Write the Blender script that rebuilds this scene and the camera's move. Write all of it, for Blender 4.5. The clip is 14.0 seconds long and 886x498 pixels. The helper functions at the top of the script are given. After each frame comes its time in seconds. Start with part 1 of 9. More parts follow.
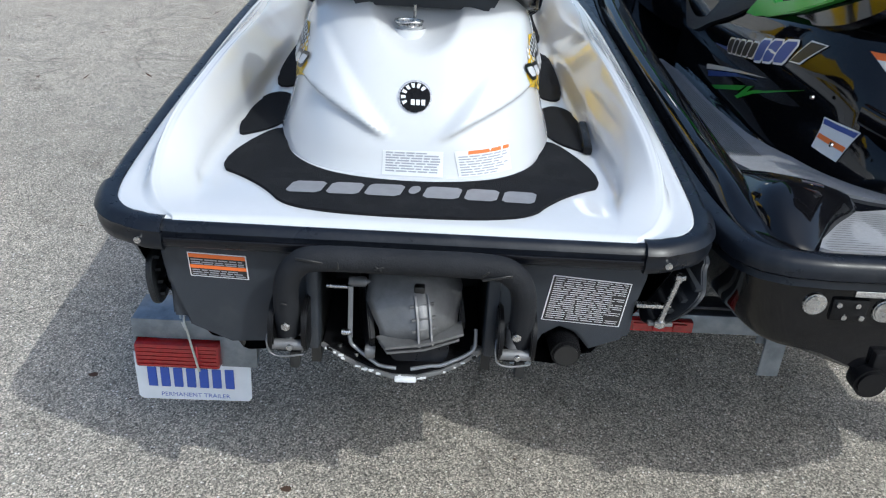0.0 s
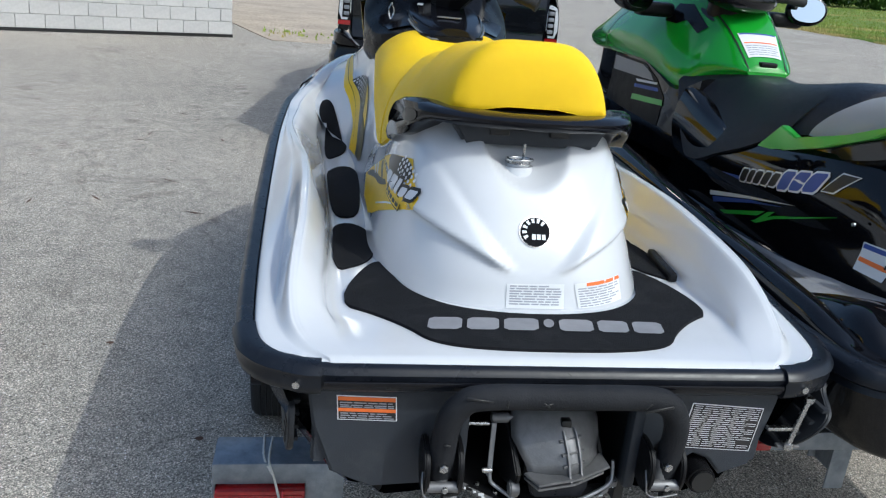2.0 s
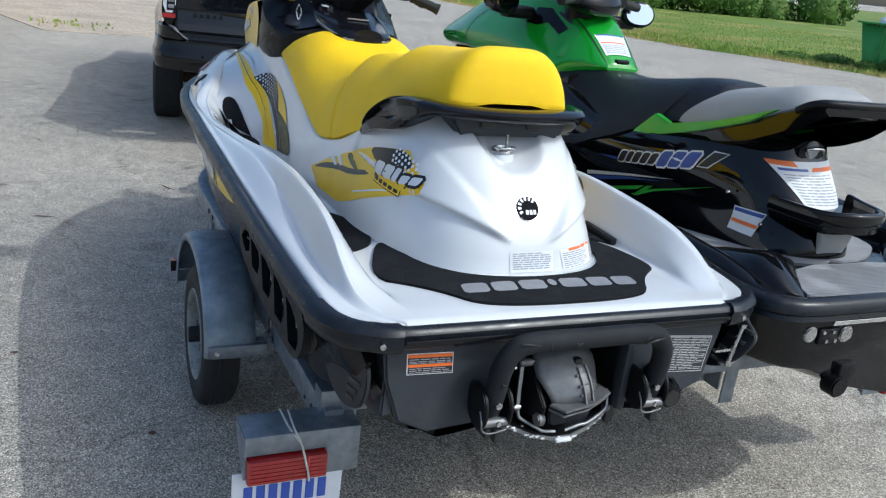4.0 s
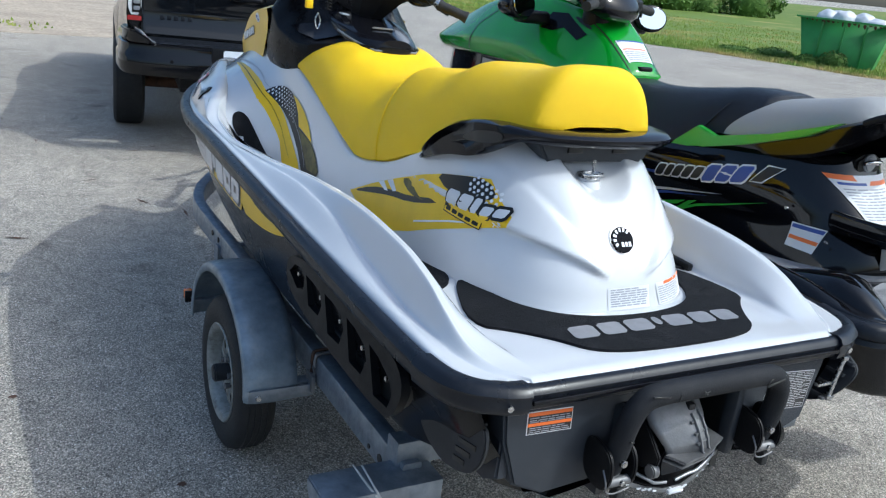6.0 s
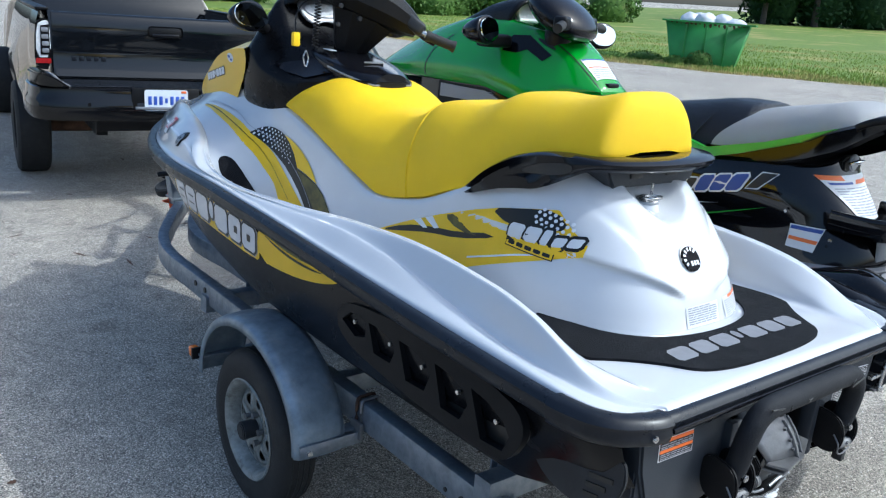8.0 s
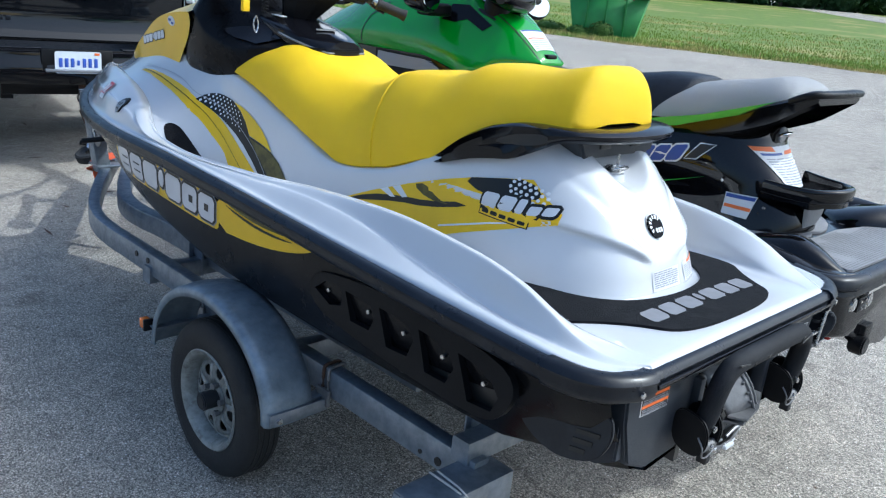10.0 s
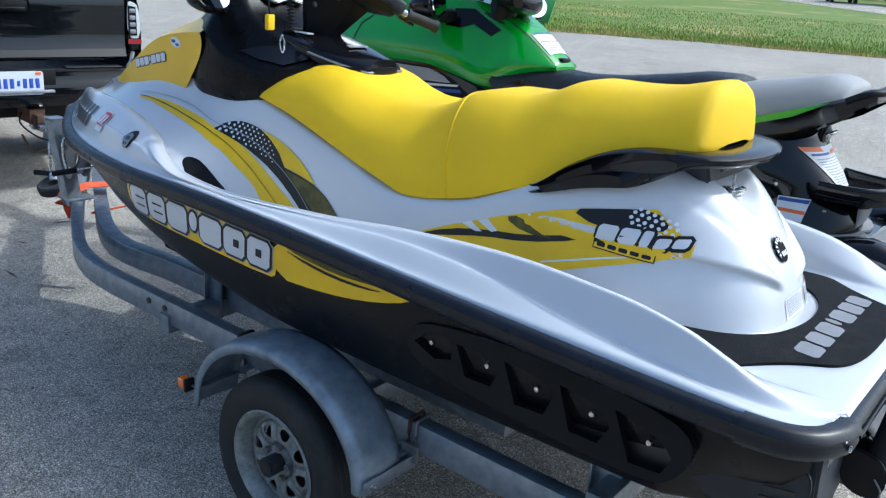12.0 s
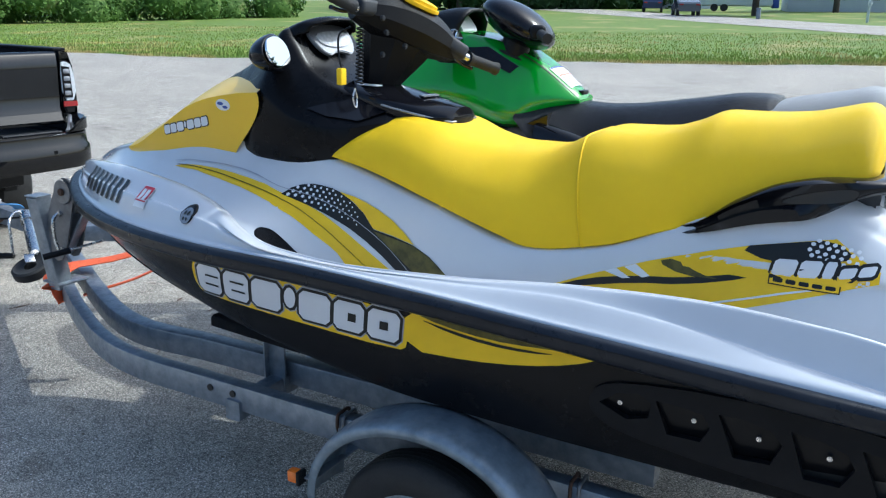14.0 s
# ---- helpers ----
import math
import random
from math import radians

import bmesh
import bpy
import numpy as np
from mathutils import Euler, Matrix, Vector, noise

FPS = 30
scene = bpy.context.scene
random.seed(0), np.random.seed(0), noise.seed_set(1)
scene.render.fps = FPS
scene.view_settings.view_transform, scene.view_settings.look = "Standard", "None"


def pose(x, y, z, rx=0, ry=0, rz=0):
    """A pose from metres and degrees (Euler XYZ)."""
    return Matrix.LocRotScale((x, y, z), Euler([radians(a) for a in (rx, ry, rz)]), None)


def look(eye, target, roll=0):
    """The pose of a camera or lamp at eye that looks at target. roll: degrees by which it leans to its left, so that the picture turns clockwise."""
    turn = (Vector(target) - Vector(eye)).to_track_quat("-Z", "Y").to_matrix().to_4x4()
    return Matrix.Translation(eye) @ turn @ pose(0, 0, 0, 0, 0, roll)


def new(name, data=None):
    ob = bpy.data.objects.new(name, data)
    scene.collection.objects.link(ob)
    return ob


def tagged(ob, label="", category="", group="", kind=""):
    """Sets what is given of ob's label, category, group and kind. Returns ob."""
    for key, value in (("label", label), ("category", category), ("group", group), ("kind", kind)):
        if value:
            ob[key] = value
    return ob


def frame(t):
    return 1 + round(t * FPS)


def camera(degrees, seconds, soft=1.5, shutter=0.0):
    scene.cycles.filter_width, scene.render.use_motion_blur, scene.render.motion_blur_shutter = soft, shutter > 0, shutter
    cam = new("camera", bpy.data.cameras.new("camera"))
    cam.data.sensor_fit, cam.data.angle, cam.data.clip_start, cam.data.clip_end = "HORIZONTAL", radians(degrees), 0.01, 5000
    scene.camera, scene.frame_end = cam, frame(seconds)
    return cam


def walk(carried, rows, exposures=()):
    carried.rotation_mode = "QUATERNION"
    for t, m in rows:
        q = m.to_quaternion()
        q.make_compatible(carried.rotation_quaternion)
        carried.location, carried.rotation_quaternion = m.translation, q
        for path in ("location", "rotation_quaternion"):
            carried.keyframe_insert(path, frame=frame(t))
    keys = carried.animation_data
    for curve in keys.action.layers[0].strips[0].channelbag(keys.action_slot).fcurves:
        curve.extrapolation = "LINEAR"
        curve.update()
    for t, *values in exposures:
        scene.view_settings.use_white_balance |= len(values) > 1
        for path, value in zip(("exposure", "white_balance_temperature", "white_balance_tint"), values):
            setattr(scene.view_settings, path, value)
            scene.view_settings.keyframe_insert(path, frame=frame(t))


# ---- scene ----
cam = camera(56.0, 14.0, soft=1.2)
# seconds, x, y, z, and the turns about x, y, z
ROWS = [
    (0.0, 0.0329, -1.4091, 1.6260, 62.301, -3.203, 0.123),
    (0.5, -0.1272, -1.4405, 1.6225, 63.745, -4.013, -2.336),
    (1.0, -0.2418, -1.3825, 1.6237, 68.309, -4.928, -2.253),
    (1.5, -0.3389, -1.3299, 1.6233, 70.256, -5.416, -3.651),
    (2.0, -0.4898, -1.3703, 1.6389, 70.520, -5.156, -8.041),
    (2.5, -0.6975, -1.4684, 1.6474, 70.740, -3.906, -13.194),
    (5.0, -1.2253, -1.3662, 1.6441, 72.083, -6.621, -25.635),
    (5.5, -1.2499, -1.2440, 1.6458, 72.179, -7.299, -25.510),
    (6.0, -1.3527, -1.1436, 1.6461, 71.628, -6.781, -28.426),
    (6.5, -1.4868, -1.0754, 1.6466, 71.162, -6.552, -32.168),
    (7.0, -1.5862, -1.0096, 1.6388, 71.358, -7.017, -33.536),
    (7.5, -1.6469, -0.9095, 1.6288, 72.949, -6.275, -34.612),
    (8.0, -1.7269, -0.8646, 1.6501, 73.572, -4.246, -37.561),
    (10.5, -1.9198, -0.7089, 1.6548, 72.273, -5.927, -44.156),
    (11.0, -1.8876, -0.5806, 1.6536, 72.203, -5.908, -43.968),
    (11.5, -1.9583, -0.4113, 1.6540, 71.104, -5.225, -46.687),
    (12.0, -2.0669, -0.2418, 1.6688, 71.826, -4.103, -51.122),
    (12.5, -2.0980, -0.0667, 1.6468, 73.135, -3.331, -53.137),
    (13.0, -2.1188, 0.0958, 1.6566, 73.702, -2.524, -54.984),
    (13.5, -2.2197, 0.2637, 1.6664, 74.142, -2.109, -57.362),
    (14.0, -2.3332, 0.4151, 1.6717, 74.271, -0.864, -60.701),
]
EXPOSURES = [(0.0, 0.39, 5680.0, 2.0), (1.0, 0.27, 5640.0, 2.0), (2.5, 0.23, 5650.0, 2.0), (5.0, 0.41, 5530.0, 1.5), (6.5, 0.46, 5450.0, 1.5), (8.0, 0.60, 5330.0, 1.5), (12.5, 0.60, 5310.0, 1.5), (14.0, 0.71, 5410.0, 1.0)]
ENDS = [
    (2.7, look((-0.744, -1.510, 1.677), (-0.201, 0.286, 0.986), 5.1)),
    (4.8, look((-1.232, -1.429, 1.631), (-0.339, 0.253, 1.019), 6.9)),
    (8.2, look((-1.749, -0.854, 1.677), (-0.498, 0.595, 1.097), 3.4)),
    (10.3, look((-1.916, -0.738, 1.648), (-0.541, 0.578, 1.032), 6.3)),
]
walk(cam, sorted([(t, pose(*r)) for t, *r in ROWS] + ENDS, key=lambda r: r[0]), EXPOSURES)

# ---- sky and sun ----
SUN_WAY = Vector((0.65, -0.645, 1.0)).normalized()
world = bpy.data.worlds.new("sky")
scene.world = world
world.use_nodes = True
wn = world.node_tree.nodes
sky = wn.new("ShaderNodeTexSky")
sky.sky_type, sky.sun_disc = "NISHITA", False
sky.sun_elevation = math.asin(SUN_WAY.z)
sky.sun_rotation = math.atan2(SUN_WAY.x, SUN_WAY.y)
sky.air_density, sky.dust_density, sky.ozone_density = 1.0, 5.0, 1.9
wn["Background"].inputs[1].default_value = 0.15
world.node_tree.links.new(sky.outputs[0], wn["Background"].inputs[0])
sun = new("sun", bpy.data.lights.new("sun", "SUN"))
sun.data.energy, sun.data.angle, sun.data.color = 1.68, radians(0.55), (0.93, 0.875, 0.795)
sun.matrix_world = look(SUN_WAY * 30, (0, 0, 0))

# ---- tools ----
from mathutils.bvhtree import BVHTree


def mat(name, color, rough=0.5, metal=0.0, scale=0.0, vary=0.0, bump=0.0, bump_scale=200.0, coat=0.0, fine=0.0, rough_vary=0.0, spec=0.5, per_object=0.0, dark=None, dirt=0.0, dirt_scale=6.0, dirt_color=(0.2, 0.18, 0.15)):
    """A procedural material: colour that varies at a coarse and a fine scale, grime, relief and uneven gloss."""
    m = bpy.data.materials.new(name)
    m.use_nodes = True
    nt = m.node_tree
    n, l = nt.nodes, nt.links
    b = n["Principled BSDF"]
    b.inputs["Base Color"].default_value = (*color, 1)
    b.inputs["Roughness"].default_value, b.inputs["Metallic"].default_value = rough, metal
    b.inputs["Specular IOR Level"].default_value = spec
    b.inputs["Coat Weight"].default_value, b.inputs["Coat Roughness"].default_value = coat, 0.04
    co = n.new("ShaderNodeTexCoord").outputs["Object"]
    out = None

    def tex(s, detail=4.0, rgh=0.6):
        t = n.new("ShaderNodeTexNoise")
        t.inputs["Scale"].default_value, t.inputs["Detail"].default_value, t.inputs["Roughness"].default_value = s, detail, rgh
        l.new(co, t.inputs["Vector"])
        return t.outputs["Fac"]

    def remap(sock, a, b_, lo, hi):
        r = n.new("ShaderNodeMapRange")
        for i, v in zip((1, 2, 3, 4), (a, b_, lo, hi)):
            r.inputs[i].default_value = v
        l.new(sock, r.inputs[0])
        return r.outputs[0]

    def mix(kind, fac, a, c):
        x = n.new("ShaderNodeMix")
        x.data_type, x.blend_type = "RGBA", kind
        for s, v in ((x.inputs[0], fac), (x.inputs[6], a), (x.inputs[7], c)):
            if isinstance(v, tuple):
                s.default_value = (*v, 1)
            elif isinstance(v, float):
                s.default_value = v
            else:
                l.new(v, s)
        return x.outputs[2]

    out = color
    if vary:
        lo = dark or tuple(c * (1 - vary) for c in color)
        hi = tuple(min(1.0, c * (1 + vary * 0.6)) for c in color)
        out = mix("MIX", remap(tex(scale), 0.3, 0.7, 0.0, 1.0), lo, hi)
    if fine:
        k = remap(tex(scale * 14 if scale else 120.0, 2.0), 0.25, 0.75, 1 - fine, 1 + fine)
        out = mix("MULTIPLY", 1.0, out, k)
    if per_object:
        info = n.new("ShaderNodeObjectInfo")
        out = mix("MULTIPLY", 1.0, out, remap(info.outputs["Random"], 0, 1, 1 - per_object, 1 + per_object))
    if dirt:
        out = mix("MIX", remap(tex(dirt_scale, 8.0, 0.7), 0.52, 0.72, 0.0, dirt), out, dirt_color)
    if out is not color:
        l.new(out, b.inputs["Base Color"])
    if rough_vary:
        l.new(remap(tex(9.0 if not scale else scale * 3, 5.0), 0.3, 0.7, max(0.02, rough - rough_vary), min(1.0, rough + rough_vary)), b.inputs["Roughness"])
    if bump:
        bp = n.new("ShaderNodeBump")
        bp.inputs["Strength"].default_value, bp.inputs["Distance"].default_value = bump, 0.004
        l.new(tex(bump_scale, 3.0), bp.inputs["Height"])
        l.new(bp.outputs[0], b.inputs["Normal"])
    return m


def curve_at(ys, vs, y):
    """A smooth monotone curve through the keys (ys, vs)."""
    ys, vs, y = np.asarray(ys, float), np.asarray(vs, float), np.asarray(y, float)
    h, d = np.diff(ys), np.diff(vs) / np.diff(ys)
    m = np.zeros(len(ys))
    m[0], m[-1] = d[0], d[-1]
    for i in range(1, len(ys) - 1):
        if d[i - 1] * d[i] > 0:
            w1, w2 = 2 * h[i] + h[i - 1], h[i] + 2 * h[i - 1]
            m[i] = (w1 + w2) / (w1 / d[i - 1] + w2 / d[i])
    y = np.clip(y, ys[0], ys[-1])
    i = np.clip(np.searchsorted(ys, y) - 1, 0, len(h) - 1)
    t = (y - ys[i]) / h[i]
    return (2 * t**3 - 3 * t**2 + 1) * vs[i] + (t**3 - 2 * t**2 + t) * h[i] * m[i] + (3 * t**2 - 2 * t**3) * vs[i + 1] + (t**3 - t**2) * h[i] * m[i + 1]


def obj(name, verts, faces, material, parent=None, label="", sharp=38.0, recalc=True):
    """One mesh object, smooth but for edges sharper than that many degrees."""
    me = bpy.data.meshes.new(name)
    me.from_pydata([tuple(map(float, v)) for v in verts], [], [tuple(map(int, f)) for f in faces])
    me.validate()
    if recalc:
        bm = bmesh.new()
        bm.from_mesh(me)
        bmesh.ops.recalc_face_normals(bm, faces=bm.faces)
        bm.to_mesh(me)
        bm.free()
    me.shade_smooth()
    if sharp < 179:
        me.set_sharp_from_angle(angle=radians(sharp))
    me.materials.append(material)
    ob = new(name, me)
    if parent is not None:
        ob.parent = parent
    if label:
        tagged(ob, label)
    return ob


def part(name, bm, material, parent=None, label="", sharp=38.0):
    """Links a bmesh as one mesh object."""
    me = bpy.data.meshes.new(name)
    bmesh.ops.recalc_face_normals(bm, faces=bm.faces)
    bm.to_mesh(me)
    bm.free()
    me.shade_smooth()
    me.set_sharp_from_angle(angle=radians(sharp))
    me.materials.append(material)
    ob = new(name, me)
    if parent is not None:
        ob.parent = parent
    if label:
        tagged(ob, label)
    return ob


def thing(name, label, category, group="", at=(0, 0, 0), turn=0.0):
    ob = new(name)
    ob.empty_display_size = 0.05
    ob.matrix_basis = pose(*at, 0, 0, turn)
    return tagged(ob, label, category, group)


def grid_faces(n, m, wrap_n=False, wrap_m=False):
    f = []
    for i in range(n if wrap_n else n - 1):
        for j in range(m if wrap_m else m - 1):
            a, b = i * m + j, ((i + 1) % n) * m + j
            c, d = ((i + 1) % n) * m + (j + 1) % m, i * m + (j + 1) % m
            f.append((a, b, c, d))
    return f


def sheet(P, wrap_n=False, wrap_m=False, caps=False):
    """Vertices and faces of a grid of points P[n][m]; caps closes the first and last row."""
    n, m = len(P), len(P[0])
    v = [tuple(p) for row in P for p in row]
    f = grid_faces(n, m, wrap_n, wrap_m)
    if caps:
        f += [tuple(range(m)), tuple(range((n - 1) * m, n * m))]
    return v, f


def bm_box(size, bevel=0.0, at=(0, 0, 0), segments=2, rot=None):
    bm = bmesh.new()
    bmesh.ops.create_cube(bm, size=1.0)
    bmesh.ops.scale(bm, vec=size, verts=bm.verts)
    if bevel:
        bmesh.ops.bevel(bm, geom=bm.edges[:], offset=bevel, segments=segments, profile=0.5, affect="EDGES")
    if rot is not None:
        bmesh.ops.rotate(bm, verts=bm.verts, matrix=rot)
    bmesh.ops.translate(bm, vec=at, verts=bm.verts)
    return bm


def bm_cyl(r1, r2, depth, at=(0, 0, 0), axis="Z", n=24, bevel=0.0):
    bm = bmesh.new()
    bmesh.ops.create_cone(bm, cap_ends=True, segments=n, radius1=r1, radius2=r2, depth=depth)
    if bevel:
        bmesh.ops.bevel(bm, geom=[e for e in bm.edges if len(e.link_faces) == 2 and any(len(f.verts) > 4 for f in e.link_faces)], offset=bevel, segments=2, affect="EDGES")
    if axis == "X":
        bmesh.ops.rotate(bm, verts=bm.verts, matrix=Matrix.Rotation(radians(90), 3, "Y"))
    if axis == "Y":
        bmesh.ops.rotate(bm, verts=bm.verts, matrix=Matrix.Rotation(radians(90), 3, "X"))
    bmesh.ops.translate(bm, vec=at, verts=bm.verts)
    return bm


def join(*bms):
    """All of the bmeshes in the first one."""
    first = bms[0]
    for b in bms[1:]:
        me = bpy.data.meshes.new("joined")
        b.to_mesh(me)
        b.free()
        first.from_mesh(me)
        bpy.data.meshes.remove(me)
    return first


def smooth_line(pts, n=8, closed=False):
    """Catmull-Rom through the points."""
    p = [Vector(q) for q in pts]
    k = len(p)
    out = []
    for i in range(k if closed else k - 1):
        if closed:
            a, b, c, d = p[(i - 1) % k], p[i], p[(i + 1) % k], p[(i + 2) % k]
        else:
            a, b, c, d = p[max(i - 1, 0)], p[i], p[i + 1], p[min(i + 2, k - 1)]
        for j in range(n):
            t = j / n
            out.append(0.5 * (2 * b + (c - a) * t + (2 * a - 5 * b + 4 * c - d) * t * t + (3 * b - a - 3 * c + d) * t**3))
    if not closed:
        out.append(p[-1])
    return out


def sweep(path, profile, up=(0, 0, 1), closed=False, caps=True, scale=None):
    """Vertices and faces of a profile [(side, up)] swept along a path."""
    path = [Vector(p) for p in path]
    n = len(path)
    P = []
    for i, p in enumerate(path):
        a = path[(i - 1) % n] if closed or i else path[0]
        b = path[(i + 1) % n] if closed or i < n - 1 else path[-1]
        d = (b - a).normalized()
        side = d.cross(Vector(up))
        side = side.normalized() if side.length > 1e-4 else Vector((1, 0, 0))
        u = side.cross(d).normalized()
        k = scale[i] if scale is not None else 1.0
        P.append([p + side * x * k + u * y * k for x, y in profile])
    return sheet(P, closed, True, caps and not closed)


def round_profile(w, h, r=None, n=4):
    """A rounded rectangle w by h."""
    r = min(w, h) / 2 - 1e-4 if r is None else r
    out = []
    for cx, cy, a0 in ((w / 2 - r, h / 2 - r, 0), (-w / 2 + r, h / 2 - r, 90), (-w / 2 + r, -h / 2 + r, 180), (w / 2 - r, -h / 2 + r, 270)):
        for i in range(n + 1):
            a = radians(a0 + 90 * i / n)
            out.append((cx + r * math.cos(a), cy + r * math.sin(a)))
    return out


def tube(name, path, r, material, parent=None, label="", n=12, closed=False, up=(0, 0, 1)):
    prof = [(r * math.cos(2 * math.pi * i / n), r * math.sin(2 * math.pi * i / n)) for i in range(n)]
    v, f = sweep(path, prof, up, closed)
    return obj(name, v, f, material, parent, label, sharp=60)


def bar(name, path, w, h, material, parent=None, label="", r=0.006, up=(0, 0, 1)):
    v, f = sweep(path, round_profile(w, h, r, 2), up)
    return obj(name, v, f, material, parent, label, sharp=35)


def prism(poly, depth, axis="x", at=0.0, bevel=0.0):
    """A flat outline [(a, b)] given thickness along an axis. Axis x: (y, z); y: (x, z); z: (x, y)."""
    bm = bmesh.new()

    def put(a, b, c):
        return {"x": (c, a, b), "y": (a, c, b), "z": (a, b, c)}[axis]

    lo = [bm.verts.new(put(a, b, at - depth / 2)) for a, b in poly]
    hi = [bm.verts.new(put(a, b, at + depth / 2)) for a, b in poly]
    bm.faces.new(lo)
    bm.faces.new(hi)
    for i in range(len(poly)):
        j = (i + 1) % len(poly)
        bm.faces.new((lo[i], lo[j], hi[j], hi[i]))
    bmesh.ops.recalc_face_normals(bm, faces=bm.faces)
    if bevel:
        big = [f for f in bm.faces if len(f.verts) == len(poly)]
        bmesh.ops.bevel(bm, geom=list({e for f in big for e in f.edges}), offset=bevel, segments=2, affect="EDGES", clamp_overlap=True)
    return bm


def chaikin(pts, times=2, closed=True):
    for _ in range(times):
        out = []
        k = len(pts)
        for i in range(k if closed else k - 1):
            a, b = pts[i], pts[(i + 1) % k]
            out += [(0.75 * a[0] + 0.25 * b[0], 0.75 * a[1] + 0.25 * b[1]), (0.25 * a[0] + 0.75 * b[0], 0.25 * a[1] + 0.75 * b[1])]
        pts = out
    return pts


def tree_of(*obs):
    """A ray-casting tree of the objects' meshes in the world."""
    v, f = [], []
    bpy.context.view_layer.update()
    for o in obs:
        k = len(v)
        mw = o.matrix_world
        v += [mw @ w.co for w in o.data.vertices]
        f += [tuple(i + k for i in p.vertices) for p in o.data.polygons]
    return BVHTree.FromPolygons(v, f)


def decal(name, poly, way, tree, material, parent, lift=0.002, thick=0.0, step=0.03, label="", start=4.0):
    """A flat outline laid onto a surface along a way: '+x' (y, z), '-x' (y, z), '+y' (x, z), '-z' (x, y). thick gives it a body."""
    axis = "xyz".index(way[1])
    sign = 1.0 if way[0] == "+" else -1.0
    dirv = Vector([sign if i == axis else 0.0 for i in range(3)])
    a_ax, b_ax = [i for i in range(3) if i != axis]
    bm = bmesh.new()
    for one in poly if isinstance(poly[0][0], (tuple, list)) else [poly]:
        vs = []
        for a, b in one:
            co = [0, 0, 0]
            co[a_ax], co[b_ax] = a, b
            vs.append(bm.verts.new(co))
        bm.faces.new(vs)
    for ax in (a_ax, b_ax):
        lo, hi = min(v.co[ax] for v in bm.verts), max(v.co[ax] for v in bm.verts)
        no = Vector([1.0 if i == ax else 0.0 for i in range(3)])
        k = int((hi - lo) / step)
        for i in range(1, k + 1):
            c = no * (lo + (hi - lo) * i / (k + 1))
            bmesh.ops.bisect_plane(bm, geom=bm.verts[:] + bm.edges[:] + bm.faces[:], plane_co=c, plane_no=no)
    bmesh.ops.triangulate(bm, faces=bm.faces[:])
    bad = []
    for v in bm.verts:
        o = v.co.copy()
        o[axis] = -sign * start
        hit, nor, _, _ = tree.ray_cast(o, dirv)
        if hit is None:
            bad.append(v)
            continue
        if nor.dot(dirv) > 0:
            nor = -nor
        v.co = hit + nor * (lift + thick)
    bmesh.ops.delete(bm, geom=bad, context="VERTS")
    if thick:
        rim = [e for e in bm.edges if len(e.link_faces) == 1]
        made = bmesh.ops.extrude_edge_only(bm, edges=rim)["geom"]
        for v in made:
            if isinstance(v, bmesh.types.BMVert):
                v.co = v.co + dirv * (thick + lift + 0.004)
    me = bpy.data.meshes.new(name)
    for f in bm.faces:
        if not thick and f.normal.dot(dirv) > 0:
            f.normal_flip()
    if thick:
        bmesh.ops.recalc_face_normals(bm, faces=bm.faces)
    bm.to_mesh(me)
    bm.free()
    me.shade_smooth()
    if thick:
        me.set_sharp_from_angle(angle=radians(40))
    me.materials.append(material)
    ob = new(name, me)
    ob.parent = parent
    if parent is not None:
        bpy.context.view_layer.update()
        ob.matrix_parent_inverse = parent.matrix_world.inverted()
    if label:
        tagged(ob, label)
    return ob


def rect(x0, y0, x1, y1):
    return [(x0, y0), (x1, y0), (x1, y1), (x0, y1)]


def quad_map(q):
    """Maps (u, v) in 0..1 onto the quad of four corners: (0,0), (1,0), (1,1), (0,1)."""
    def f(u, v):
        a = [(1 - u) * q[0][i] + u * q[1][i] for i in (0, 1)]
        b = [(1 - u) * q[3][i] + u * q[2][i] for i in (0, 1)]
        return (a[0] * (1 - v) + b[0] * v, a[1] * (1 - v) + b[1] * v)
    return f


def bars(place, lines, x0=0.06, x1=0.94, thick=0.5, seed=1):
    """Lines of unreadable print as plain bars: a list of outlines on a label whose (u, v) place() maps."""
    rnd = random.Random(seed)
    out = []
    for i, v in enumerate(lines):
        h = thick * 0.5 * (abs(lines[1] - lines[0]) if len(lines) > 1 else 0.1)
        u = x0
        while u < x1 - 0.03:
            w = min(rnd.uniform(0.08, 0.24), x1 - u)
            out.append([place(u, v - h), place(u + w, v - h), place(u + w, v + h), place(u, v + h)])
            u += w + 0.025
        if rnd.random() < 0.3 and len(out) > 2:
            out.pop()
    return out


def disc(cx, cy, rx, ry=None, n=24):
    ry = rx if ry is None else ry
    return [(cx + rx * math.cos(2 * math.pi * i / n), cy + ry * math.sin(2 * math.pi * i / n)) for i in range(n)]


def grow(poly, d):
    """The outline pushed out by about d."""
    p = [Vector(q) for q in poly]
    area = sum(p[i].x * p[(i + 1) % len(p)].y - p[(i + 1) % len(p)].x * p[i].y for i in range(len(p)))
    s = 1 if area > 0 else -1
    out = []
    for i in range(len(p)):
        a, b, c = p[i - 1], p[i], p[(i + 1) % len(p)]
        n1 = Vector(((b - a).y, -(b - a).x)).normalized()
        n2 = Vector(((c - b).y, -(c - b).x)).normalized()
        n = n1 + n2
        n = n.normalized() if n.length > 1e-6 else n1
        q = b + n * d * s
        out.append((q.x, q.y))
    return out

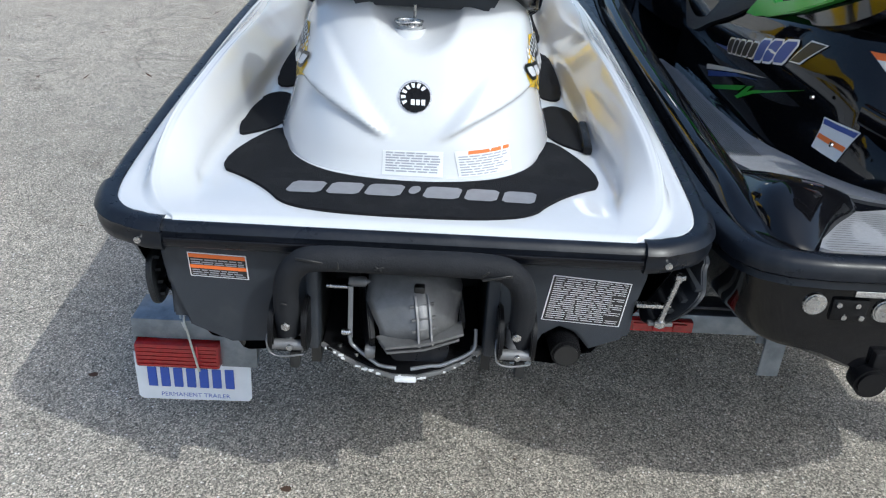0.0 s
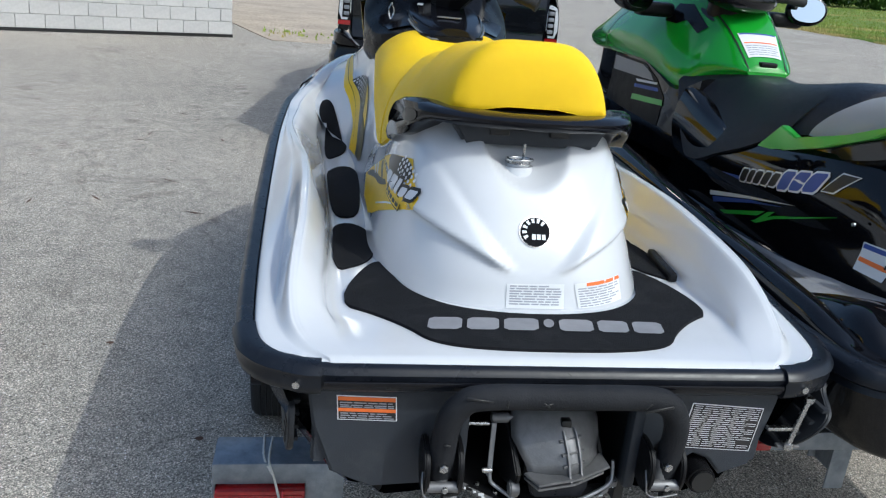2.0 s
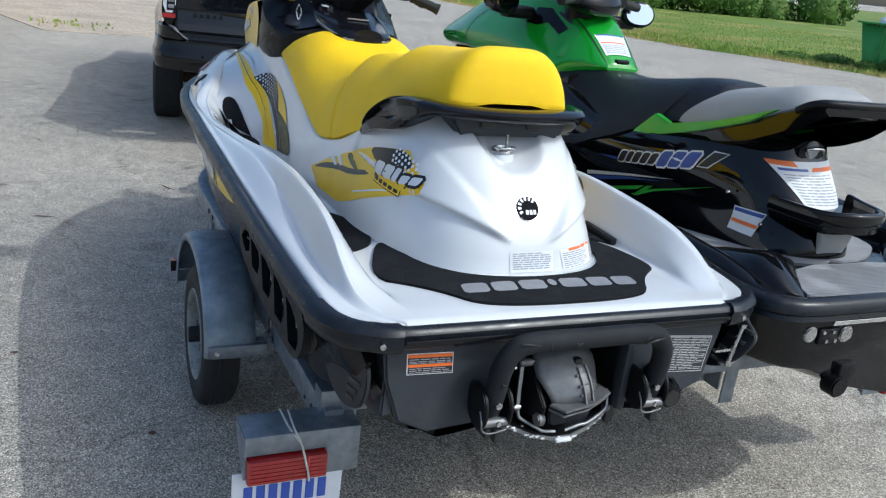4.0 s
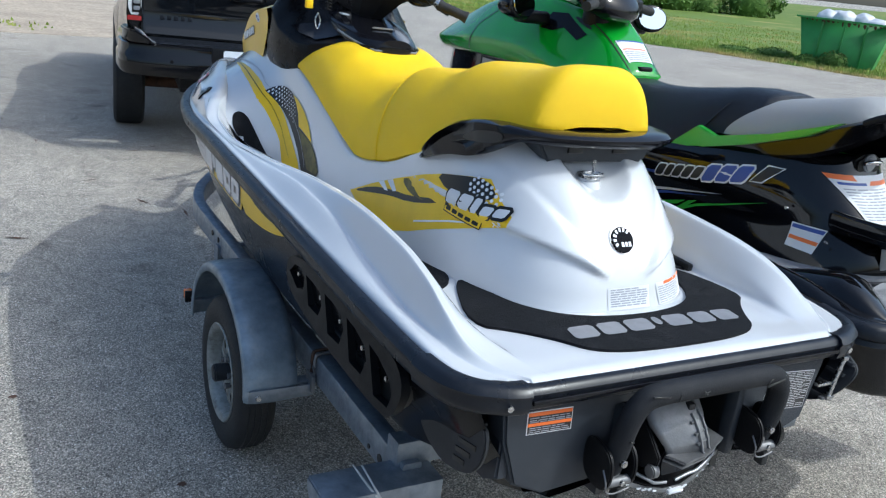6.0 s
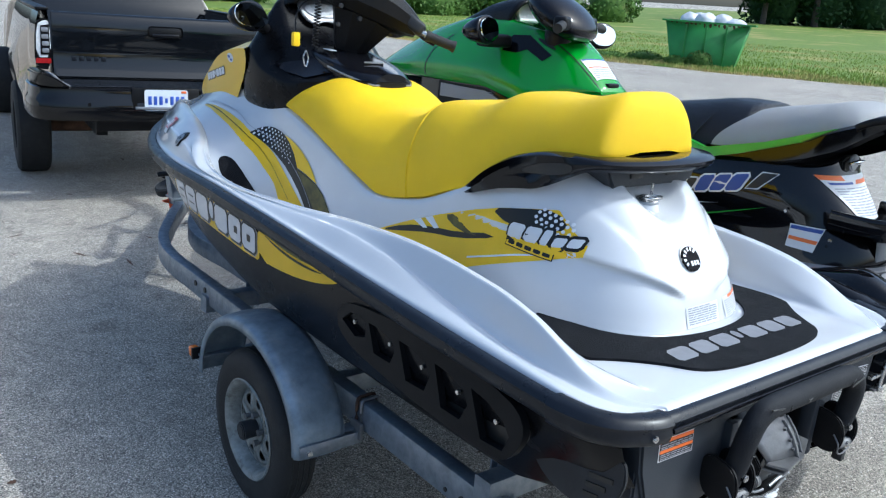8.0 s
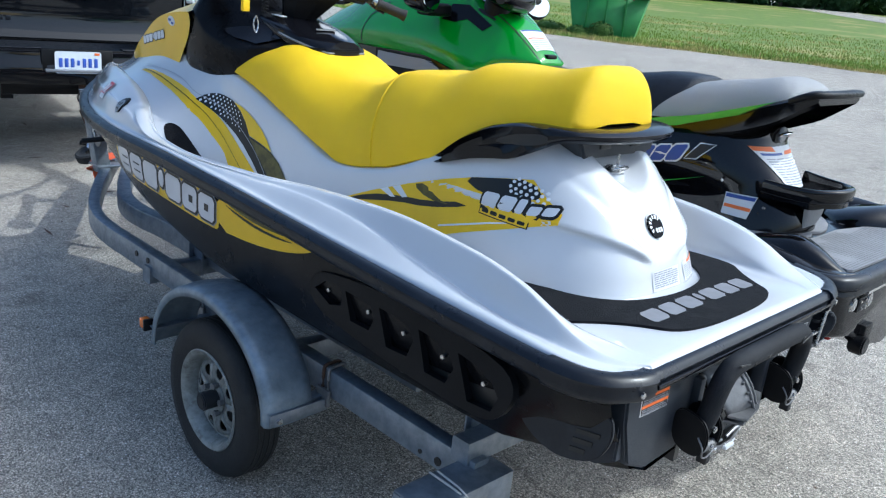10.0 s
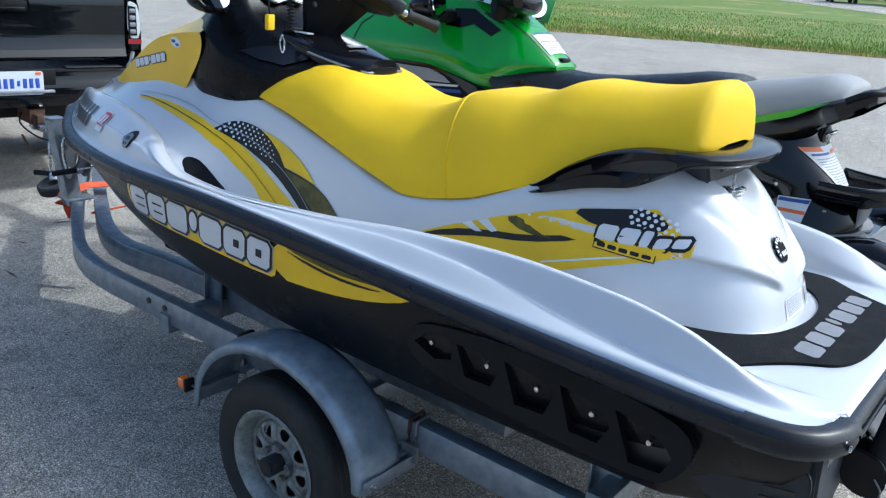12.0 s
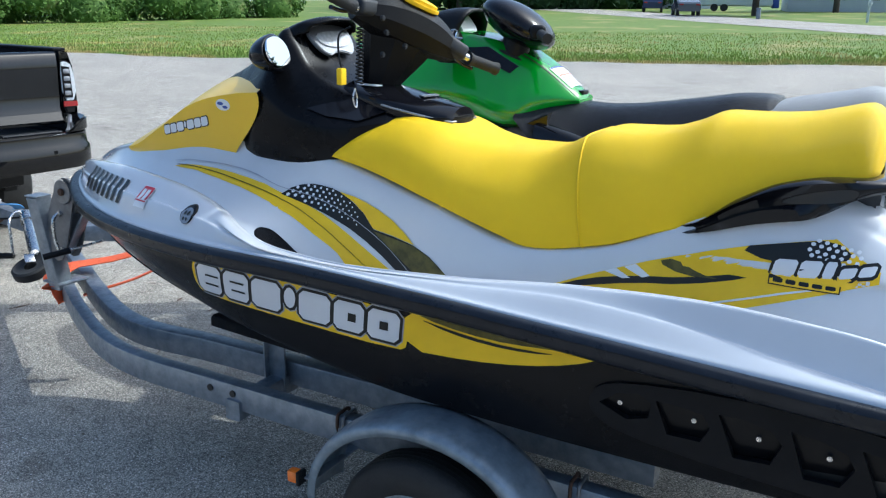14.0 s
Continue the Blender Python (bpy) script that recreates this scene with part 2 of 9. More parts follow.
# ---- materials ----
M = {}
M["white"] = mat("white gelcoat", (0.58, 0.59, 0.61), 0.16, coat=0.5, scale=3.0, vary=0.03, rough_vary=0.05, dirt=0.10, dirt_scale=9.0, dirt_color=(0.45, 0.44, 0.42))
M["hull_black"] = mat("black hull gelcoat", (0.006, 0.006, 0.007), 0.22, scale=5.0, vary=0.25, rough_vary=0.08, spec=0.16, dirt=0.03, dirt_color=(0.04, 0.04, 0.04), dirt_scale=14.0)
M["bumper"] = mat("black rubber bumper", (0.008, 0.010, 0.015), 0.32, spec=0.3, scale=7.0, vary=0.25, rough_vary=0.08, bump=0.05, bump_scale=300.0, dirt=0.15, dirt_color=(0.08, 0.08, 0.085), dirt_scale=20.0)
M["transom"] = mat("grey moulded transom", (0.023, 0.028, 0.037), 0.55, scale=6.0, vary=0.2, bump=0.3, bump_scale=500.0, dirt=0.2, dirt_color=(0.09, 0.09, 0.09), dirt_scale=10.0)
M["plastic"] = mat("black moulded plastic", (0.006, 0.006, 0.007), 0.38, spec=0.2, scale=9.0, vary=0.3, bump=0.25, bump_scale=600.0, rough_vary=0.1, dirt=0.03, dirt_color=(0.07, 0.07, 0.07), dirt_scale=25.0)
M["panel"] = mat("satin black moulded panel", (0.007, 0.0075, 0.009), 0.38, spec=0.12, scale=8.0, vary=0.25, rough_vary=0.08, bump=0.1, bump_scale=300.0, dirt=0.06, dirt_color=(0.04, 0.04, 0.04), dirt_scale=16.0)
M["cover"] = mat("grained dark grey plastic", (0.006, 0.006, 0.007), 0.38, spec=0.15, scale=9.0, vary=0.25, bump=0.35, bump_scale=500.0, rough_vary=0.1)
M["foam"] = mat("scuffed black foam rubber", (0.013, 0.014, 0.017), 0.72, spec=0.25, scale=9.0, vary=0.25, bump=0.35, bump_scale=260.0, dirt=0.12, dirt_color=(0.06, 0.06, 0.062), dirt_scale=18.0)
M["vane"] = mat("weathered dark grey plastic", (0.020, 0.022, 0.026), 0.5, spec=0.3, scale=10.0, vary=0.25, bump=0.2, bump_scale=400.0, dirt=0.2, dirt_color=(0.08, 0.08, 0.08), dirt_scale=14.0)
M["gloss"] = mat("gloss black plastic", (0.006, 0.006, 0.008), 0.14, spec=0.28, scale=5.0, vary=0.2)
M["console"] = mat("satin black console plastic", (0.004, 0.004, 0.005), 0.30, spec=0.14, scale=7.0, vary=0.2, rough_vary=0.08)
M["pad"] = mat("black foam traction mat", (0.009, 0.0095, 0.012), 0.9, spec=0.2, scale=20.0, vary=0.25, bump=0.8, bump_scale=900.0, fine=0.3, dirt=0.2, dirt_color=(0.06, 0.06, 0.06), dirt_scale=12.0)
M["yellow"] = mat("yellow marine vinyl", (0.93, 0.605, 0.004), 0.50, spec=0.25, scale=4.0, vary=0.05, bump=0.5, bump_scale=900.0, rough_vary=0.06, dirt=0.06, dirt_color=(0.5, 0.36, 0.04), dirt_scale=10.0)
M["yellow_gloss"] = mat("yellow gelcoat", (0.80, 0.50, 0.010), 0.28, coat=0.1, scale=4.0, vary=0.04)
M["yellow_print"] = mat("yellow printed decal", (0.80, 0.52, 0.008), 0.30, spec=0.3, scale=8.0, vary=0.08)
M["black_print"] = mat("black printed decal", (0.012, 0.012, 0.012), 0.28, spec=0.25, scale=8.0, vary=0.1)
M["smoke_print"] = mat("smoky olive printed decal", (0.10, 0.085, 0.02), 0.28, spec=0.25, scale=22.0, vary=0.7)
M["grey_print"] = mat("silver grey lettering", (0.22, 0.22, 0.235), 0.5, scale=30.0, vary=0.15)
M["letter_print"] = mat("pale grey printed decal", (0.62, 0.63, 0.66), 0.25, coat=0.3, scale=8.0, vary=0.05)
M["label_white"] = mat("white label", (0.70, 0.71, 0.73), 0.45, scale=14.0, vary=0.06)
M["label_orange"] = mat("orange label", (0.75, 0.16, 0.025), 0.45, scale=14.0, vary=0.08)
# label black that also stands for the shade inside holes and hollows
M["label_hollow_black"] = mat("black label and dark hollow", (0.012, 0.012, 0.012), 0.4, scale=14.0, vary=0.1)
M["label_ink"] = mat("grey label ink", (0.33, 0.34, 0.38), 0.5, scale=14.0, vary=0.1)
M["label_blue"] = mat("blue label ink", (0.03, 0.07, 0.30), 0.45, scale=14.0, vary=0.1)
M["label_red"] = mat("red label ink", (0.55, 0.03, 0.05), 0.45, scale=14.0, vary=0.1)
M["steel"] = mat("stainless steel", (0.55, 0.55, 0.55), 0.25, metal=1.0, scale=30.0, vary=0.2, rough_vary=0.1)
M["alloy"] = mat("worn cast aluminium", (0.20, 0.20, 0.205), 0.5, metal=0.55, scale=14.0, vary=0.30, bump=0.12, bump_scale=180.0, rough_vary=0.12, dirt=0.5, dirt_color=(0.10, 0.10, 0.095), dirt_scale=18.0)
M["galv"] = mat("galvanised steel", (0.24, 0.27, 0.31), 0.42, metal=0.55, scale=22.0, vary=0.28, rough_vary=0.14, bump=0.2, bump_scale=120.0, dirt=0.35, dirt_color=(0.30, 0.30, 0.29), dirt_scale=11.0)
M["fender"] = mat("weathered galvanised fender", (0.22, 0.265, 0.31), 0.42, metal=0.4, scale=14.0, vary=0.35, rough_vary=0.14, dirt=0.55, dirt_color=(0.31, 0.33, 0.34), dirt_scale=26.0)
M["rubber"] = mat("tyre rubber", (0.014, 0.014, 0.014), 0.75, scale=12.0, vary=0.3, bump=0.5, bump_scale=150.0, dirt=0.3, dirt_color=(0.05, 0.047, 0.042), dirt_scale=10.0)
M["rim"] = mat("worn white wheel paint", (0.25, 0.26, 0.245), 0.45, metal=0.2, scale=34.0, vary=0.35, dirt=0.85, dirt_color=(0.075, 0.062, 0.048), dirt_scale=30.0, bump=0.3)
M["rust"] = mat("rusty steel", (0.09, 0.045, 0.025), 0.8, scale=18.0, vary=0.5, bump=0.5)
M["lens_red"] = mat("red lamp lens", (0.30, 0.009, 0.011), 0.12, coat=0.5, scale=60.0, vary=0.25)
M["lens_amber"] = mat("amber lamp lens", (0.80, 0.19, 0.02), 0.15, coat=0.5, scale=60.0, vary=0.15)
M["lens_clear"] = mat("clear lamp lens", (0.60, 0.62, 0.64), 0.1, coat=0.6, scale=80.0, vary=0.25)
M["mirror"] = mat("mirror glass", (0.85, 0.87, 0.88), 0.015, metal=1.0)
M["chrome"] = mat("chrome", (0.75, 0.75, 0.76), 0.08, metal=1.0)
M["silver"] = mat("silver painted plastic", (0.30, 0.31, 0.33), 0.35, metal=0.6, scale=20.0, vary=0.15)
M["glass"] = mat("dark tinted glass", (0.008, 0.010, 0.012), 0.04, coat=0.3)
M["strap"] = mat("orange strap webbing", (0.85, 0.13, 0.035), 0.7, scale=60.0, vary=0.2, bump=0.5, bump_scale=400.0)
M["blue_strap"] = mat("blue webbing", (0.08, 0.28, 0.62), 0.7, scale=60.0, vary=0.2)
M["string"] = mat("pale cord", (0.55, 0.54, 0.50), 0.8, scale=90.0, vary=0.2)
M["lime"] = mat("candy lime green paint", (0.026, 0.29, 0.020), 0.14, coat=0.4, scale=3.0, vary=0.06)
M["lime_trim"] = mat("green painted trim", (0.055, 0.40, 0.035), 0.3, coat=0.3, scale=8.0, vary=0.06)
M["k_black"] = mat("gloss black gelcoat", (0.004, 0.004, 0.005), 0.06, spec=0.40, scale=4.0, vary=0.2, dirt=0.05, dirt_color=(0.05, 0.05, 0.05), dirt_scale=16.0)
M["k_seat"] = mat("black seat vinyl", (0.008, 0.009, 0.014), 0.36, spec=0.3, scale=10.0, vary=0.2, bump=0.6, bump_scale=700.0)
M["k_grey"] = mat("grey seat vinyl", (0.36, 0.355, 0.35), 0.6, scale=6.0, vary=0.06, bump=0.6, bump_scale=700.0)
M["k_mat"] = mat("grey ribbed deck mat", (0.27, 0.27, 0.28), 0.8, scale=10.0, vary=0.12, bump=0.4, bump_scale=500.0, fine=0.1)
M["truck"] = mat("black car paint", (0.005, 0.006, 0.008), 0.05, spec=0.44, scale=3.0, vary=0.1, dirt=0.01, dirt_color=(0.05, 0.048, 0.045), dirt_scale=5.0)
M["plate_white"] = mat("white number plate", (0.66, 0.70, 0.76), 0.35, scale=20.0, vary=0.06)
M["plate_blue"] = mat("blue plate ink", (0.04, 0.09, 0.42), 0.4)
M["block"] = mat("white painted concrete block", (0.47, 0.46, 0.445), 0.8, scale=2.0, vary=0.07, bump=0.5, bump_scale=90.0, fine=0.06, per_object=0.05, dirt=0.2, dirt_color=(0.42, 0.40, 0.36), dirt_scale=3.0)
M["mortar"] = mat("painted mortar", (0.43, 0.425, 0.415), 0.9, scale=4.0, vary=0.1)
M["skip"] = mat("green dumpster paint", (0.045, 0.25, 0.05), 0.5, scale=2.0, vary=0.2, dirt=0.5, dirt_color=(0.06, 0.12, 0.035), dirt_scale=1.6, rough_vary=0.1)
M["bag"] = mat("white plastic bag", (0.62, 0.62, 0.66), 0.35, scale=6.0, vary=0.12)
M["bark"] = mat("tree bark", (0.07, 0.055, 0.042), 0.9, scale=8.0, vary=0.4, bump=0.8, bump_scale=30.0)
M["litter"] = mat("brown leaf crumbs", (0.12, 0.085, 0.055), 0.9, scale=1.7, vary=0.7)
M["siding"] = mat("white house siding", (0.66, 0.68, 0.70), 0.6, scale=1.0, vary=0.05)
M["roof"] = mat("grey roof shingles", (0.12, 0.12, 0.13), 0.9, scale=4.0, vary=0.3)


def asphalt_material():
    m = bpy.data.materials.new("worn asphalt")
    m.use_nodes = True
    n, l = m.node_tree.nodes, m.node_tree.links
    b = n["Principled BSDF"]
    b.inputs["Roughness"].default_value = 0.85
    co = n.new("ShaderNodeTexCoord").outputs["Object"]

    def noise_tex(s, d=3.0, r=0.6):
        t = n.new("ShaderNodeTexNoise")
        t.inputs["Scale"].default_value, t.inputs["Detail"].default_value, t.inputs["Roughness"].default_value = s, d, r
        l.new(co, t.inputs["Vector"])
        return t.outputs["Fac"]

    def ramp(sock, keys):
        r = n.new("ShaderNodeValToRGB")
        while len(r.color_ramp.elements) < len(keys):
            r.color_ramp.elements.new(0.5)
        for e, (p, c) in zip(r.color_ramp.elements, keys):
            e.position, e.color = p, (*c, 1)
        l.new(sock, r.inputs[0])
        return r.outputs[0]

    def mult(a, c, fac=1.0):
        x = n.new("ShaderNodeMix")
        x.data_type, x.blend_type = "RGBA", "MULTIPLY"
        x.inputs[0].default_value = fac
        l.new(a, x.inputs[6])
        l.new(c, x.inputs[7])
        return x.outputs[2]

    def cells(scale):
        v = n.new("ShaderNodeTexVoronoi")
        v.inputs["Scale"].default_value = scale
        l.new(co, v.inputs["Vector"])
        return v

    # two sizes of crushed stone in dark binder, with a few white chips
    stones, sand = cells(215.0), cells(520.0)
    bits = ramp(stones.outputs["Color"], ((0.0, (0.090, 0.083, 0.073)), (0.40, (0.345, 0.316, 0.274)), (0.74, (0.62, 0.565, 0.487)), (1.0, (0.96, 0.885, 0.78))))
    gap = ramp(stones.outputs["Distance"], ((0.0, (1.0, 1.0, 1.0)), (0.52, (0.95, 0.95, 0.95)), (0.85, (0.34, 0.34, 0.34))))
    fine = ramp(sand.outputs["Color"], ((0.0, (0.66, 0.66, 0.66)), (0.6, (1.06, 1.06, 1.06)), (1.0, (1.42, 1.42, 1.42))))
    patch = ramp(noise_tex(0.55, 6.0, 0.65), ((0.3, (0.86, 0.85, 0.83)), (0.7, (1.13, 1.115, 1.09))))
    blot = ramp(noise_tex(7.0, 5.0, 0.7), ((0.35, (0.84, 0.84, 0.84)), (0.65, (1.12, 1.12, 1.12))))
    stain = ramp(noise_tex(2.3, 4.0, 0.55), ((0.30, (0.66, 0.64, 0.62)), (0.38, (1.0, 1.0, 1.0))))
    c = mult(mult(mult(mult(mult(bits, gap), fine), patch), blot), stain, 0.8)
    chips = cells(62.0)
    pick = ramp(chips.outputs["Color"], ((0.66, (0.0, 0.0, 0.0)), (0.70, (1.0, 1.0, 1.0))))
    core = ramp(chips.outputs["Distance"], ((0.17, (1.0, 1.0, 1.0)), (0.24, (0.0, 0.0, 0.0))))
    w = n.new("ShaderNodeMix")
    w.data_type = "RGBA"
    w.inputs[7].default_value = (0.86, 0.83, 0.78, 1)
    l.new(mult(pick, core), w.inputs[0])
    l.new(c, w.inputs[6])
    # hairline cracks that wander over the lot
    net = n.new("ShaderNodeTexVoronoi")
    net.feature = "DISTANCE_TO_EDGE"
    net.inputs["Scale"].default_value = 0.33
    bend = n.new("ShaderNodeTexNoise")
    bend.inputs["Scale"].default_value, bend.inputs["Detail"].default_value = 1.6, 6.0
    l.new(co, bend.inputs["Vector"])
    off = n.new("ShaderNodeVectorMath")
    off.operation = "MULTIPLY_ADD"
    off.inputs[1].default_value = (0.9, 0.9, 0.0)
    l.new(bend.outputs["Color"], off.inputs[0])
    l.new(co, off.inputs[2])
    l.new(off.outputs[0], net.inputs["Vector"])
    crack = ramp(net.outputs["Distance"], ((0.0, (0.45, 0.44, 0.43)), (0.0016, (0.62, 0.61, 0.60)), (0.0042, (1.0, 1.0, 1.0))))
    l.new(mult(w.outputs[2], crack, 0.6), b.inputs["Base Color"])
    bp = n.new("ShaderNodeBump")
    bp.inputs["Strength"].default_value, bp.inputs["Distance"].default_value = 0.8, 0.004
    l.new(stones.outputs["Distance"], bp.inputs["Height"])
    l.new(bp.outputs[0], b.inputs["Normal"])
    return m


def grass_material(name, lo, hi, dry, dry_scale, dry_from):
    m = bpy.data.materials.new(name)
    m.use_nodes = True
    n, l = m.node_tree.nodes, m.node_tree.links
    b = n["Principled BSDF"]
    b.inputs["Roughness"].default_value = 0.7
    b.inputs["Specular IOR Level"].default_value = 0.2
    co = n.new("ShaderNodeTexCoord").outputs["Object"]
    cols = []
    for s, d, a, z in ((3.0, 8.0, 0.3, 0.7), (dry_scale, 4.0, dry_from, dry_from + 0.12)):
        t = n.new("ShaderNodeTexNoise")
        t.inputs["Scale"].default_value, t.inputs["Detail"].default_value = s, d
        l.new(co, t.inputs["Vector"])
        r = n.new("ShaderNodeMapRange")
        r.inputs[1].default_value, r.inputs[2].default_value = a, z
        l.new(t.outputs["Fac"], r.inputs[0])
        cols.append(r.outputs[0])
    x = n.new("ShaderNodeMix")
    x.data_type = "RGBA"
    x.inputs[6].default_value, x.inputs[7].default_value = (*lo, 1), (*hi, 1)
    l.new(cols[0], x.inputs[0])
    y = n.new("ShaderNodeMix")
    y.data_type = "RGBA"
    y.inputs[7].default_value = (*dry, 1)
    l.new(x.outputs[2], y.inputs[6])
    l.new(cols[1], y.inputs[0])
    l.new(y.outputs[2], b.inputs["Base Color"])
    return m


M["asphalt"] = asphalt_material()
M["lawn"] = grass_material("lawn grass", (0.11, 0.165, 0.025), (0.18, 0.24, 0.045), (0.30, 0.27, 0.09), 0.35, 0.54)
M["blade"] = grass_material("grass blades", (0.19, 0.28, 0.045), (0.29, 0.37, 0.08), (0.46, 0.38, 0.14), 0.5, 0.52)
M["dry_blade"] = grass_material("dry verge grass", (0.42, 0.34, 0.12), (0.55, 0.43, 0.18), (0.22, 0.32, 0.07), 0.6, 0.50)
M["leaf"] = grass_material("leaves", (0.045, 0.10, 0.016), (0.13, 0.22, 0.045), (0.20, 0.24, 0.08), 0.9, 0.60)
M["leaf_dark"] = grass_material("dark leaves", (0.012, 0.035, 0.010), (0.035, 0.075, 0.02), (0.05, 0.09, 0.03), 1.5, 0.65)
M["sand"] = mat("tan gravel", (0.42, 0.35, 0.27), 0.95, scale=1.2, vary=0.2, fine=0.3, bump=0.6, bump_scale=80.0)

# ---- the setting ----
def land(x, y):
    """Height of the ground, which climbs gently towards the field."""
    return 0.028 * (0.5 * ((x - 3.0) + math.sqrt((x - 3.0) ** 2 + 6.0)) - 0.28)


def land_sheet(name, xs, ys, lift, material, edge=0.0):
    P = [[(x, y, land(x, y) + lift) for y in ys] for x in xs]
    v, f = sheet(P)
    return obj(name, v, f, material, None, sharp=180, recalc=False)


def spaced(a, b, n):
    return [a + (b - a) * i / n for i in range(n + 1)]


ground = land_sheet("ground", [-400, -100, -30, -10, -4] + spaced(-2, 12, 28) + [16, 20, 26, 40, 80, 160, 400], [-400, -100, -30, -10, 0, 10, 20, 40, 100, 250, 500], 0.0, M["asphalt"])
tagged(ground, "worn grey asphalt lot with pale aggregate", "asphalt", kind="structure")


def verge(y):
    """Where the asphalt ends and the field begins."""
    return 15.2 + 0.20 * ((20 - y) + math.sqrt((20 - y) ** 2 + 9.0)) + 0.18 * math.sin(y * 0.9) + 0.10 * math.sin(y * 2.3 + 1)

# ---- the white and yellow watercraft ----
WY = (0.0, 0.03, 0.08, 0.16, 0.3, 0.5, 0.8, 1.1, 1.5, 1.9, 2.2, 2.45, 2.7, 2.9, 3.03, 3.13, 3.25, 3.33, 3.38, 3.40)
WX = (0.49, 0.55, 0.585, 0.6, 0.607, 0.612, 0.615, 0.616, 0.615, 0.606, 0.594, 0.563, 0.503, 0.430, 0.367, 0.307, 0.222, 0.148, 0.085, 0.035)


def beam(y):
    return curve_at(WY, WX, y)


def rail_z(y):
    return curve_at((0.0, 0.15, 0.5, 0.8, 1.1, 1.5, 1.9, 2.3, 2.7, 3.0, 3.2, 3.40), (0.922, 0.928, 0.945, 0.96, 0.975, 0.992, 1.0, 0.997, 0.997, 1.003, 1.015, 1.034), y)


def ski_deck_rows():
    ky = (-0.01, 0.06, 0.14, 0.22, 0.32, 0.48, 0.75, 1.05, 1.4, 1.75, 1.95, 2.12, 2.25, 2.5, 2.8, 3.0, 3.15, 3.3, 3.39)
    rx = curve_at  # each knot across the deck is a curve along it
    xr = (0.42, 0.48, 0.512, 0.518, 0.514, 0.506, 0.503, 0.512, 0.54, 0.568, 0.568, 0.538, 0.482, 0.418, 0.336, 0.266, 0.200, 0.115, 0.042)
    zr = (0.928, 0.932, 0.955, 0.99, 1.022, 1.045, 1.058, 1.047, 1.018, 1.006, 1.012, 1.05, 1.088, 1.128, 1.136, 1.125, 1.110, 1.082, 1.055)
    xf = (0.38, 0.40, 0.41, 0.43, 0.435, 0.43, 0.425, 0.425, 0.43, 0.435, 0.44, 0.44, 0.43, 0.37, 0.285, 0.215, 0.155, 0.085, 0.03)
    zf = (0.928, 0.930, 0.926, 0.922, 0.924, 0.925, 0.91, 0.90, 0.89, 0.885, 0.89, 0.925, 1.03, 1.09, 1.10, 1.10, 1.09, 1.075, 1.052)
    xi = (0.22, 0.24, 0.25, 0.28, 0.31, 0.325, 0.315, 0.31, 0.32, 0.33, 0.33, 0.33, 0.33, 0.27, 0.19, 0.13, 0.09, 0.04, 0.012)
    zi = (0.930, 0.933, 0.932, 0.930, 0.930, 0.928, 0.91, 0.90, 0.89, 0.885, 0.89, 0.925, 1.03, 1.09, 1.10, 1.10, 1.092, 1.076, 1.053)
    zc = (0.930, 0.934, 0.934, 0.934, 0.934, 0.93, 0.91, 0.90, 0.89, 0.885, 0.89, 0.925, 1.03, 1.09, 1.10, 1.10, 1.095, 1.078, 1.054)
    rows = []
    ys = np.concatenate([np.linspace(0.004, 0.5, 34), np.linspace(0.53, 1.8, 40), np.linspace(1.83, 2.4, 28), np.linspace(2.44, 3.375, 40)])
    for y in ys:
        X, Z = float(beam(y)) - 0.012, float(rail_z(y))
        k = [float(rx(ky, t, y)) for t in (xr, zr, xf, zf, xi, zi, zc)]
        k[0] = min(k[0], X - 0.03)
        k[2] = min(k[2], k[0] - 0.02)
        k[4] = min(k[4], k[2] - 0.02)
        rise = max(0.0, k[1] - Z)
        q = min(1.0, rise / 0.07)
        q = q * q * (3 - 2 * q)
        fold = float(curve_at((0.0, 0.2, 0.32, 0.5, 0.7, 0.9, 1.1, 1.4, 1.8, 2.2, 2.5, 3.1), (0.18, 0.16, 0.14, 0.24, 0.40, 0.58, 0.70, 0.74, 0.72, 0.66, 0.60, 0.58), y))
        across = float(curve_at((0.0, 0.3, 0.9, 1.3, 2.0, 2.3, 3.1), (0.55, 0.42, 0.55, 0.6, 0.5, 0.34, 0.32), y))
        # the ridge grows rounder towards the bow
        R = float(curve_at((0.0, 1.75, 2.1, 2.6, 3.1, 3.4), (0.008, 0.008, 0.020, 0.024, 0.018, 0.006), y))
        pts = [(X, Z - 0.03), (X - 0.004, Z), (X - 0.018, Z + 0.10 * rise + 0.002), (X - 0.018 - across * (X - 0.018 - k[0]) + 0.006, Z + fold * rise - 0.004 * q), (X - 0.018 - across * (X - 0.018 - k[0]) - 0.006, Z + fold * rise + 0.003 * q), (k[0] + R, k[1] - 0.5 * R * q), (k[0], k[1]), (k[0] - R, k[1] - 0.12 * R * q), (k[0] - 0.010 - 1.2 * R, k[1] - 0.3 * R * q - 0.004 * q),
               (k[2] + 0.35 * (k[0] - 0.018 - k[2]), k[3] + 0.45 * (k[1] - k[3])), (k[2], k[3]), (0.5 * (k[2] + k[4]), 0.5 * (k[3] + k[5])), (k[4], k[5]), (k[4] * 0.5, k[6] * 0.7 + k[5] * 0.3), (0, k[6])]
        line = smooth_line([(a, 0, b) for a, b in pts], 4)
        half = [(p.x, y, p.z) for p in line]
        rows.append([(-a, b, c) for a, b, c in half] + [(a, b, c) for a, b, c in half[-2::-1]])
